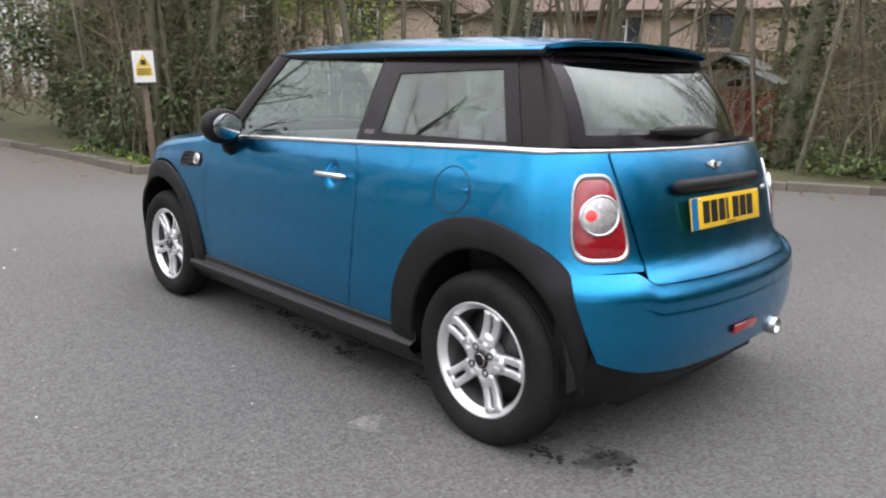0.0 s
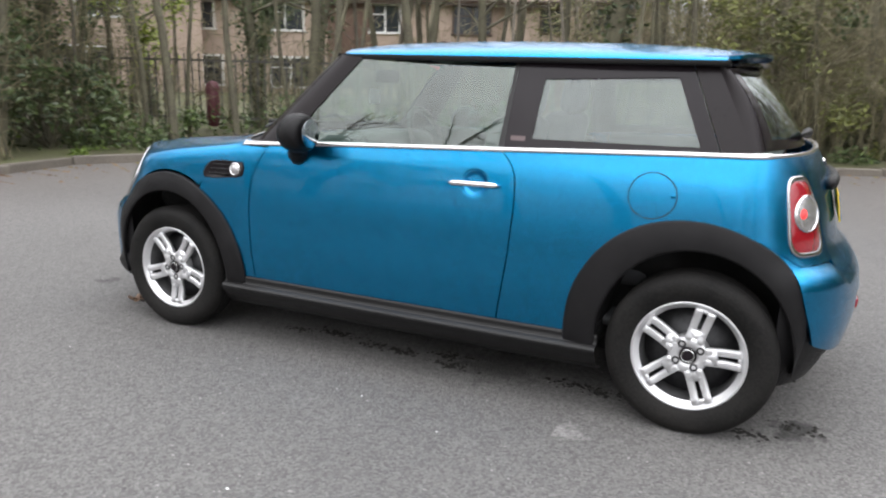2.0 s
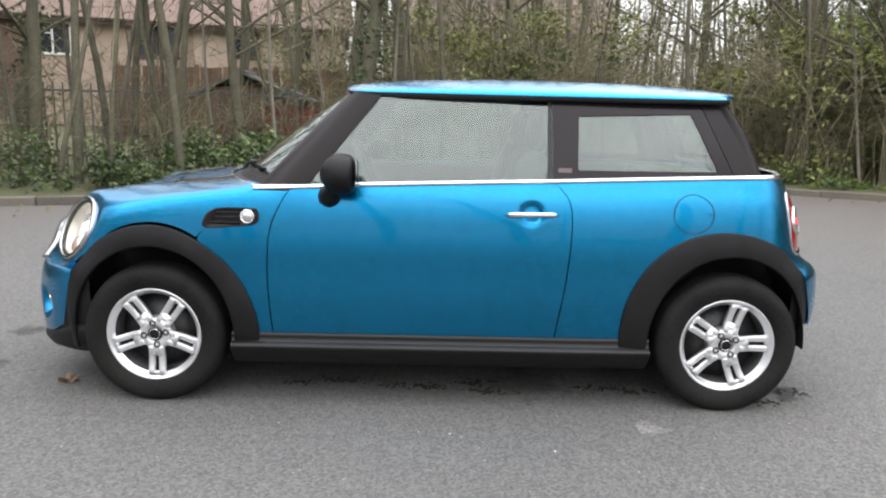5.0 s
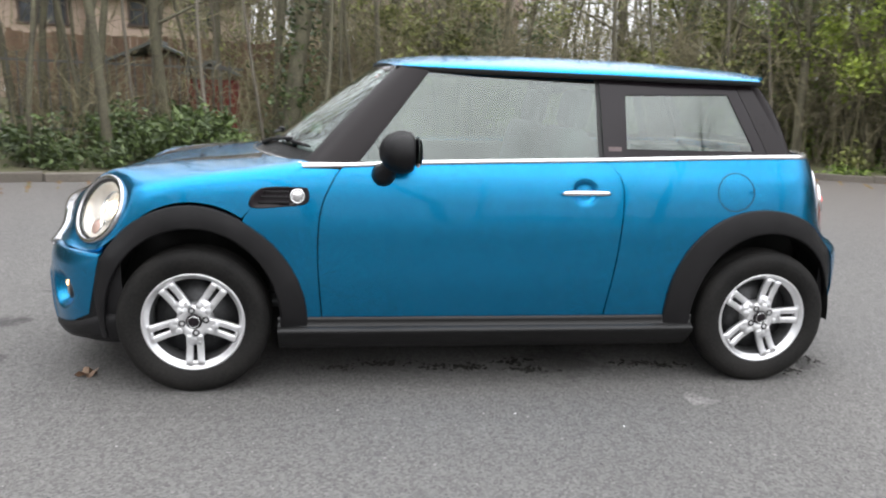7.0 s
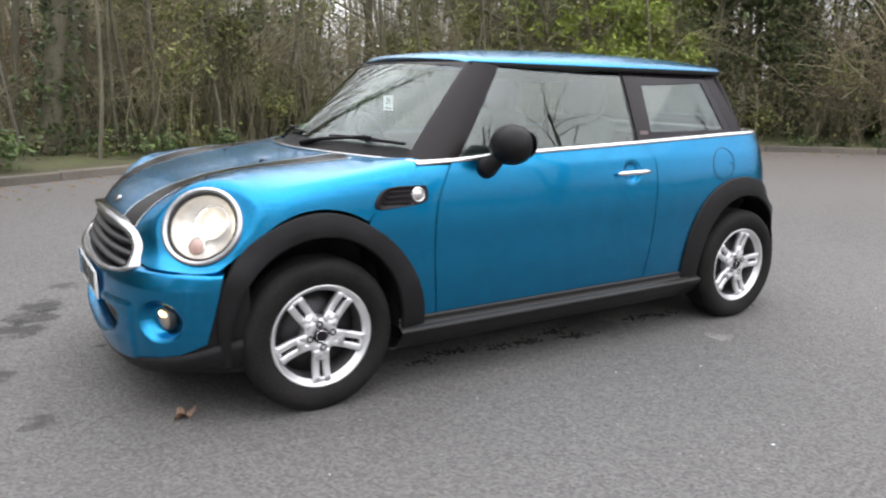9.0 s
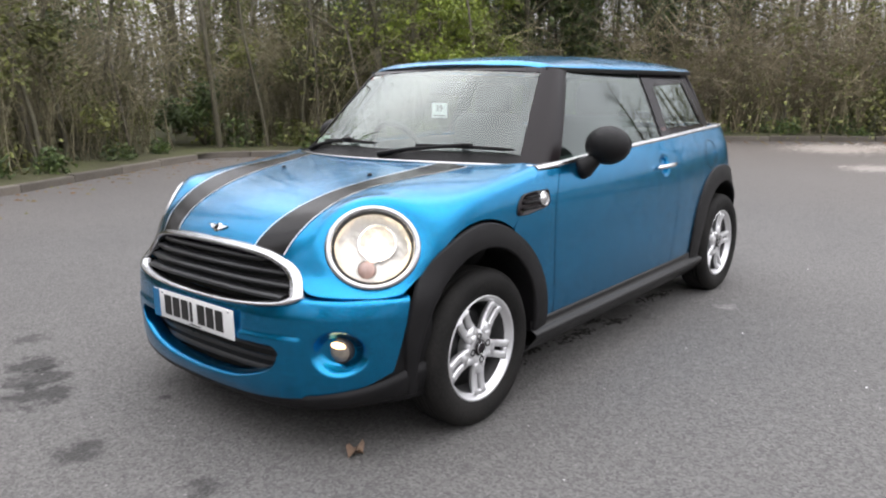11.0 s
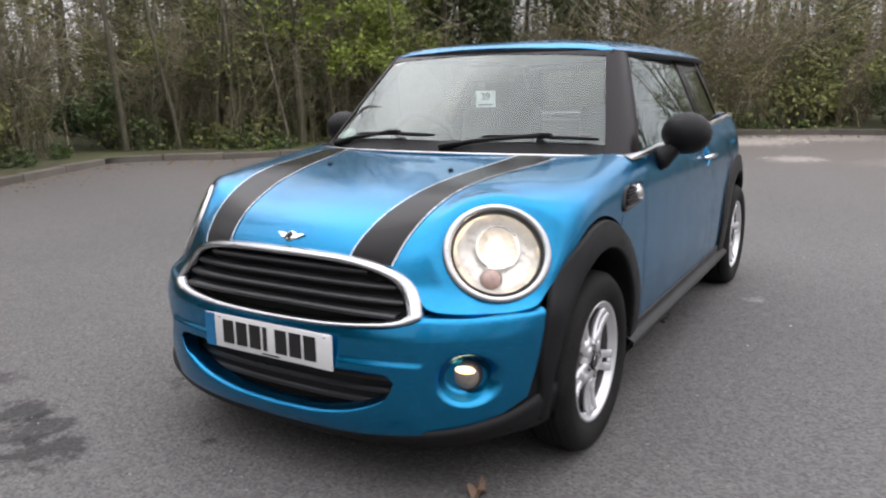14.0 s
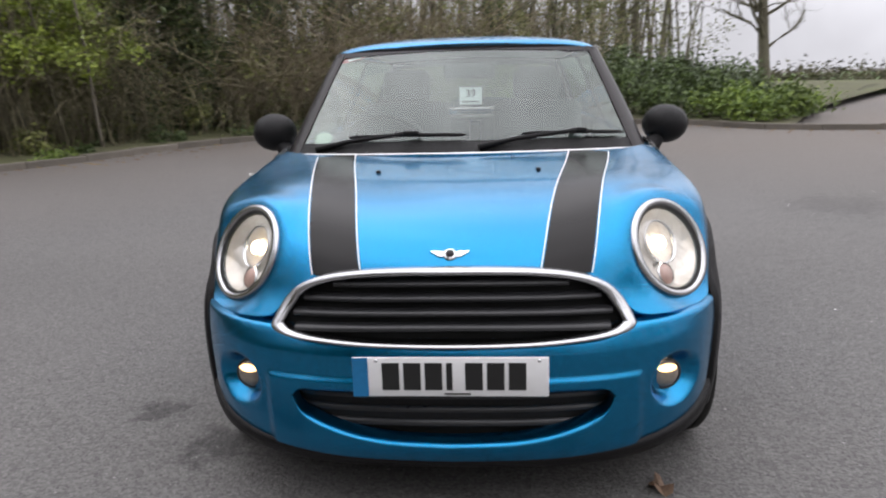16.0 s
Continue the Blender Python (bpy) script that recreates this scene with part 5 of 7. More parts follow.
def plate(m, face, label):
    """A number plate lying in the local x, z plane and facing local y; its characters are plain bars."""
    pl = part("number_plate", placed(box((0.52, 0.006, 0.111), (0, 0, 0), 0.003), m), face, car, label)
    part("blue_band", placed(box((0.042, 0.002, 0.109), (0.238 if face is PLATE_WHITE else 0.238, 0.004, 0), 0.0005), m), PLATE_BLUE, pl, "", False)
    x = 0.180
    for k in range(7):
        w = 0.016 if k == 3 else 0.046
        part("plain_bar", placed(box((w, 0.0016, 0.076), (x - w / 2, 0.0042, 0.002)), m), INK, pl, "", False)
        x -= w + (0.034 if k == 3 else 0.011)
    part("maker_bar", placed(box((0.07, 0.0014, 0.004), (-0.02, 0.0042, -0.047)), m), DARK_METAL, pl, "", False)
    for sx in (-0.235, 0.195):
        part("plate_screw", placed(lathe([(0, 0.0055), (0.004, 0.005), (0.005, 0.003)], 12), m @ Matrix.Translation((sx, 0, 0.046))), CHROME, pl)
    return pl


# local x points to the car's own left at the front seen from ahead: the band sits at the plate's left as read
plate(Matrix.Translation((1.940, 0.0, 0.457)) @ Matrix(((0, 1, 0, 0), (-1, 0, 0, 0), (0, 0, 1, 0), (0, 0, 0, 1))), PLATE_WHITE, "white front number plate with dark bars")
P, N = at_surface(U_REAR, 0.802, 0.012)
plate(Matrix.Translation(P) @ Matrix(((0, -1, 0, 0), (1, 0, 0, 0), (0, 0, 1, 0), (0, 0, 0, 1))) @ pose(0, 0, 0, 10, 0, 0), PLATE_YELLOW, "yellow rear number plate with dark bars")

# grip over the rear plate
bm = bmesh.new()
pts = [on_body([u], [0.893], 0.014)[0] for u in np.linspace(u_of(-1.62, 0.31), U_REAR, 14)]
pts = pts + [p * np.array((1, -1, 1)) for p in pts[-2::-1]]
tube(bm, pts, [0.012] + [0.025] * (len(pts) - 2) + [0.012], 10)
part("boot_grip", bm, BLACK_TRIM, car, "black plastic tailgate grip bar")
for k in range(3):
    P, N = at_surface(u_of(-1.60, 0.40 + 0.024 * k), 0.845, 0.001)
    m = frame_at(P, N)
    part("lettering_bar", mirrored(placed(box((0.013, 0.003, 0.019)), m)), SATIN, car)
P, N = at_surface(U_REAR, 0.402, 0.024)
part("rear_fog_lamp", placed(box((0.17, 0.012, 0.036), (-0.02, 0, 0), 0.005), frame_at(P, N)), RED_LENS, car, "red rear fog lamp strip")
bm = lathe([(0.034, -0.12), (0.034, 0.03), (0.031, 0.033), (0.027, 0.03), (0.026, -0.10), (0.0, -0.10)], 28)
exhaust = part("exhaust", placed(bm, Matrix.Translation((-1.742, -0.33, 0.318)) @ pose(0, 0, 0, 0, 0, 90)), GRILLE_CHROME, car, "round grey metal exhaust tailpipe")
# near-black disc coloured as the shade inside the pipe
part("bore", placed(lathe([(0.0, 0.012), (0.0255, 0.012), (0.0265, 0.0)], 24), Matrix.Translation((-1.742, -0.33, 0.318)) @ pose(0, 0, 0, 0, 0, 90)), INNER, exhaust, "near-black disc as shade in the pipe opening")

# rear wiper
bm = bmesh.new()
pts = [Vector(rear_screen(v, 0.10)) + Vector((-0.025, 0, 0.012)) for v in np.linspace(-0.28, 0.48, 12)]
tube(bm, pts, [0.006 + 0.014 * math.sin(math.pi * k / 11) for k in range(12)], 8)
part("rear_wiper", bm, BLACK_TRIM, car, "black rear wiper")


# ---- bonnet stripes ----
def hood_place(alpha, y, lift):
    b = np.full_like(alpha, 0.4)
    tgt = np.full_like(alpha, 1.0) * y
    for _ in range(14):
        D = np.stack((np.cos(b) * np.sin(alpha), np.sin(b), np.cos(b) * np.cos(alpha)), -1)
        P = lamp_seat(cast(np.broadcast_to(HEAD_O, D.shape), D))
        b = np.clip(b + (tgt - P[..., 1]) * 0.9, 0.0, 1.1)
    return P + wrap_normal(P) * lift


def stripes():
    t = np.linspace(0, 1, 60)
    a0, a1 = dome((1.853, 0.30, 0.724))[0], dome((0.985, 0.46, 0.944))[0]
    al = a0 + (a1 - a0) * t
    y_in = 0.248 + 0.155 * t ** 0.9
    y_out = 0.380 + 0.160 * t ** 0.9
    def strip(name, ya, yb, lift, material, label, n=9):
        rows = [hood_place(al, ya + (yb - ya) * s, lift) for s in np.linspace(0, 1, n)]
        sheet(name, np.array(rows), material, car, label, 0, flip=False, both=True)
    strip("bonnet_stripe", y_in, y_out, 0.0025, STRIPE, "glossy black bonnet stripe")
    strip("stripe_line", y_in - 0.0062, y_in - 0.002, 0.0028, STRIPE_EDGE, "thin white stripe edge", 3)
    strip("stripe_line", y_out + 0.002, y_out + 0.0062, 0.0028, STRIPE_EDGE, "thin white stripe edge", 3)


stripes()
for y in (0.27, -0.27):
    P = hood_place(np.array([dome((1.27, 0.27, 0.92))[0]]), 0.27, 0.003)[0]
    part("washer_jet", sphere((0.012, 0.009, 0.006), (P[0], y, P[2])), BLACK_TRIM, car)

# ---- side details ----
def side_disc(x, z, lift):
    return at_surface(x, z, lift)


for sgn in (1, -1):
    # handle bar over its hollow
    pts = []
    for s in np.linspace(0, 1, 11):
        x = -0.262 - 0.222 * s
        P, N = at_surface(x, 0.846 + 0.003 * s, 0.010 + 0.020 * math.sin(math.pi * s) ** 0.5)
        pts.append((P.x, P.y * sgn, P.z))
    bm = bmesh.new()
    tube(bm, pts, [0.005] + [0.0115] * 9 + [0.005], 10)
    part("door_handle", bm, CHROME, car, "chrome door handle")
    # fuel flap on the driver's far side is on the left flank only
bm = bmesh.new()
pts = [on_body([-1.052 + 0.081 * math.cos(a)], [0.862 + 0.081 * math.sin(a)], 0.0)[0] for a in np.linspace(0, 2 * math.pi, 49)]
tube(bm, pts, 0.0022, 6, False)
flap = part("fuel_flap", bm, SEAL, car, "round body-coloured fuel flap")
P, N = at_surface(-1.120, 0.866, 0.002)
part("flap_catch", sphere((0.009, 0.006, 0.009), P), PAINT, flap)


def side_vent():
    keys = [(1.003, 0.772), (0.962, 0.846), (0.80, 0.853), (0.776, 0.843), (0.772, 0.806), (0.792, 0.785), (0.86, 0.776)]
    c = closed_curve(keys, 7 * 8)
    mid = sum((Vector(k) for k in keys), Vector((0, 0))) / 7
    rows = []
    for s, lift in ((1.0, -0.004), (1.0, 0.005), (0.93, 0.008), (0.86, 0.003), (0.4, 0.003), (0.0, 0.003)):
        rows.append(on_body([mid.x + (p.x - mid.x) * s for p in c + c[:1]], [mid.y + (p.y - mid.y) * s for p in c + c[:1]], lift))
    a, b = sheet("side_vent", np.array(rows), BLACK_GLOSS, car, "black side vent with round repeater lamp", 0, flip=False, both=True)
    for o, sgn in ((a, 1), (b, -1)):
        for z in (0.792, 0.813, 0.834):
            bm = bmesh.new()
            x1 = 0.985 - (z - 0.78) * 0.45
            tube(bm, [on_body([x], [z], 0.006)[0] * np.array((1, sgn, 1)) for x in np.linspace(0.85, x1 - 0.01, 6)], 0.005, 6)
            part("vent_slat", bm, BLACK_TRIM, o)
        P, N = at_surface(0.818, 0.818, 0.004)
        m = frame_at(P, N)
        for name, prof, mat_ in (("repeater_lamp", [(0.0, 0.013), (0.012, 0.012), (0.020, 0.009), (0.023, 0.004)], CLEAR_LENS), ("repeater_ring", [(0.022, 0.002), (0.026, 0.008), (0.030, 0.005), (0.031, -0.004)], CHROME)):
            bm = placed(lathe(prof, 28), m)
            part(name, bm if sgn > 0 else mirrored(bm), mat_, o)


side_vent()


def mirrors():
    body = sphere((0.090, 0.100, 0.084), (0.412, 0.872, 1.008), pose(0, 0, 0, 0, 0, 8))
    for v in body.verts:
        # flatten the rear where the glass sits
        if v.co.x < 0.368:
            v.co.x = 0.368 + (v.co.x - 0.368) * 0.2
    arms = bmesh.new()
    tube(arms, [(0.478, 0.770, 0.905), (0.472, 0.798, 0.915), (0.456, 0.825, 0.942), (0.435, 0.845, 0.975)], [0.052, 0.046, 0.034, 0.036], 12)
    a = pair("door_mirror", body, BLACK_TRIM, car, "black plastic door mirror on a stalk")
    other = mirrored(arms)
    part("stalk", arms, BLACK_TRIM, a[0]), part("stalk", other, BLACK_TRIM, a[1])
    gl = placed(ellipse_loft([(0.078, 0.060, 0.0), (0.076, 0.058, 0.002), (0.001, 0.001, 0.0025)], 32, True), Matrix.Translation((0.349, 0.872, 1.008)) @ pose(0, 0, 0, 0, 0, 98))
    other = mirrored(gl)
    part("mirror_glass", gl, MIRROR, a[0], "mirror glass dimmed in place of a dark reflection"), part("mirror_glass", other, MIRROR, a[1], "mirror glass dimmed in place of a dark reflection")


mirrors()


def wipers():
    for v0, v1, piv in ((0.34, 0.95, 0.10), (-0.66, 0.03, -0.85)):
        blade = [Vector(screen(v, 0.125 - 0.015 * abs(k / 11 - 0.5))) + Vector((0.012, 0, 0.016)) for k, v in enumerate(np.linspace(v0, v1, 12))]
        bm = bmesh.new()
        tube(bm, blade, [0.004] + [0.008] * 10 + [0.004], 6)
        w = part("wiper", bm, BLACK_TRIM, car, "black windscreen wiper")
        mid = blade[6]
        base = Vector(screen(piv, 0.02)) + Vector((0.008, 0, 0.014))
        bm = bmesh.new()
        tube(bm, [base, base.lerp(mid, 0.35) + Vector((0.004, 0, 0.012)), base.lerp(mid, 0.8) + Vector((0.004, 0, 0.010)), mid + Vector((0.004, 0, 0.008))], [0.014, 0.009, 0.008, 0.010], 8)
        part("wiper_arm", bm, BLACK_TRIM, w)
        part("wiper_joint", box((0.03, 0.06, 0.022), mid + Vector((0.002, 0, 0.006)), 0.006), BLACK_TRIM, w)


wipers()


# ---- cabin fittings ----
def seat(x, y):
    s = part("seat", placed(box((0.50, 0.50, 0.17), (0, 0, 0), 0.06, seg=3), Matrix.Translation((x, y, 0.50)) @ pose(0, 0, 0, 0, -10, 0)), SEAT, car, "dark cloth car seat")
    part("backrest", placed(box((0.14, 0.48, 0.62), (0, 0, 0.31), 0.06, seg=3), Matrix.Translation((x - 0.24, y, 0.50)) @ pose(0, 0, 0, 0, -14, 0)), SEAT, s)
    part("headrest", placed(box((0.10, 0.26, 0.19), (0, 0, 0), 0.05, seg=3), Matrix.Translation((x - 0.415, y, 1.185)) @ pose(0, 0, 0, 0, -10, 0)), SEAT, s)


for x, y in ((-0.02, 0.36), (-0.02, -0.36), (-0.80, 0.30), (-0.80, -0.30)):
    if x < -0.5:
        s = part("rear_seat", box((0.45, 0.52, 0.16), (x, y, 0.53), 0.06, seg=3), SEAT, car, "dark cloth rear seat")
        part("backrest", placed(box((0.12, 0.52, 0.48), (0, 0, 0.24), 0.05, seg=3), Matrix.Translation((x - 0.22, y, 0.52)) @ pose(0, 0, 0, 0, -16, 0)), SEAT, s)
    else:
        seat(x, y)
dash = part("dashboard", box((0.42, 1.30, 0.30), (0.70, 0, 0.80), 0.09, seg=4), CABIN, car, "black dashboard")
bm = bmesh.new()
tube(bm, [(0.0, 0.175 * math.cos(a), 0.175 * math.sin(a)) for a in np.linspace(0, 2 * math.pi, 37)], 0.016, 8, False)
part("steering_wheel", placed(bm, Matrix.Translation((0.42, -0.36, 0.92)) @ pose(0, 0, 0, 0, 25, 0)), CABIN, car, "black steering wheel on the right-hand side")
part("interior_mirror", placed(box((0.03, 0.22, 0.065), (0, 0, 0), 0.014), Matrix.Translation((0.47, 0.02, 1.255))), CABIN, car, "interior mirror")
for sgn in (1, -1):
    part("door_card", box((1.12, 0.05, 0.62), (0.10, sgn * 0.70, 0.65), 0.02), CABIN, car)
    part("rear_card", box((0.90, 0.05, 0.22), (-1.0, sgn * 0.665, 0.88), 0.02), CABIN, car)
part("cabin_floor", box((2.6, 1.36, 0.03), (-0.2, 0, 0.34)), CABIN, car)
part("parcel_shelf", box((0.36, 1.10, 0.02), (-1.27, 0, 0.97), 0.008), CABIN, car)
part("bulkhead", box((0.03, 1.3, 0.55), (0.93, 0, 0.66)), INNER, car)


def writing(text, size, m, material, parent, name):
    cu = bpy.data.curves.new(name, "FONT")
    cu.body, cu.size, cu.extrude, cu.align_x, cu.align_y = text, size, 0.0004, "CENTER", "CENTER"
    tmp = new(name + "_curve", cu)
    me = bpy.data.meshes.new_from_object(tmp.evaluated_get(bpy.context.evaluated_depsgraph_get()))
    bpy.data.objects.remove(tmp)
    me.materials.append(material)
    me.transform(m)
    ob = new(name, me)
    ob.parent = parent
    return ob


# the lot tag hangs behind the screen
tag = tagged(link_mesh("lot_tag", *grid_mesh(np.array([[(0.54, y, z) for y in (-0.022, 0.074)] for z in (1.116, 1.188)]), 0.0015), PAPER), "white card tag with the number 39 behind the windscreen", "tag")
FACE = Matrix(((0, 0, 1, 0), (1, 0, 0, 0), (0, 1, 0, 0), (0, 0, 0, 1)))
writing("39", 0.044, Matrix.Translation((0.543, 0.026, 1.160)) @ FACE, INK, tag, "number")
part("small_print_bar", box((0.001, 0.07, 0.005), (0.5425, 0.026, 1.127)), DARK_METAL, tag)
RED_PAPER = surface("red_sticker", (0.5, 0.04, 0.06), 0.5)
q0, q1 = Vector(screen(-0.93, 0.93)), Vector(screen(-0.80, 0.965))
st = link_mesh("screen_sticker", [screen(-0.97, 0.90), screen(-0.80, 0.935), screen(-0.80, 0.965), screen(-0.97, 0.95)], [(0, 1, 2, 3)], RED_PAPER, car, "red and white windscreen sticker")
st.location = (-0.006, 0, -0.003)
st2 = link_mesh("sticker_bar", [screen(-0.93, 0.915), screen(-0.82, 0.94), screen(-0.82, 0.955), screen(-0.93, 0.935)], [(0, 1, 2, 3)], PAPER, st)
st2.location = (0.003, 0, 0.001)
c = Vector(screen(-0.86, 0.16))
disc = part("paper_disc", placed(lathe([(0.0, 0.001), (0.036, 0.001), (0.037, 0.0)], 28), frame_at(c + Vector((-0.012, 0, -0.006)), Vector((0.62, 0, 0.78)))), surface("faded_green_paper", (0.25, 0.33, 0.26), 0.6), car, "round paper disc behind the windscreen")

# ---- things lying on the yard ----
DRY_LEAF = surface("dry_brown_leaf", (0.36, 0.25, 0.18), 0.8, 0, 20, 0.3, 0.2, 90)
LITTER = leafy("mixed_leaf_litter", (0.10, 0.06, 0.035), (0.20, 0.12, 0.06), (0.12, 0.12, 0.04), 0.85)
DARK_CRUMB = surface("dark_moss_crumbs", (0.018, 0.017, 0.014), 0.95, 0, 30, 0.3, 0.6, 90)
WHITE_BIT = surface("white_paper_scrap", (0.8, 0.8, 0.78), 0.7)


def dead_leaf(x, y, size, rz):
    bm = bmesh.new()
    rim = []
    for k in range(14):
        a = 2 * math.pi * k / 14
        r = size * (0.55 + 0.45 * abs(math.cos(a * 2.5)) ** 0.6) * (1.25 if k in (0, 1, 13) else 1)
        rim.append(bm.verts.new((r * math.cos(a), 0.75 * r * math.sin(a), 0.018 * math.sin(3 * a) + 0.016)))
    mid = bm.verts.new((0, 0, 0.008))
    for k in range(14):
        bm.faces.new((mid, rim[k], rim[(k + 1) % 14]))
    bmesh.ops.solidify(bm, geom=bm.faces[:], thickness=0.0015)
    ob = new("dead_leaf", mesh_of("dead_leaf", bm, DRY_LEAF, False))
    ob.matrix_world = pose(x, y, float(ground_height(x, y)) + 0.001, 0, 0, rz)
    return tagged(ob, "curled dry brown leaf lying on the asphalt", "leaf")


dead_leaf(1.712, 0.610, 0.045, 30)


def scatter(name, n, place, size, material, label, category, seed):
    """Many small crumbs in one mesh."""
    rng = random.Random(seed)
    verts, faces = [], []
    for _ in range(n):
        x, y = place(rng)
        z = float(ground_height(x, y))
        r = size * rng.uniform(0.4, 1.5)
        b = len(verts)
        a0 = rng.uniform(0, 6.28)
        for k in range(5):
            a = a0 + k * 1.2566
            q = r * rng.uniform(0.6, 1.3)
            verts.append((x + q * math.cos(a), y + q * math.sin(a), z + 0.001))
        verts.append((x, y, z + r * 0.6))
        faces += [(b + k, b + (k + 1) % 5, b + 5) for k in range(5)]
    ob = link_mesh(name, verts, faces, material, smooth=False)
    return tagged(ob, label, category, kind="stuff")


def under_sill(rng):
    c = rng.choice(((0.66, 0.55), (0.45, 0.52), (0.2, 0.56), (0.05, 0.58), (-0.15, 0.52), (-0.75, 0.57), (-0.9, 0.60), (-1.62, 0.57), (-1.45, 0.70), (-0.2, 0.62)))
    return c[0] + rng.gauss(0, 0.05), c[1] + rng.gauss(0, 0.022)


scatter("moss_crumbs", 420, under_sill, 0.009, DARK_CRUMB, "dark crumbs of moss and dirt on the asphalt", "dirt", 3)
scatter("white_scraps", 40, lambda r: (r.uniform(-4, 4), r.uniform(0.8, 4.0)), 0.007, WHITE_BIT, "tiny white scraps and grit on the asphalt", "litter", 4)
GRIT = leafy("loose_grit", (0.05, 0.05, 0.05), (0.16, 0.155, 0.15), (0.30, 0.29, 0.28), 0.9)
scatter("loose_grit", 9000, lambda r: (r.uniform(-4.5, 5), r.uniform(-3.5, 4.6)), 0.0042, GRIT, "loose stone grit on the asphalt", "grit", 5)


def litter_place(rng):
    p, w, nrm = rng.choice(line)
    out = nrm if nrm.dot(p) > 0 else -nrm
    q = p - out * abs(rng.gauss(0, 0.35))
    return q.x, q.y


scatter("kerb_litter", 1500, litter_place, 0.022, LITTER, "fallen leaves and twigs drifted along the kerb", "leaf litter", 6)
sc = dead_leaf(-5.6, -3.0, 0.05, 0)
sc.data = sc.data.copy()
sc.data.materials[0] = WHITE_BIT
sc.name = "paper_scrap"
tagged(sc, "crumpled white paper scrap on the asphalt", "paper")

# ---- sign on its post ----
POST = surface("weathered_post_wood", (0.15, 0.115, 0.085), 0.85, 0, 6, 0.3, 0.4, 60)
SIGN_WHITE = surface("sign_white", (0.72, 0.72, 0.70), 0.5, 0, 6, 0.05)
SIGN_YELLOW = surface("sign_yellow", (0.65, 0.45, 0.03), 0.5)
sx, sy = 6.46, -1.32
sz = float(ground_height(sx, sy)) + 0.06
sign = tagged(part("sign", placed(box((0.075, 0.075, 1.18), (0, 0, 0.58), 0.006), pose(0, 0, 0, 2, 3, 0)), POST, None), "white and yellow warning sign on a leaning wooden post", "sign")
sign.matrix_world = pose(sx, sy, sz, 0, 0, 67)
face = Matrix.Translation((0.055, 0.035, 1.24)) @ pose(0, 0, 0, 2, 3, 0)
part("sign_board", placed(box((0.27, 0.03, 0.40), (0, 0.02, 0), 0.004), face), POST, sign, "brown-edged sign board")
part("sign_panel", placed(box((0.245, 0.004, 0.375), (0, 0.038, 0)), face), SIGN_WHITE, sign, "white sign face", False)
bm = bmesh.new()
f3 = [bm.verts.new((x, 0.0425, z)) for x, z in ((-0.085, 0.0), (0.085, 0.0), (0.0, 0.155))]
b3 = [bm.verts.new((x, 0.040, z)) for x, z in ((-0.085, 0.0), (0.085, 0.0), (0.0, 0.155))]
bm.faces.new(f3), bm.faces.new(b3[::-1])
for k in range(3):
    bm.faces.new((f3[k], b3[k], b3[(k + 1) % 3], f3[(k + 1) % 3]))
part("warning_triangle", placed(bm, face), SIGN_YELLOW, sign, "yellow warning triangle", False)
part("warning_panel", placed(box((0.18, 0.003, 0.10), (0, 0.041, -0.06)), face), SIGN_YELLOW, sign, "", False)
for k in range(3):
    part("text_bar", placed(box((0.15, 0.0015, 0.010), (0, 0.0432, -0.035 - 0.025 * k)), face), INK, sign, "", False)
part("text_bar", placed(box((0.06, 0.0015, 0.06), (0, 0.0435, 0.05)), face), INK, sign, "", False)

# ---- woodland ----
BARK = surface("grey_brown_bark", (0.105, 0.090, 0.070), 0.9, 0, 3, 0.35, 0.8, 30, other=(0.125, 0.118, 0.075))
BARK_PALE = surface("pale_bark", (0.17, 0.15, 0.12), 0.9, 0, 3, 0.3, 0.6, 30)
TWIG = leafy("bare_twigs", (0.115, 0.10, 0.062), (0.20, 0.178, 0.108), (0.30, 0.27, 0.17), 0.9)
TWIG_PALE = leafy("pale_dry_stems", (0.15, 0.122, 0.082), (0.27, 0.228, 0.152), (0.40, 0.345, 0.235), 0.9)
IVY = leafy("dark_ivy", (0.030, 0.046, 0.015), (0.060, 0.088, 0.028), (0.115, 0.155, 0.052), 0.45)
OLIVE = leafy("sparse_olive_leaves", (0.075, 0.085, 0.024), (0.14, 0.152, 0.042), (0.24, 0.255, 0.078), 0.6)
FRESH = leafy("fresh_green_leaves", (0.06, 0.10, 0.018), (0.12, 0.18, 0.03), (0.22, 0.30, 0.05), 0.5)
SHRUB = leafy("bramble_green_leaves", (0.035, 0.055, 0.016), (0.06, 0.092, 0.025), (0.115, 0.165, 0.045), 0.5)


class Leaves:
    """Gathers small bent leaves into one mesh."""

    def __init__(self, seed):
        self.rng, self.v, self.f = random.Random(seed), [], []

    def add(self, c, s):
        r = self.rng
        d = Vector((r.gauss(0, 1), r.gauss(0, 1), r.gauss(0, 0.7))).normalized()
        e = d.cross(Vector((r.gauss(0, 1), r.gauss(0, 1), r.gauss(0, 1)))).normalized()
        n = d.cross(e) * 0.25
        c, b = Vector(c), len(self.v)
        self.v += [tuple(c - d * s), tuple(c + (e * 0.55 + n) * s), tuple(c + d * s * 1.1), tuple(c + (n - e * 0.55) * s)]
        self.f += [(b, b + 1, b + 2), (b, b + 2, b + 3)]

    def mesh(self, name, material):
        me = bpy.data.meshes.new(name)
        me.from_pydata(self.v, [], self.f)
        me.materials.append(material)
        return me


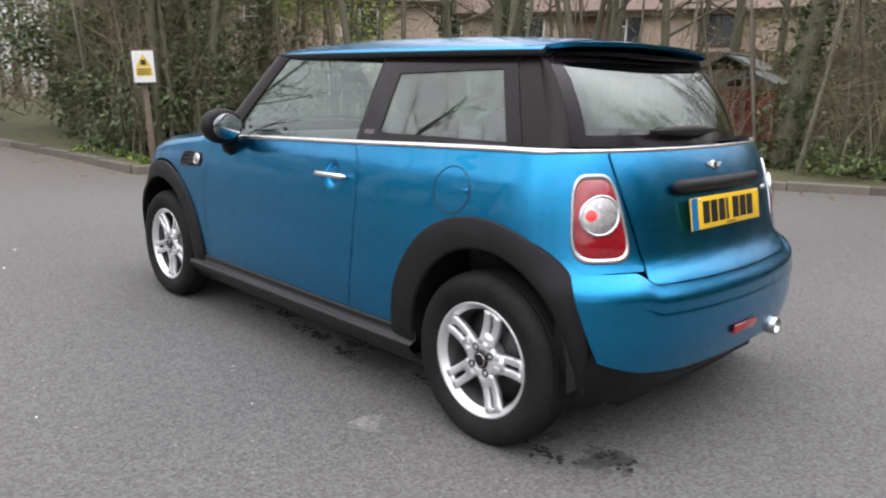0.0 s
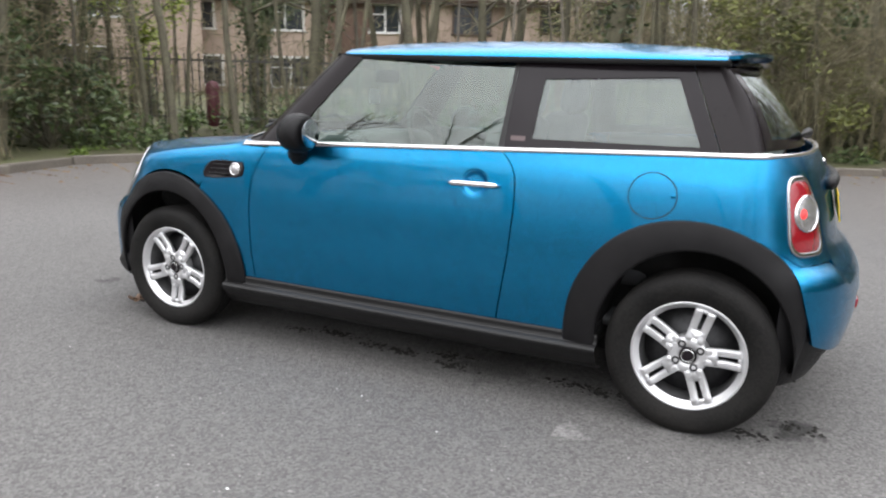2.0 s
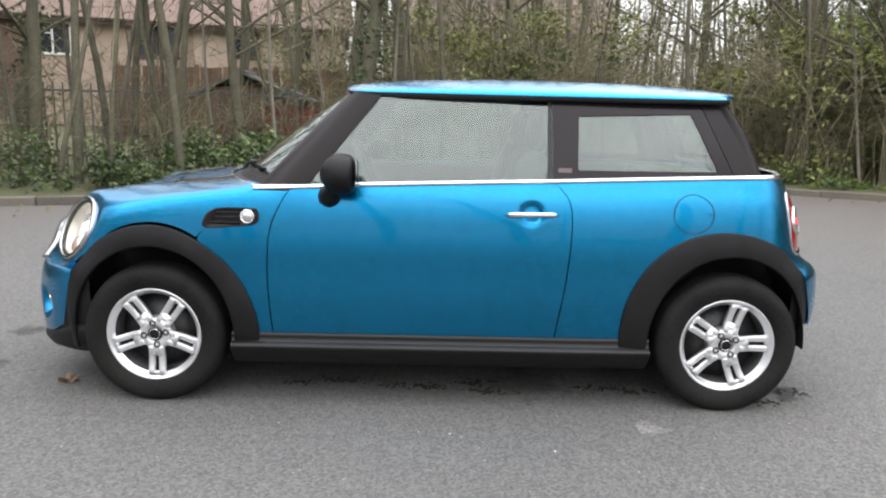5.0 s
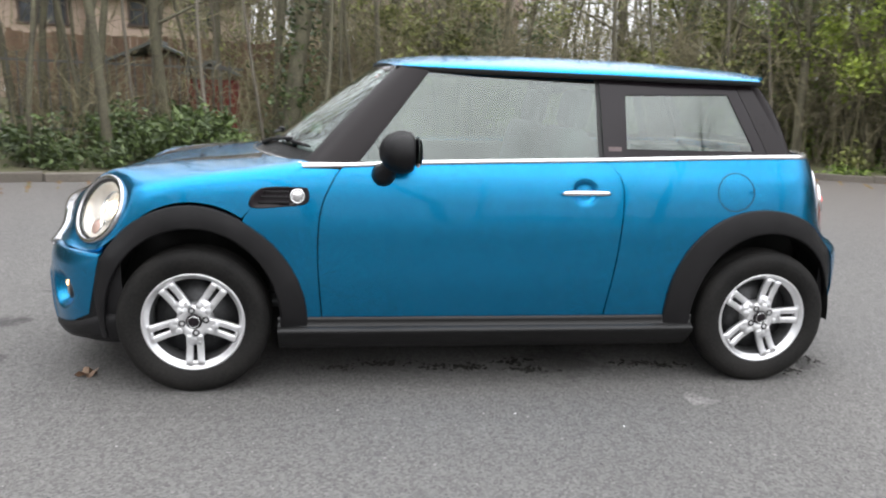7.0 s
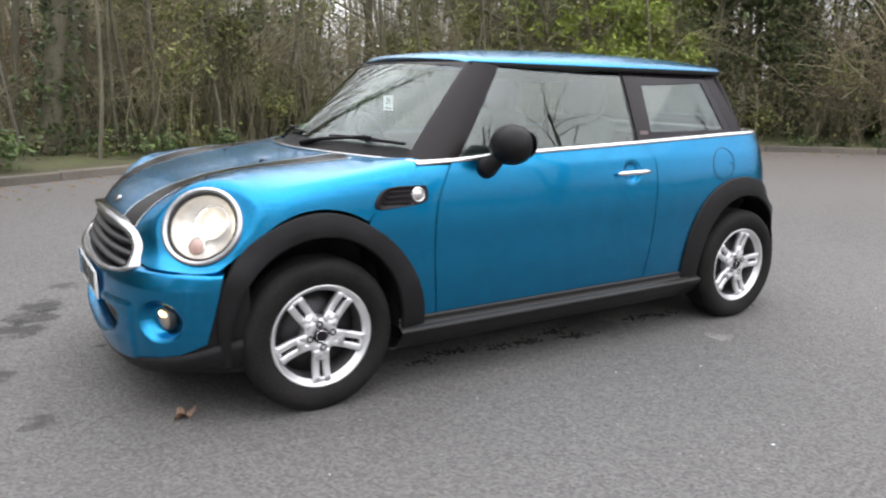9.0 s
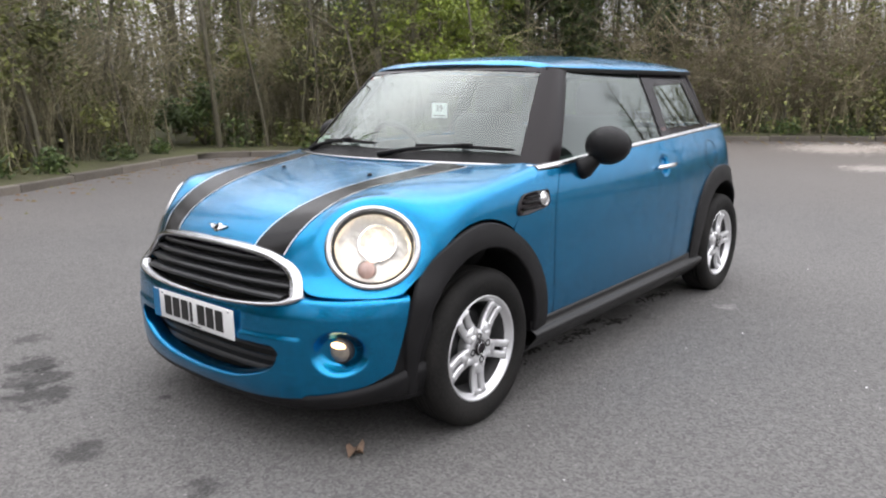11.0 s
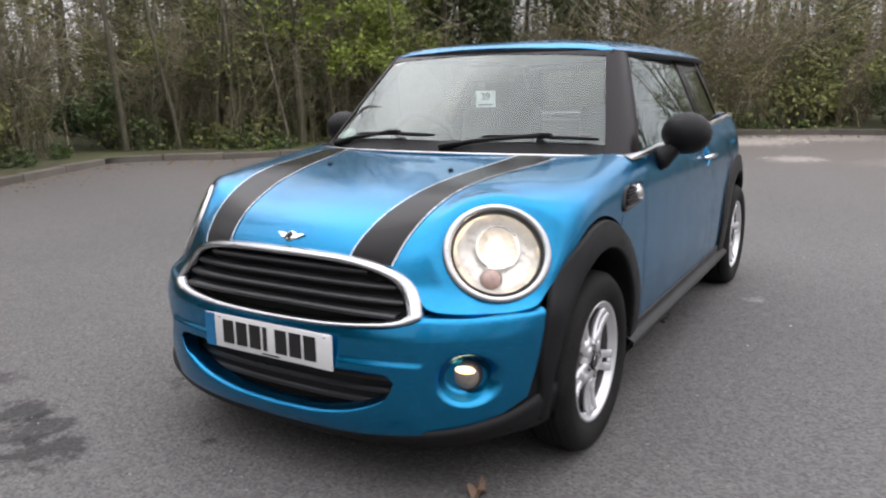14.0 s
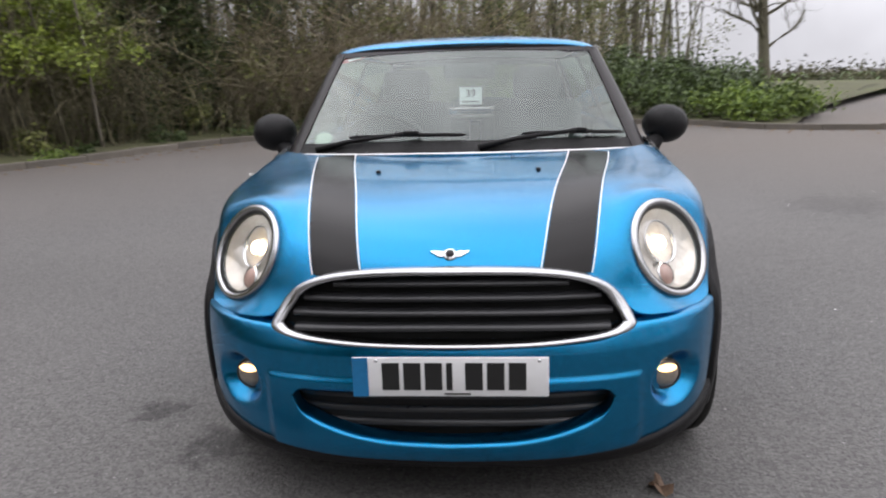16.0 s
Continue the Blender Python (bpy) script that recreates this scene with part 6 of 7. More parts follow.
class Twigs:
    """Gathers thin tapered stems into one mesh."""

    def __init__(self):
        self.v, self.f = [], []

    def add(self, pts, r0, r1, sides=3):
        m = len(pts)
        prev = None
        for i, p in enumerate(pts):
            r = r0 + (r1 - r0) * i / (m - 1)
            d = (Vector(pts[min(i + 1, m - 1)]) - Vector(pts[max(i - 1, 0)])).normalized()
            a = d.orthogonal().normalized()
            e = d.cross(a)
            b = len(self.v)
            for k in range(sides):
                q = 2 * math.pi * k / sides
                self.v.append(tuple(Vector(p) + (a * math.cos(q) + e * math.sin(q)) * r))
            if prev is not None:
                self.f += [(prev + k, prev + (k + 1) % sides, b + (k + 1) % sides, b + k) for k in range(sides)]
            prev = b

    def mesh(self, name, material):
        me = bpy.data.meshes.new(name)
        me.from_pydata(self.v, [], self.f)
        me.materials.append(material)
        me.polygons.foreach_set("use_smooth", [True] * len(me.polygons))
        return me


def grow(tw, rng, p, d, length, r, depth, tips, wander=0.16, up=0.06):
    """A limb with its side limbs, into tw; ends are noted in tips."""
    n = 5 if depth > 1 else 3
    pts, q, dd = [Vector(p)], Vector(p), Vector(d).normalized()
    for _ in range(n):
        dd = (dd + Vector((rng.gauss(0, wander), rng.gauss(0, wander), rng.gauss(0, wander) + up))).normalized()
        q = q + dd * length / n
        pts.append(q.copy())
    tw.add(pts, r, r * (0.45 if depth > 0 else 0.3), 7 if r > 0.06 else 5 if r > 0.02 else 3)
    tips.append(q)
    if depth == 0:
        return
    for _ in range(rng.randint(3, 5)):
        t = rng.uniform(0.3, 1.0)
        i = min(int(t * n), n - 1)
        base = pts[i].lerp(pts[i + 1], t * n - i)
        side = Vector((rng.gauss(0, 1), rng.gauss(0, 1), rng.gauss(0.35, 0.5))).normalized()
        grow(tw, rng, base, (dd * 0.75 + side * 0.9), length * rng.uniform(0.35, 0.62), r * (1 - 0.5 * t) * rng.uniform(0.35, 0.6), depth - 1, tips, wander * 1.15, up)


def tree_kind(name, seed, height, radius, label, leaf=None, leaf_n=0, leaf_s=0.05, depth=3, ivy=0, bark=BARK, lean=0.06, stems=1, low=0.25, limbs=0, long=1.0):
    rng = random.Random(seed)
    tw, tips = Twigs(), []
    for k in range(stems):
        p, q, d = Vector((rng.gauss(0, 0.12 * (stems > 1)), rng.gauss(0, 0.12 * (stems > 1)), -0.15)), None, Vector((rng.gauss(0, lean), rng.gauss(0, lean), 1))
        trunk = [p]
        n = 9
        for i in range(n):
            d = (d + Vector((rng.gauss(0, 0.05), rng.gauss(0, 0.05), 0.05))).normalized()
            trunk.append(trunk[-1] + d * height / n)
        tw.add(trunk, radius, radius * 0.22, 8)
        for i in range(limbs or int(14 + height)):
            t = low + (1 - low) * rng.random()
            j = min(int(t * n), n - 1)
            base = trunk[j].lerp(trunk[j + 1], t * n - j)
            a = rng.uniform(0, 6.283)
            grow(tw, rng, base, (math.cos(a), math.sin(a), rng.uniform(0.35, 1.0)), long * height * rng.uniform(0.14, 0.30) * (1.15 - 0.6 * t), radius * (1 - 0.75 * t) * rng.uniform(0.25, 0.45), depth - 1, tips)
    ob = tagged(new(name, tw.mesh("trunk", bark)), label, "tree", "saplings behind the kerb" if name == "sapling" else "trees round the yard")
    if leaf_n or ivy:
        lv = Leaves(seed + 1)
        for _ in range(leaf_n):
            c = rng.choice(tips)
            lv.add(c + Vector((rng.gauss(0, 0.25), rng.gauss(0, 0.25), rng.gauss(0, 0.25))), leaf_s * rng.uniform(0.6, 1.3))
        for _ in range(ivy):
            t = rng.random() ** 1.4 * 0.75
            j = min(int(t * n), n - 1)
            base = trunk[j].lerp(trunk[j + 1], t * n - j)
            a = rng.uniform(0, 6.283)
            r = radius + abs(rng.gauss(0, 0.22)) * (0.6 + 0.8 * noise.noise((base.z * 1.3, seed, a)))
            lv.add(base + Vector((math.cos(a) * r, math.sin(a) * r, rng.gauss(0, 0.1))), 0.045 * rng.uniform(0.7, 1.4))
        cr = new("ivy" if ivy else "crown", lv.mesh("crown", leaf or IVY))
        cr.parent = ob
    return ob


KINDS = [
    tree_kind("tree", 11, 8.5, 0.085, "slender bare tree with fine grey twigs"),
    tree_kind("tree", 12, 9.5, 0.11, "tall bare tree with mossy trunk and budding twigs", OLIVE, 500, 0.035),
    tree_kind("tree", 13, 7.5, 0.07, "thin bare tree with forked limbs", lean=0.12),
    tree_kind("tree", 14, 9.0, 0.13, "bare tree with dark ivy on its trunk", IVY, 0, 0.05, 3, 1300),
    tree_kind("tree", 15, 6.5, 0.05, "young budding tree with pale fresh leaves", FRESH, 2600, 0.04, 3),
    tree_kind("tree", 16, 8.0, 0.06, "slim bare tree with pale bark", bark=BARK_PALE, lean=0.1),
    tree_kind("tree", 17, 7.0, 0.16, "thick dark ivy-covered tree", IVY, 2500, 0.06, 3, 7000),
]
placed_trees = [False] * len(KINDS)


def plant(kind, x, y, rz=None, s=1.0, dz=0.1):
    z = float(ground_height(x, y)) + dz
    rng = random.Random(int(x * 977 + y * 131))
    m = pose(x, y, z, rng.uniform(-3, 3), rng.uniform(-3, 3), rng.uniform(0, 360) if rz is None else rz)
    if not placed_trees[kind]:
        placed_trees[kind] = True
        KINDS[kind].matrix_world = m @ Matrix.Scale(s, 4)
        return KINDS[kind]
    ob = copy_thing(KINDS[kind], m)
    ob.scale = (s, s, s)
    return ob


def off_kerb(i, d):
    """A place d metres behind the kerb, at share i of its length."""
    p, w, nrm = line[int(i * (len(line) - 1))]
    out = nrm if nrm.dot(p) > 0 else -nrm
    q = p + out * min(d, 1.2) + (out * 0.3 + p.normalized() * 0.7) * max(0, d - 1.2)
    return q.x, q.y


rng = random.Random(21)
for k in range(64):
    i = 0.09 + 0.62 * (k + rng.random()) / 64
    d = rng.choice((1.2, 1.8, 2.5, 3.2, 4.2, 5.5, 7.0))
    x, y = off_kerb(i, d)
    plant(rng.choice((0, 0, 1, 1, 2, 2, 3, 5, 5)), x, y, None, rng.uniform(0.75, 1.15))
for x, y, kind, s in ((7.6, -5.0, 4, 1.0), (8.6, -3.4, 4, 1.15), (9.5, -4.6, 3, 1.0), (-7.4, -10.5, 4, 1.0), (-10.4, -6.7, 6, 1.1), (-11.6, -6.0, 6, 1.0), (-9.0, -8.4, 4, 1.1), (-13.4, -3.6, 3, 1.0), (-5.4, -12.4, 1, 1.0), (-13.6, -6.0, 4, 1.2), (-12.6, -4.9, 6, 0.9),
                      (8.2, -2.2, 6, 0.75), (10.4, -2.6, 6, 0.8), (-20, 4.0, 1, 1.1), (-19, 2.0, 0, 1.1), (-24, 3.0, 1, 1.2)):
    plant(kind, x, y, None, s)
# trees beyond the open side of the yard, behind the camera
for a, r, kind in ((20, 19, 1), (50, 20, 0), (72, 21, 1), (100, 22, 2), (128, 21, 0)):
    plant(kind, r * math.cos(math.radians(a)), r * math.sin(math.radians(a)), None, 1.5, 0.0)


# ---- thickets, shrubs and ground cover ----
def thicket(name, i0, i1, d0, d1, n, h, material, label, seed, arch=0.5):
    rng, tw = random.Random(seed), Twigs()
    for _ in range(int(n * 0.6)):
        i, d = rng.uniform(i0, i1), rng.uniform(d0, d1)
        x, y = off_kerb(i, d)
        z = float(ground_height(x, y)) + 0.08
        hh = h * rng.uniform(0.35, 1.15)
        a = rng.uniform(0, 6.283)
        q, pts = Vector((x, y, z)), []
        lean = Vector((math.cos(a), math.sin(a), 0)) * (arch + 0.35) * rng.random()
        for k in range(5):
            t = k / 4
            pts.append(q + Vector((0, 0, hh * t * (1 - 0.3 * lean.length * t))) + lean * hh * t * t + Vector((rng.gauss(0, 0.07), rng.gauss(0, 0.07), 0)))
        r = rng.uniform(0.005, 0.012)
        tw.add(pts, r, r * 0.35)
        for _ in range(6):
            b = pts[rng.randint(1, 3)].lerp(pts[4], rng.random() * 0.4)
            s = Vector((rng.gauss(0, 1), rng.gauss(0, 1), rng.gauss(0.5, 0.5))).normalized() * hh * rng.uniform(0.15, 0.4)
            tw.add([b, b + s * 0.5 + Vector((0, 0, 0.02)), b + s], r * 0.5, r * 0.25)
    return tagged(new(name, tw.mesh(name, material)), label, "thicket", kind="stuff")


def leaf_bank(name, i0, i1, d0, d1, n, h, size, material, label, seed, low=0.0, clump=0.9):
    """Leaves massed in uneven clumps behind the kerb."""
    lv = Leaves(seed)
    rng = lv.rng
    heads = []
    for _ in range(max(8, n // 220)):
        x, y = off_kerb(rng.uniform(i0, i1), rng.uniform(d0, d1))
        heads.append((x, y, h * (low + (1 - low) * rng.random() ** 1.2), rng.uniform(0.25, 0.75) * clump))
    for _ in range(n):
        x, y, z, r = rng.choice(heads)
        v = Vector((rng.gauss(0, 1), rng.gauss(0, 1), rng.gauss(0, 0.8)))
        v = v.normalized() * r * rng.uniform(0.3, 1.0)
        lv.add((x + v.x, y + v.y, max(0.12, float(ground_height(x, y)) + z + v.z)), size * rng.uniform(0.6, 1.4))
    return tagged(new(name, lv.mesh(name, material)), label, "foliage", kind="stuff")


# shares of the kerb's length: 0.16 at the sign, 0.22 to 0.36 before the houses and fence, 0.42 the far corner, 0.75 the island
thicket("twig_thicket", 0.09, 0.21, 1.0, 5.0, 1700, 2.6, TWIG, "tangle of bare brown twigs under the trees", 31, 0.1)
thicket("twig_thicket", 0.21, 0.36, 1.5, 5.0, 700, 1.7, TWIG, "sparse bare saplings before the fence", 32)
thicket("twig_thicket", 0.35, 0.55, 0.8, 5.0, 3000, 2.8, TWIG, "dense tangle of bare brown twigs", 33)
thicket("twig_thicket", 0.53, 0.59, 0.8, 4.0, 350, 1.4, TWIG, "low tangle of bare twigs", 35)
thicket("twig_thicket", 0.585, 0.70, 0.8, 5.0, 2600, 3.0, TWIG_PALE, "tall dense thicket of arching bare stems", 34, 0.9)
leaf_bank("evergreen_bank", 0.08, 0.205, 1.2, 4.0, 7000, 1.9, 0.045, IVY, "dark evergreen shrubs behind the kerb", 41)
leaf_bank("bramble_bank", 0.20, 0.305, 0.6, 2.4, 5200, 0.55, 0.04, SHRUB, "low green bramble and ivy ground cover", 42)
leaf_bank("evergreen_bank", 0.07, 0.15, 1.4, 4.5, 6500, 2.2, 0.05, IVY, "dark evergreen bushes beyond the sign", 70)
leaf_bank("ivy_bank", 0.19, 0.31, 0.5, 2.2, 4200, 0.4, 0.04, IVY, "dark ivy under the brambles", 68)
leaf_bank("weed_bank", 0.30, 0.38, 0.7, 2.2, 1100, 0.22, 0.035, OLIVE, "sparse low weeds before the saplings", 50)
leaf_bank("olive_bank", 0.355, 0.55, 0.9, 4.5, 36000, 2.9, 0.042, OLIVE, "sparse olive leaves in the thicket", 43)
leaf_bank("evergreen_bank", 0.39, 0.57, 1.6, 4.5, 4000, 2.2, 0.045, IVY, "dark evergreen leaves in the thicket", 44)
leaf_bank("olive_bank", 0.56, 0.71, 1.0, 5.0, 8500, 2.4, 0.038, OLIVE, "sparse olive leaves in the thicket", 45)
leaf_bank("bramble_bank", 0.36, 0.70, 0.4, 1.3, 5500, 0.25, 0.035, SHRUB, "weeds and ivy along the kerb", 46, clump=0.5)
leaf_bank("fresh_bank", 0.09, 0.21, 2.0, 5.0, 4500, 2.6, 0.04, FRESH, "fresh light green leaves of young shrubs", 47)
leaf_bank("fresh_bank", 0.45, 0.58, 1.8, 6.0, 9000, 3.0, 0.045, FRESH, "fresh light green leaves of young shrubs", 49)
def share_at(x, y):
    """The share of the kerb's length nearest to a place."""
    return min(range(len(line)), key=lambda k: (line[k][0] - Vector((x, y))).length) / (len(line) - 1)


leaf_bank("grass_tufts", share_at(-4.6, -7.7), share_at(-8.2, -5.5), 0.15, 1.1, 3200, 0.08, 0.03, FRESH, "short grass on the verge at the far corner", 69, clump=0.35)
leaf_bank("grass_tufts", 0.10, 0.20, 0.2, 0.9, 2500, 0.1, 0.03, FRESH, "short grass and weeds on the verge", 48, clump=0.35)


def shrub(x, y, r, h, n, size, material, label, seed, name="shrub"):
    """One rounded but uneven shrub of stems and leaves."""
    rng, tw, lv = random.Random(seed), Twigs(), Leaves(seed)
    heads = []
    for _ in range(26):
        a, q = rng.uniform(0, 6.283), rng.random() ** 0.5
        top = Vector((math.cos(a) * r * q, math.sin(a) * r * q, h * rng.uniform(0.35, 1.0) * (1 - 0.45 * q * q)))
        tw.add([Vector((0, 0, 0)), top * 0.5 + Vector((0, 0, 0.1)), top], 0.014, 0.004)
        heads.append((top, rng.uniform(0.18, 0.42) * r))
    for _ in range(n):
        c, q = rng.choice(heads)
        v = Vector((rng.gauss(0, 1), rng.gauss(0, 1), rng.gauss(0, 0.8))).normalized() * q * rng.uniform(0.35, 1.0)
        p = c + v
        lv.add((p.x, p.y, max(0.03, p.z)), size * rng.uniform(0.6, 1.4))
    ob = tagged(new(name, tw.mesh("stems", BARK)), label, "shrub", "bushes round the yard")
    lf = new("leaves", lv.mesh("leaves", material))
    lf.parent = ob
    ob.matrix_world = pose(x, y, float(ground_height(x, y)) + 0.09, 0, 0, rng.uniform(0, 360))
    return ob


shrub(0.4, -8.0, 0.7, 0.35, 500, 0.04, SHRUB, "bright green bramble bush by the kerb", 51)
shrub(2.8, -7.0, 0.9, 0.7, 1600, 0.05, SHRUB, "green bramble bush before the fence", 52)
shrub(7.6, -3.3, 1.0, 1.4, 1300, 0.05, IVY, "dark evergreen bush behind the sign", 53)
shrub(8.4, -2.0, 1.1, 1.4, 1400, 0.05, IVY, "dark evergreen bush behind the sign", 54)
shrub(-4.4, -9.8, 0.8, 1.0, 1800, 0.045, SHRUB, "green shrub at the yard's far corner", 55)
shrub(-13.6, 2.6, 1.5, 1.4, 6400, 0.042, SHRUB, "broad evergreen bush on the island", 56)
shrub(-12.9, 4.6, 1.4, 1.0, 6400, 0.042, SHRUB, "broad evergreen bush on the island", 57)
shrub(-14.8, 4.0, 1.7, 1.5, 6400, 0.046, SHRUB, "tall dark evergreen bush on the island", 58)
shrub(-13.8, 0.6, 1.3, 1.9, 3000, 0.05, OLIVE, "olive-leaved shrub behind the kerb", 59)
shrub(-11.6, 5.3, 1.1, 0.6, 3600, 0.045, FRESH, "low bright green shrub on the island", 60)
shrub(-12.9, 6.3, 0.9, 0.5, 1800, 0.045, FRESH, "low bright green shrub on the island", 62)
shrub(-16.2, 5.4, 1.5, 0.9, 5000, 0.046, SHRUB, "broad evergreen bush on the island", 63)

# ---- fences and houses ----
FENCE_WOOD = surface("weathered_brown_boards", (0.16, 0.105, 0.07), 0.9, 0, 4, 0.3, 0.5, 40, piece=0.25)
RAIL_METAL = surface("dull_painted_railing", (0.10, 0.095, 0.085), 0.6, 0.2, 8, 0.3)


def board_fence(a, b, h, board, label):
    a, b = Vector(a), Vector(b)
    d = (b - a).normalized()
    L = (b - a).length
    ang = math.degrees(math.atan2(d.y, d.x))
    fence = tagged(empty("board_fence", pose(a.x, a.y, float(ground_height(a.x, a.y)) + 0.15, 0, 0, ang)), label, "fence")
    me = mesh_of("board", box((board * 0.93, 0.02, h), (0, 0, h / 2), 0.004, seg=1), FENCE_WOOD, False)
    rng = random.Random(7)
    for k in range(int(L / board)):
        o = new("board", me)
        o.parent = fence
        o.matrix_basis = pose(k * board, rng.uniform(-0.006, 0.006), rng.uniform(-0.03, 0.03), 0, rng.uniform(-0.6, 0.6), 0)
    for z in (0.35, h - 0.3):
        part("rail", box((L, 0.05, 0.09), (L / 2, 0.04, z)), FENCE_WOOD, fence, "", False)
    for k in range(int(L / 1.8) + 1):
        part("post", box((0.09, 0.09, h + 0.08), (k * 1.8, 0.09, h / 2 + 0.02)), FENCE_WOOD, fence, "", False)
    return fence


board_fence((7.5, -13.4), (-3.4, -14.0), 1.75, 0.13, "weathered brown close-board timber fence behind the trees")


def railing(a, b, h, label):
    a, b = Vector(a), Vector(b)
    d = (b - a).normalized()
    L = (b - a).length
    r = tagged(empty("railing", pose(a.x, a.y, float(ground_height(a.x, a.y)) + 0.12, 0, 0, math.degrees(math.atan2(d.y, d.x)))), label, "railing")
    me = mesh_of("bar", box((0.022, 0.022, h), (0, 0, h / 2)), RAIL_METAL, False)
    for k in range(int(L / 0.13)):
        o = new("bar", me)
        o.parent = r
        o.matrix_basis = pose(k * 0.13, 0, 0)
    for z in (0.15, h - 0.12):
        part("rail", box((L, 0.035, 0.035), (L / 2, 0, z)), RAIL_METAL, r, "", False)
    return r


railing((11.5, -5.4), (2.2, -9.0), 1.25, "dark metal bar railing among the trees")

BRICK = surface("pale_buff_brick_wall", (0.40, 0.31, 0.25), 0.9, 0, 2.5, 0.18, 0.4, 30)
BROWN_CLAD = surface("brown_hung_tiles", (0.12, 0.075, 0.055), 0.85, 0, 5, 0.25, 0.4, 25)
ROOF_TILE = surface("brown_roof_tiles", (0.17, 0.115, 0.095), 0.85, 0, 3, 0.2, 0.5, 20, piece=0.12)
WHITE_PAINT = surface("white_window_paint", (0.75, 0.75, 0.73), 0.5)
BROWN_FRAME = surface("brown_window_frame", (0.06, 0.04, 0.03), 0.6)
PANE = surface("dark_house_pane", (0.03, 0.035, 0.04), 0.06, 0, 3, 0.2, 0, 20, 0.5)
RED_SHED = surface("dull_red_boards", (0.17, 0.035, 0.026), 0.8, 0, 5, 0.3, 0.3, 40, piece=0.15)
CAR_GREY = surface("grey_shed_roof", (0.12, 0.13, 0.12), 0.8, 0, 3, 0.2)


def house(x, y, rz, w, dep, eave, ridge, wins, label, clad=None):
    """A house with its front on local -y... +y faces the yard; wins: (x, z, width, height, frame)."""
    h = tagged(empty("house", pose(x, y, 0.2, 0, 0, rz)), label, "house", "houses behind the trees")
    wall = part("wall", box((w, dep, eave), (0, -dep / 2, eave / 2)), BRICK, h, "pale buff brick wall", False)
    if clad:
        part("cladding", box((clad[1], 0.06, clad[3]), (clad[0], 0.03, clad[2])), BROWN_CLAD, h, "brown tile-hung panel", False)
    # roof of tile courses stepping up on both slopes
    n = 16
    slope = math.hypot(dep / 2 + 0.4, ridge - eave)
    ang = math.degrees(math.atan2(ridge - eave, dep / 2 + 0.4))
    roof_h = part("roof", box((w + 0.5, 0.02, 0.02), (0, -dep / 2, ridge - 0.02)), ROOF_TILE, h, "brown tiled pitched roof", False)
    me = mesh_of("tile_course", box((w + 0.6, slope / n * 1.25, 0.05), (0, 0, 0)), ROOF_TILE, False)
    for s in (1, -1):
        for k in range(n):
            t = (k + 0.5) / n
            o = new("tile_course", me)
            o.parent = roof_h
            o.matrix_basis = pose(0, -dep / 2 + s * (dep / 2 + 0.4) * (1 - t), eave - 0.05 + (ridge - eave) * t, -s * ang + (-3 if s > 0 else 3))
    bm = bmesh.new()
    for sx_ in (-w / 2, w / 2):
        vs = [bm.verts.new(p) for p in ((sx_, 0, eave), (sx_, -dep, eave), (sx_, -dep / 2, ridge - 0.05))]
        bm.faces.new(vs)
    bmesh.ops.solidify(bm, geom=bm.faces[:], thickness=0.1)
    part("gable", bm, BRICK, h, "", False)
    part("fascia", box((w + 0.5, 0.04, 0.2), (0, 0.36, eave - 0.1)), BROWN_FRAME, h, "", False)
    part("gutter", box((w + 0.5, 0.1, 0.08), (0, 0.42, eave - 0.02), 0.02), BROWN_FRAME, h, "", False)
    for wx, wz, ww, wh, fr in wins:
        wd = part("window", box((ww, 0.05, wh), (wx, 0.012, wz)), PANE, h, "", False)
        for bx, bz, bw, bh in ((0, wh / 2, ww + 0.1, 0.08), (0, -wh / 2, ww + 0.16, 0.09), (-ww / 2, 0, 0.08, wh), (ww / 2, 0, 0.08, wh), (0, 0, 0.07, wh), (ww * 0.25, wh * 0.15, ww * 0.5, 0.05)):
            part("frame", box((bw, 0.09, bh), (wx + bx, 0.035, wz + bz), 0.01, seg=1), fr, wd, "", False)
    return h


house(16.2, -22.85, 22, 15.0, 8, 4.15, 7.2, ((-5.7, 3.4, 1.5, 1.1, BROWN_FRAME), (-2.2, 3.4, 1.2, 1.1, WHITE_PAINT), (1.9, 3.4, 1.5, 1.1, WHITE_PAINT), (5.6, 3.4, 1.5, 1.1, WHITE_PAINT), (-5.3, 1.2, 1.8, 1.3, WHITE_PAINT), (1.7, 1.2, 1.6, 1.2, WHITE_PAINT), (5.4, 1.2, 1.7, 1.2, WHITE_PAINT)), "pale buff brick house with brown tiled roof behind the trees", (-0.8, 1.9, 2.4, 3.6))
house(6.7, -25.3, 8, 5.6, 8, 4.05, 6.6, ((-1.0, 3.35, 0.95, 0.85, BROWN_FRAME), (0.9, 3.35, 0.95, 0.85, BROWN_FRAME), (0, 1.2, 1.4, 1.1, BROWN_FRAME)), "narrow buff brick house with brown tiled roof")
house(25.1, -14.5, 48, 14.4, 8, 4.5, 7.6, ((-3.5, 3.6, 1.5, 1.1, WHITE_PAINT), (0.5, 3.6, 1.5, 1.1, WHITE_PAINT), (4.0, 3.6, 1.2, 1.1, WHITE_PAINT), (-3.0, 1.3, 1.6, 1.3, WHITE_PAINT), (2.5, 1.3, 1.6, 1.3, WHITE_PAINT)), "buff brick house with white windows behind the trees")
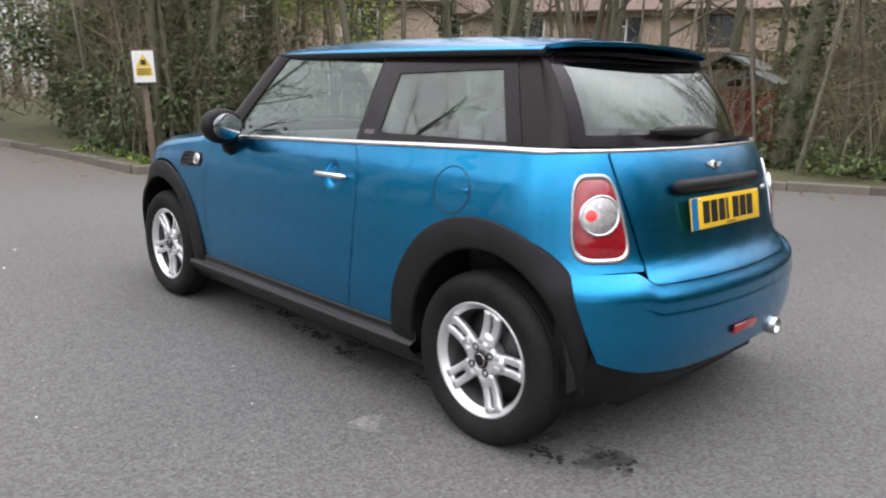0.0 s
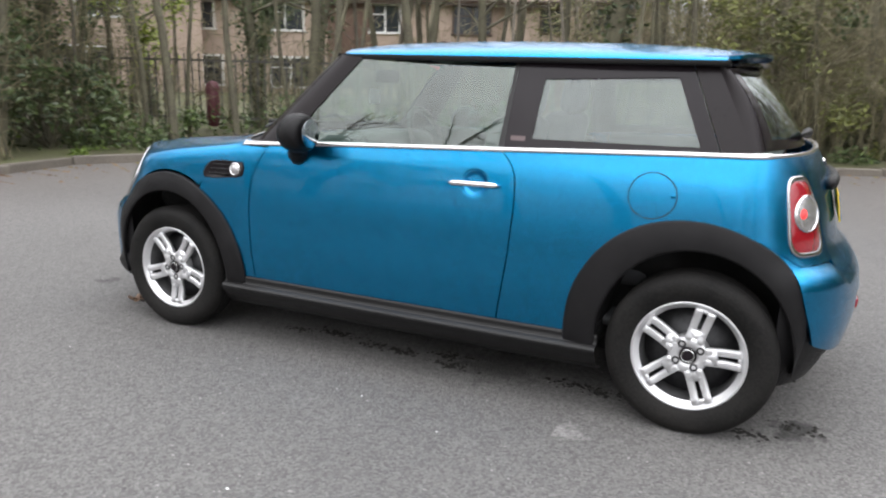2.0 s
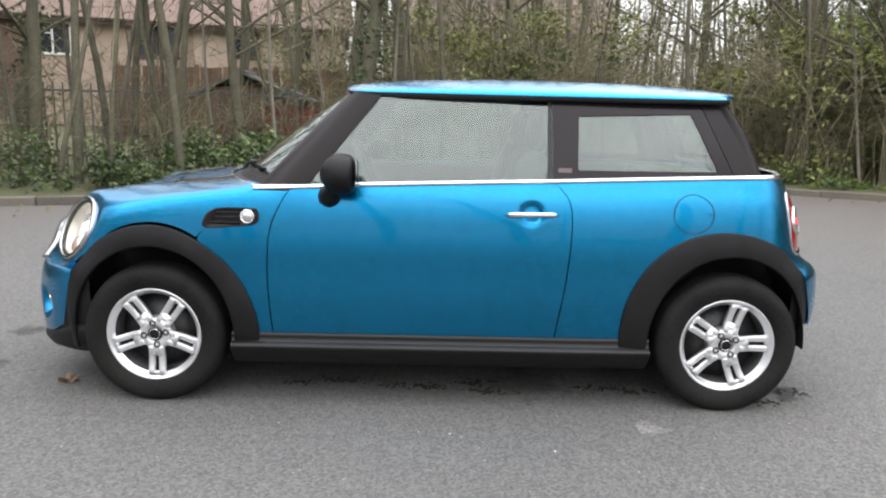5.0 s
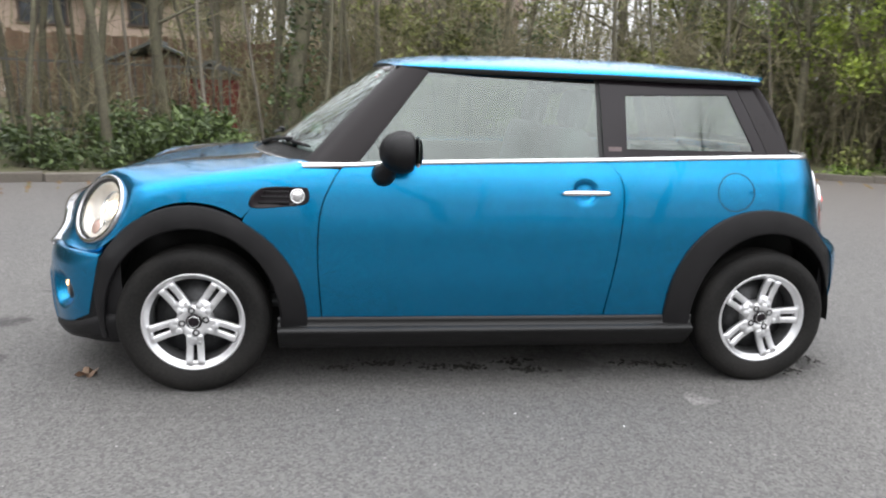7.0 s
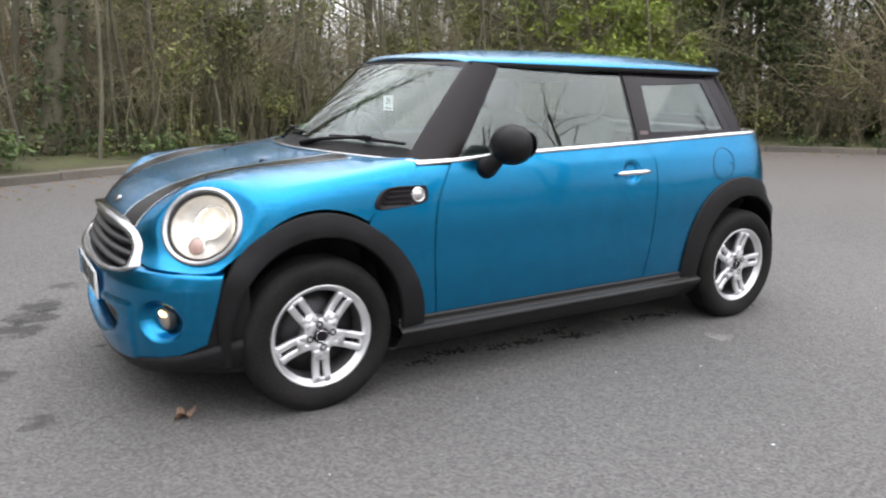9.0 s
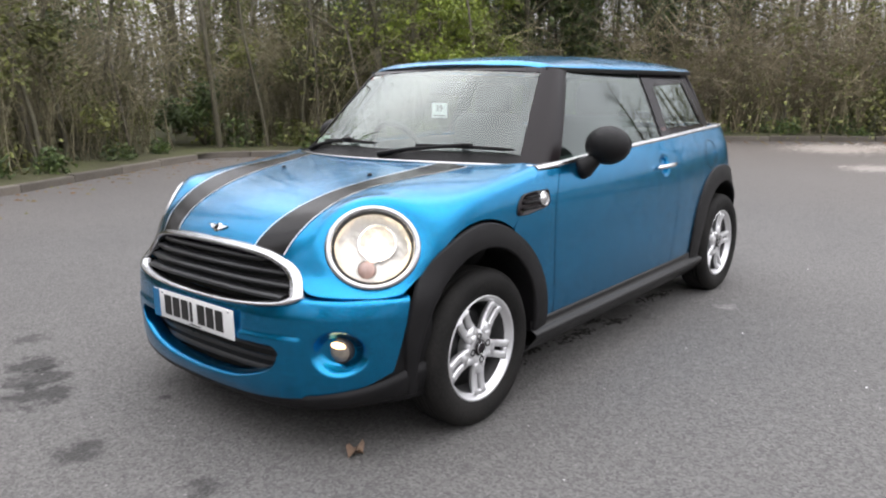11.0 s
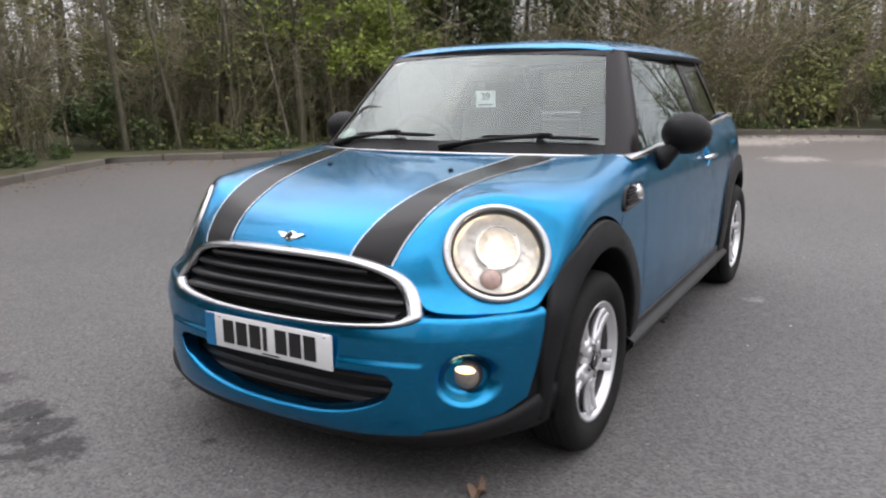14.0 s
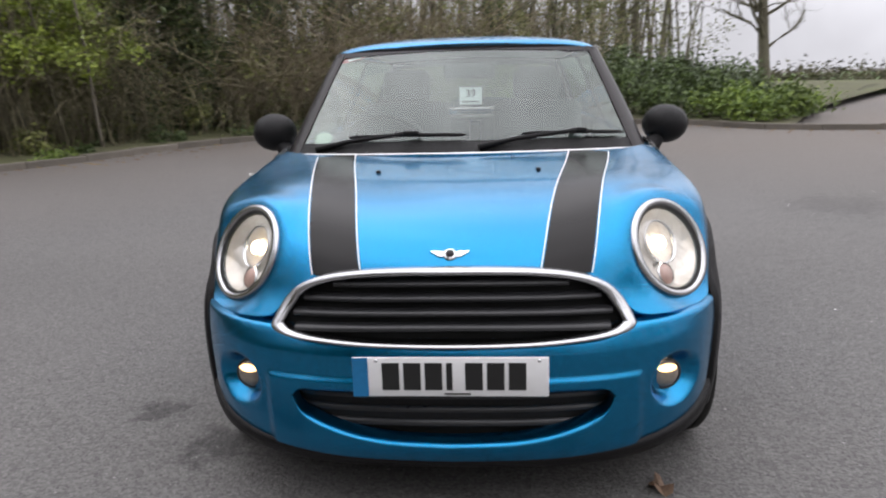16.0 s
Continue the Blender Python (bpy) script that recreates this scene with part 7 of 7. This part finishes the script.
house(-2.5, -31, -4, 10, 8, 4.6, 7.2, ((-2.5, 3.4, 1.4, 1.0, WHITE_PAINT), (2.5, 3.4, 1.4, 1.0, WHITE_PAINT)), "buff brick house far behind the fence")


def shed(x, y, rz, w, dp, h, label, boards=RED_SHED):
    s = tagged(empty("shed", pose(x, y, 0.25, 0, 0, rz)), label, "shed", "sheds by the fence")
    me = mesh_of("plank", box((0.14, 0.03, h), (0, 0, h / 2)), boards, False)
    for k in range(int(w / 0.15)):
        o = new("plank", me)
        o.parent = s
        o.matrix_basis = pose(-w / 2 + 0.08 + k * 0.15, 0, 0)
    part("shed_body", box((w, dp, h), (0, -dp / 2 - 0.02, h / 2)), boards, s, "", False)
    for sg in (1, -1):
        part("shed_roof", placed(box((w / 2 * 1.25, dp + 0.3, 0.05), (sg * w / 4 * 1.1, -dp / 2, 0)), Matrix.Translation((0, 0, h + 0.30)) @ pose(0, 0, 0, 0, sg * 24, 0)), CAR_GREY, s, "grey felt roof", False)
    return s


shed(2.9, -10.2, 5, 0.9, 0.8, 1.05, "small dull red garden shed with grey roof before the fence")
shed(4.3, -12.2, 5, 2.3, 1.6, 1.45, "brown timber shed with a grey-green gabled roof", FENCE_WOOD)

# distant hedge and field beyond the entrance road
HEDGE = leafy("far_hedge", (0.05, 0.045, 0.03), (0.075, 0.07, 0.04), (0.10, 0.10, 0.05), 0.9)
lv = Leaves(77)
for _ in range(14000):
    a = math.radians(lv.rng.uniform(100, 215))
    r = lv.rng.uniform(52, 60)
    lv.add((r * math.cos(a), r * math.sin(a), 0.3 + abs(lv.rng.gauss(0, 0.5)) * (1 + 0.6 * noise.noise((a * 9, 0, 0)))), lv.rng.uniform(0.10, 0.25))
tagged(new("far_hedge", lv.mesh("far_hedge", HEDGE)), "far bare hedge across the fields", "hedge", kind="stuff")
GRASS = surface("field_grass", (0.07, 0.12, 0.025), 0.9, 0, 0.6, 0.3, 0.5, 12)
v, f = grid_mesh(np.array([[(r * math.cos(math.radians(a)), r * math.sin(math.radians(a)), 0.36 + 0.002 * (r - 26)) for a in np.linspace(135, 175, 20)] for r in np.linspace(27, 140, 14)]))
tagged(link_mesh("field", v, f, GRASS), "green grass field beyond the road", "field", kind="structure")
# far woods that close the view
FAR = leafy("far_woods", (0.10, 0.088, 0.07), (0.145, 0.13, 0.095), (0.19, 0.18, 0.125), 0.95)
tw = Twigs()
rng = random.Random(91)
for _ in range(950):
    a, r = math.radians(rng.uniform(164, 368)), rng.uniform(19, 42)
    x, y = r * math.cos(a), r * math.sin(a)
    if math.radians(284) < a < math.radians(335) and rng.random() < 0.93:
        continue
    h = rng.uniform(4, 9)
    p = Vector((x, y, 0.2))
    q = p + Vector((rng.gauss(0, 0.5), rng.gauss(0, 0.5), h))
    rr = rng.uniform(0.03, 0.10)
    tw.add([p, p.lerp(q, 0.5) + Vector((rng.gauss(0, 0.15), rng.gauss(0, 0.15), 0)), q], rr, rr * 0.25)
    for _ in range(5):
        b = p.lerp(q, rng.uniform(0.15, 0.95))
        s = Vector((rng.gauss(0, 1), rng.gauss(0, 1), abs(rng.gauss(0.6, 0.5)))).normalized() * rng.uniform(0.6, 1.8)
        tw.add([b, b + s * 0.55 + Vector((0, 0, 0.06)), b + s], rr * 0.35, rr * 0.1)
tagged(new("far_woods", tw.mesh("far_woods", FAR)), "far bare woodland", "woodland", kind="stuff")

haze = Twigs()
rng = random.Random(92)
for _ in range(34000):
    a, r = math.radians(rng.uniform(168, 366)), rng.uniform(11.5, 30)
    if math.radians(286) < a < math.radians(334) and rng.random() < 0.85:
        continue
    p = Vector((r * math.cos(a), r * math.sin(a), 0.4 + abs(rng.gauss(0, 2.2))))
    if a < math.radians(200) and r < 15:
        continue
    s = Vector((rng.gauss(0, 1), rng.gauss(0, 1), rng.gauss(0.7, 0.8))).normalized() * rng.uniform(0.4, 1.3)
    haze.add([p, p + s * 0.5 + Vector((rng.gauss(0, 0.06), rng.gauss(0, 0.06), 0.03)), p + s], rng.uniform(0.006, 0.018), 0.003)
tagged(new("fine_twigs", haze.mesh("fine_twigs", TWIG)), "haze of fine bare twigs in the wood", "twigs", kind="stuff")
for x, y, kind, s in ((-11.8, -9.4, 4, 1.1), (-13.2, -10.2, 4, 1.3), (-10.8, -10.6, 4, 1.0), (-14.5, -7.6, 6, 1.2), (-15.5, -6.2, 3, 1.2), (-16.5, -4.4, 1, 1.1), (-6.5, -13.5, 4, 1.1), (10.5, -7.0, 4, 1.2), (11.5, -4.5, 6, 1.0), (-7.5, -9.3, 6, 0.6)):
    plant(kind, x, y, None, s)
rng = random.Random(93)
for k in range(40):
    a = math.radians(rng.uniform(182, 284) if k < 30 else rng.uniform(334, 352))
    r = rng.uniform(15, 27)
    plant(rng.choice((0, 1, 2, 5, 1)), r * math.cos(a), r * math.sin(a), None, rng.uniform(0.9, 1.25))


# ---- leaf haze and leafy masses of the wood ----
def foliage(name, spots, n, size, material, label, seed):
    """Leaves gathered in uneven masses: spots are (x, y, height of the middle, radius)."""
    lv = Leaves(seed)
    r = lv.rng
    puffs = []
    for x, y, z, q in spots:
        for _ in range(7):
            puffs.append((Vector((x + r.gauss(0, 0.55) * q, y + r.gauss(0, 0.55) * q, z + r.gauss(0, 0.45) * q)), q * r.uniform(0.25, 0.6)))
    for _ in range(n):
        c, q = r.choice(puffs)
        v = Vector((r.gauss(0, 1), r.gauss(0, 1), r.gauss(0, 0.9))).normalized() * q * r.uniform(0.2, 1.0)
        p = c + v
        lv.add((p.x, p.y, max(0.2, p.z)), size * r.uniform(0.6, 1.4))
    return tagged(new(name, lv.mesh(name, material)), label, "foliage", kind="stuff")


LIME = leafy("lime_spring_leaves", (0.12, 0.16, 0.024), (0.22, 0.285, 0.04), (0.35, 0.42, 0.066), 0.5)
foliage("spring_foliage", [(-11.0, -9.4, 1.8, 1.0), (-11.8, -10.0, 2.9, 1.2), (-10.2, -9.9, 2.4, 1.1), (-10.8, -10.8, 3.4, 1.3), (-12.4, -9.4, 3.4, 1.0), (-9.2, -10.4, 1.9, 1.1), (-9.4, -7.6, 1.9, 0.9), (-8.6, -7.6, 2.6, 0.9), (-9.9, -8.0, 2.9, 0.9), (-7.8, -8.2, 2.0, 0.8)], 7500, 0.045, LIME, "lime green spring foliage of young trees", 101)
foliage("spring_foliage", [(-8.9, -7.1, 1.9, 0.7), (-8.3, -7.0, 2.5, 0.7), (-9.6, -7.2, 2.5, 0.8), (-9.2, -6.9, 3.1, 0.7), (-7.6, -7.4, 1.8, 0.8), (-7.0, -7.7, 2.6, 0.8), (-8.0, -7.2, 3.2, 0.7), (-8.8, -6.4, 2.0, 0.7), (-8.2, -6.6, 2.7, 0.7), (-7.4, -6.9, 2.2, 0.7)], 8200, 0.04, LIME, "lime green leaves of young trees by the kerb", 109)
foliage("evergreen_foliage", [(-10.4, -7.6, 1.9, 1.0), (-11.2, -6.6, 2.6, 1.1), (-10.8, -7.2, 3.6, 1.1), (-12.2, -5.8, 1.6, 0.9)], 7000, 0.05, IVY, "dark evergreen holly foliage", 102)
foliage("olive_foliage", [(-13.6, -4.2, 2.2, 1.4), (-14.6, -2.4, 2.8, 1.5), (-15.4, -0.4, 2.4, 1.5), (-16.6, 1.4, 2.8, 1.6), (-14.0, -3.2, 3.8, 1.3), (-16.0, 0.6, 4.0, 1.4)], 6000, 0.04, OLIVE, "olive foliage over the thicket", 103)
foliage("evergreen_foliage", [(9.0, -3.0, 1.6, 1.2), (10.5, -1.6, 2.2, 1.4), (12.0, -0.2, 2.0, 1.4), (12.5, 1.0, 1.6, 1.4), (10.2, -4.2, 2.6, 1.3), (13.5, -2.5, 3.0, 1.6)], 4500, 0.05, IVY, "dark evergreen foliage beside the sign", 104)
# unseen dark leaf mass, added only to darken what the car's side reflects
foliage("evergreen_foliage", [(19.0 * math.cos(math.radians(a)), 19.0 * math.sin(math.radians(a)), 2.2 + 1.6 * (k % 3), 2.2) for k, a in enumerate(range(8, 66, 4))], 9000, 0.13, IVY, "unseen leaf mass added beyond the yard to darken the door's reflections", 108)
foliage("spring_foliage", [(9.4, -5.6, 2.2, 1.0), (10.6, -6.6, 2.8, 1.1), (9.0, -6.4, 3.2, 1.0), (12.4, -4.6, 2.2, 1.2)], 4500, 0.04, LIME, "light green spring foliage beside the wood", 105)
foliage("olive_foliage", [(-17.6, 3.0, 2.4, 1.5), (-18.4, 4.4, 2.0, 1.4), (-19.5, 2.0, 3.2, 1.6), (-18.6, 3.4, 3.8, 1.4), (-20.5, 5.4, 2.2, 1.5)], 4200, 0.045, OLIVE, "olive foliage of the far wood", 107)
specks = Leaves(106)
for _ in range(52000):
    a = math.radians(specks.rng.uniform(176, 288))
    r = specks.rng.uniform(11.0, 20)
    specks.add((r * math.cos(a), r * math.sin(a), 0.3 + abs(specks.rng.gauss(0, 1.9))), specks.rng.uniform(0.022, 0.046))
tagged(new("budding_leaves", specks.mesh("budding_leaves", OLIVE)), "haze of small olive buds and leaves in the wood", "leaves", kind="stuff")
plant(6, 15.4, -17.0, None, 0.8)
spread = tree_kind("tree", 18, 7.5, 0.17, "spreading bare tree on the island with long drooping twigs", lean=0.02, low=0.16, depth=4, limbs=40, long=1.25)
KINDS.append(spread)
placed_trees.append(True)
spread.matrix_world = pose(-16.6, 7.2, float(ground_height(-16.6, 7.2)) + 0.1, 0, 0, 40)
for x, y, k, s_ in ((-22, 4.9, 1, 1.0), (-26, 6.2, 5, 1.1)):
    plant(k, x, y, None, s_)
# the bare trees beyond the open side of the yard, mirrored in the car's windows
KINDS.append(tree_kind("tree", 19, 13.5, 0.21, "tall bare tree with open dark limbs beyond the yard", limbs=18, long=1.25, low=0.16, depth=4))
placed_trees.append(False)
for x, y, s_ in ((1.2, 15.8, 1.0), (-6.6, 16.2, 0.95), (12.6, 10.6, 1.05), (9.4, 13.4, 1.0), (-10.4, 13.4, 0.9), (16.4, 6.2, 1.0), (18.6, -1.0, 1.0), (-9.6, 19.0, 1.0), (19.0, 3.4, 1.1), (-2.4, 18.6, 0.95), (5.0, 17.4, 0.9)):
    plant(8, x, y, None, s_ * 1.1, 0.0)

# slim saplings standing close behind the kerb
SAPLINGS = [
    tree_kind("sapling", 25, 6.8, 0.036, "slim grey sapling with a few upright twigs", limbs=8, depth=2, low=0.3, lean=0.07, long=0.8),
    tree_kind("sapling", 26, 7.6, 0.052, "slim mossy tree with a crooked trunk and short twigs", limbs=9, depth=2, low=0.35, lean=0.05, long=0.7),
    tree_kind("sapling", 27, 6.0, 0.030, "thin leaning sapling with pale bark", limbs=7, depth=2, low=0.25, lean=0.14, long=0.8, bark=BARK_PALE),
    tree_kind("sapling", 28, 8.2, 0.066, "straight young tree with greenish bark", limbs=10, depth=3, low=0.4, lean=0.03, long=0.7),
]
first = [True] * 4
rng = random.Random(141)
for k in range(84):
    i = 0.12 + 0.46 * (k + rng.random()) / 84
    x, y = off_kerb(i, rng.choice((0.9, 1.4, 1.9, 2.5, 3.2, 4.2)))
    kind = rng.choice((0, 0, 0, 1, 2, 2, 3))
    m = pose(x, y, float(ground_height(x, y)) + 0.1, rng.uniform(-4, 4), rng.uniform(-4, 4), rng.uniform(0, 360))
    if first[kind]:
        first[kind] = False
        SAPLINGS[kind].matrix_world = m
    else:
        copy_thing(SAPLINGS[kind], m)


def litter_bin(x, y, rz):
    """A round-shouldered, lidded bin shape on a short foot, for an unidentified maroon thing."""
    b = tagged(part("litter_bin", placed(lathe([(0.0, 0.0), (0.085, 0.0), (0.09, 0.10), (0.115, 0.12), (0.12, 0.60), (0.115, 0.62)], 28), pose(0, 0, 0, 90)), MAROON, None), "dull maroon upright thing half hidden in the bushes", "bin")
    part("lid", placed(lathe([(0.123, 0.62), (0.125, 0.66), (0.10, 0.74), (0.05, 0.78), (0.0, 0.79)], 28), pose(0, 0, 0, 90)), MAROON, b, "domed maroon lid")
    b.matrix_world = pose(x, y, float(ground_height(x, y)) + 0.16, 0, 0, rz)
    return b


MAROON = surface("dull_maroon_paint", (0.13, 0.035, 0.05), 0.55, 0, 6, 0.2)
litter_bin(7.9, -6.8, 0)
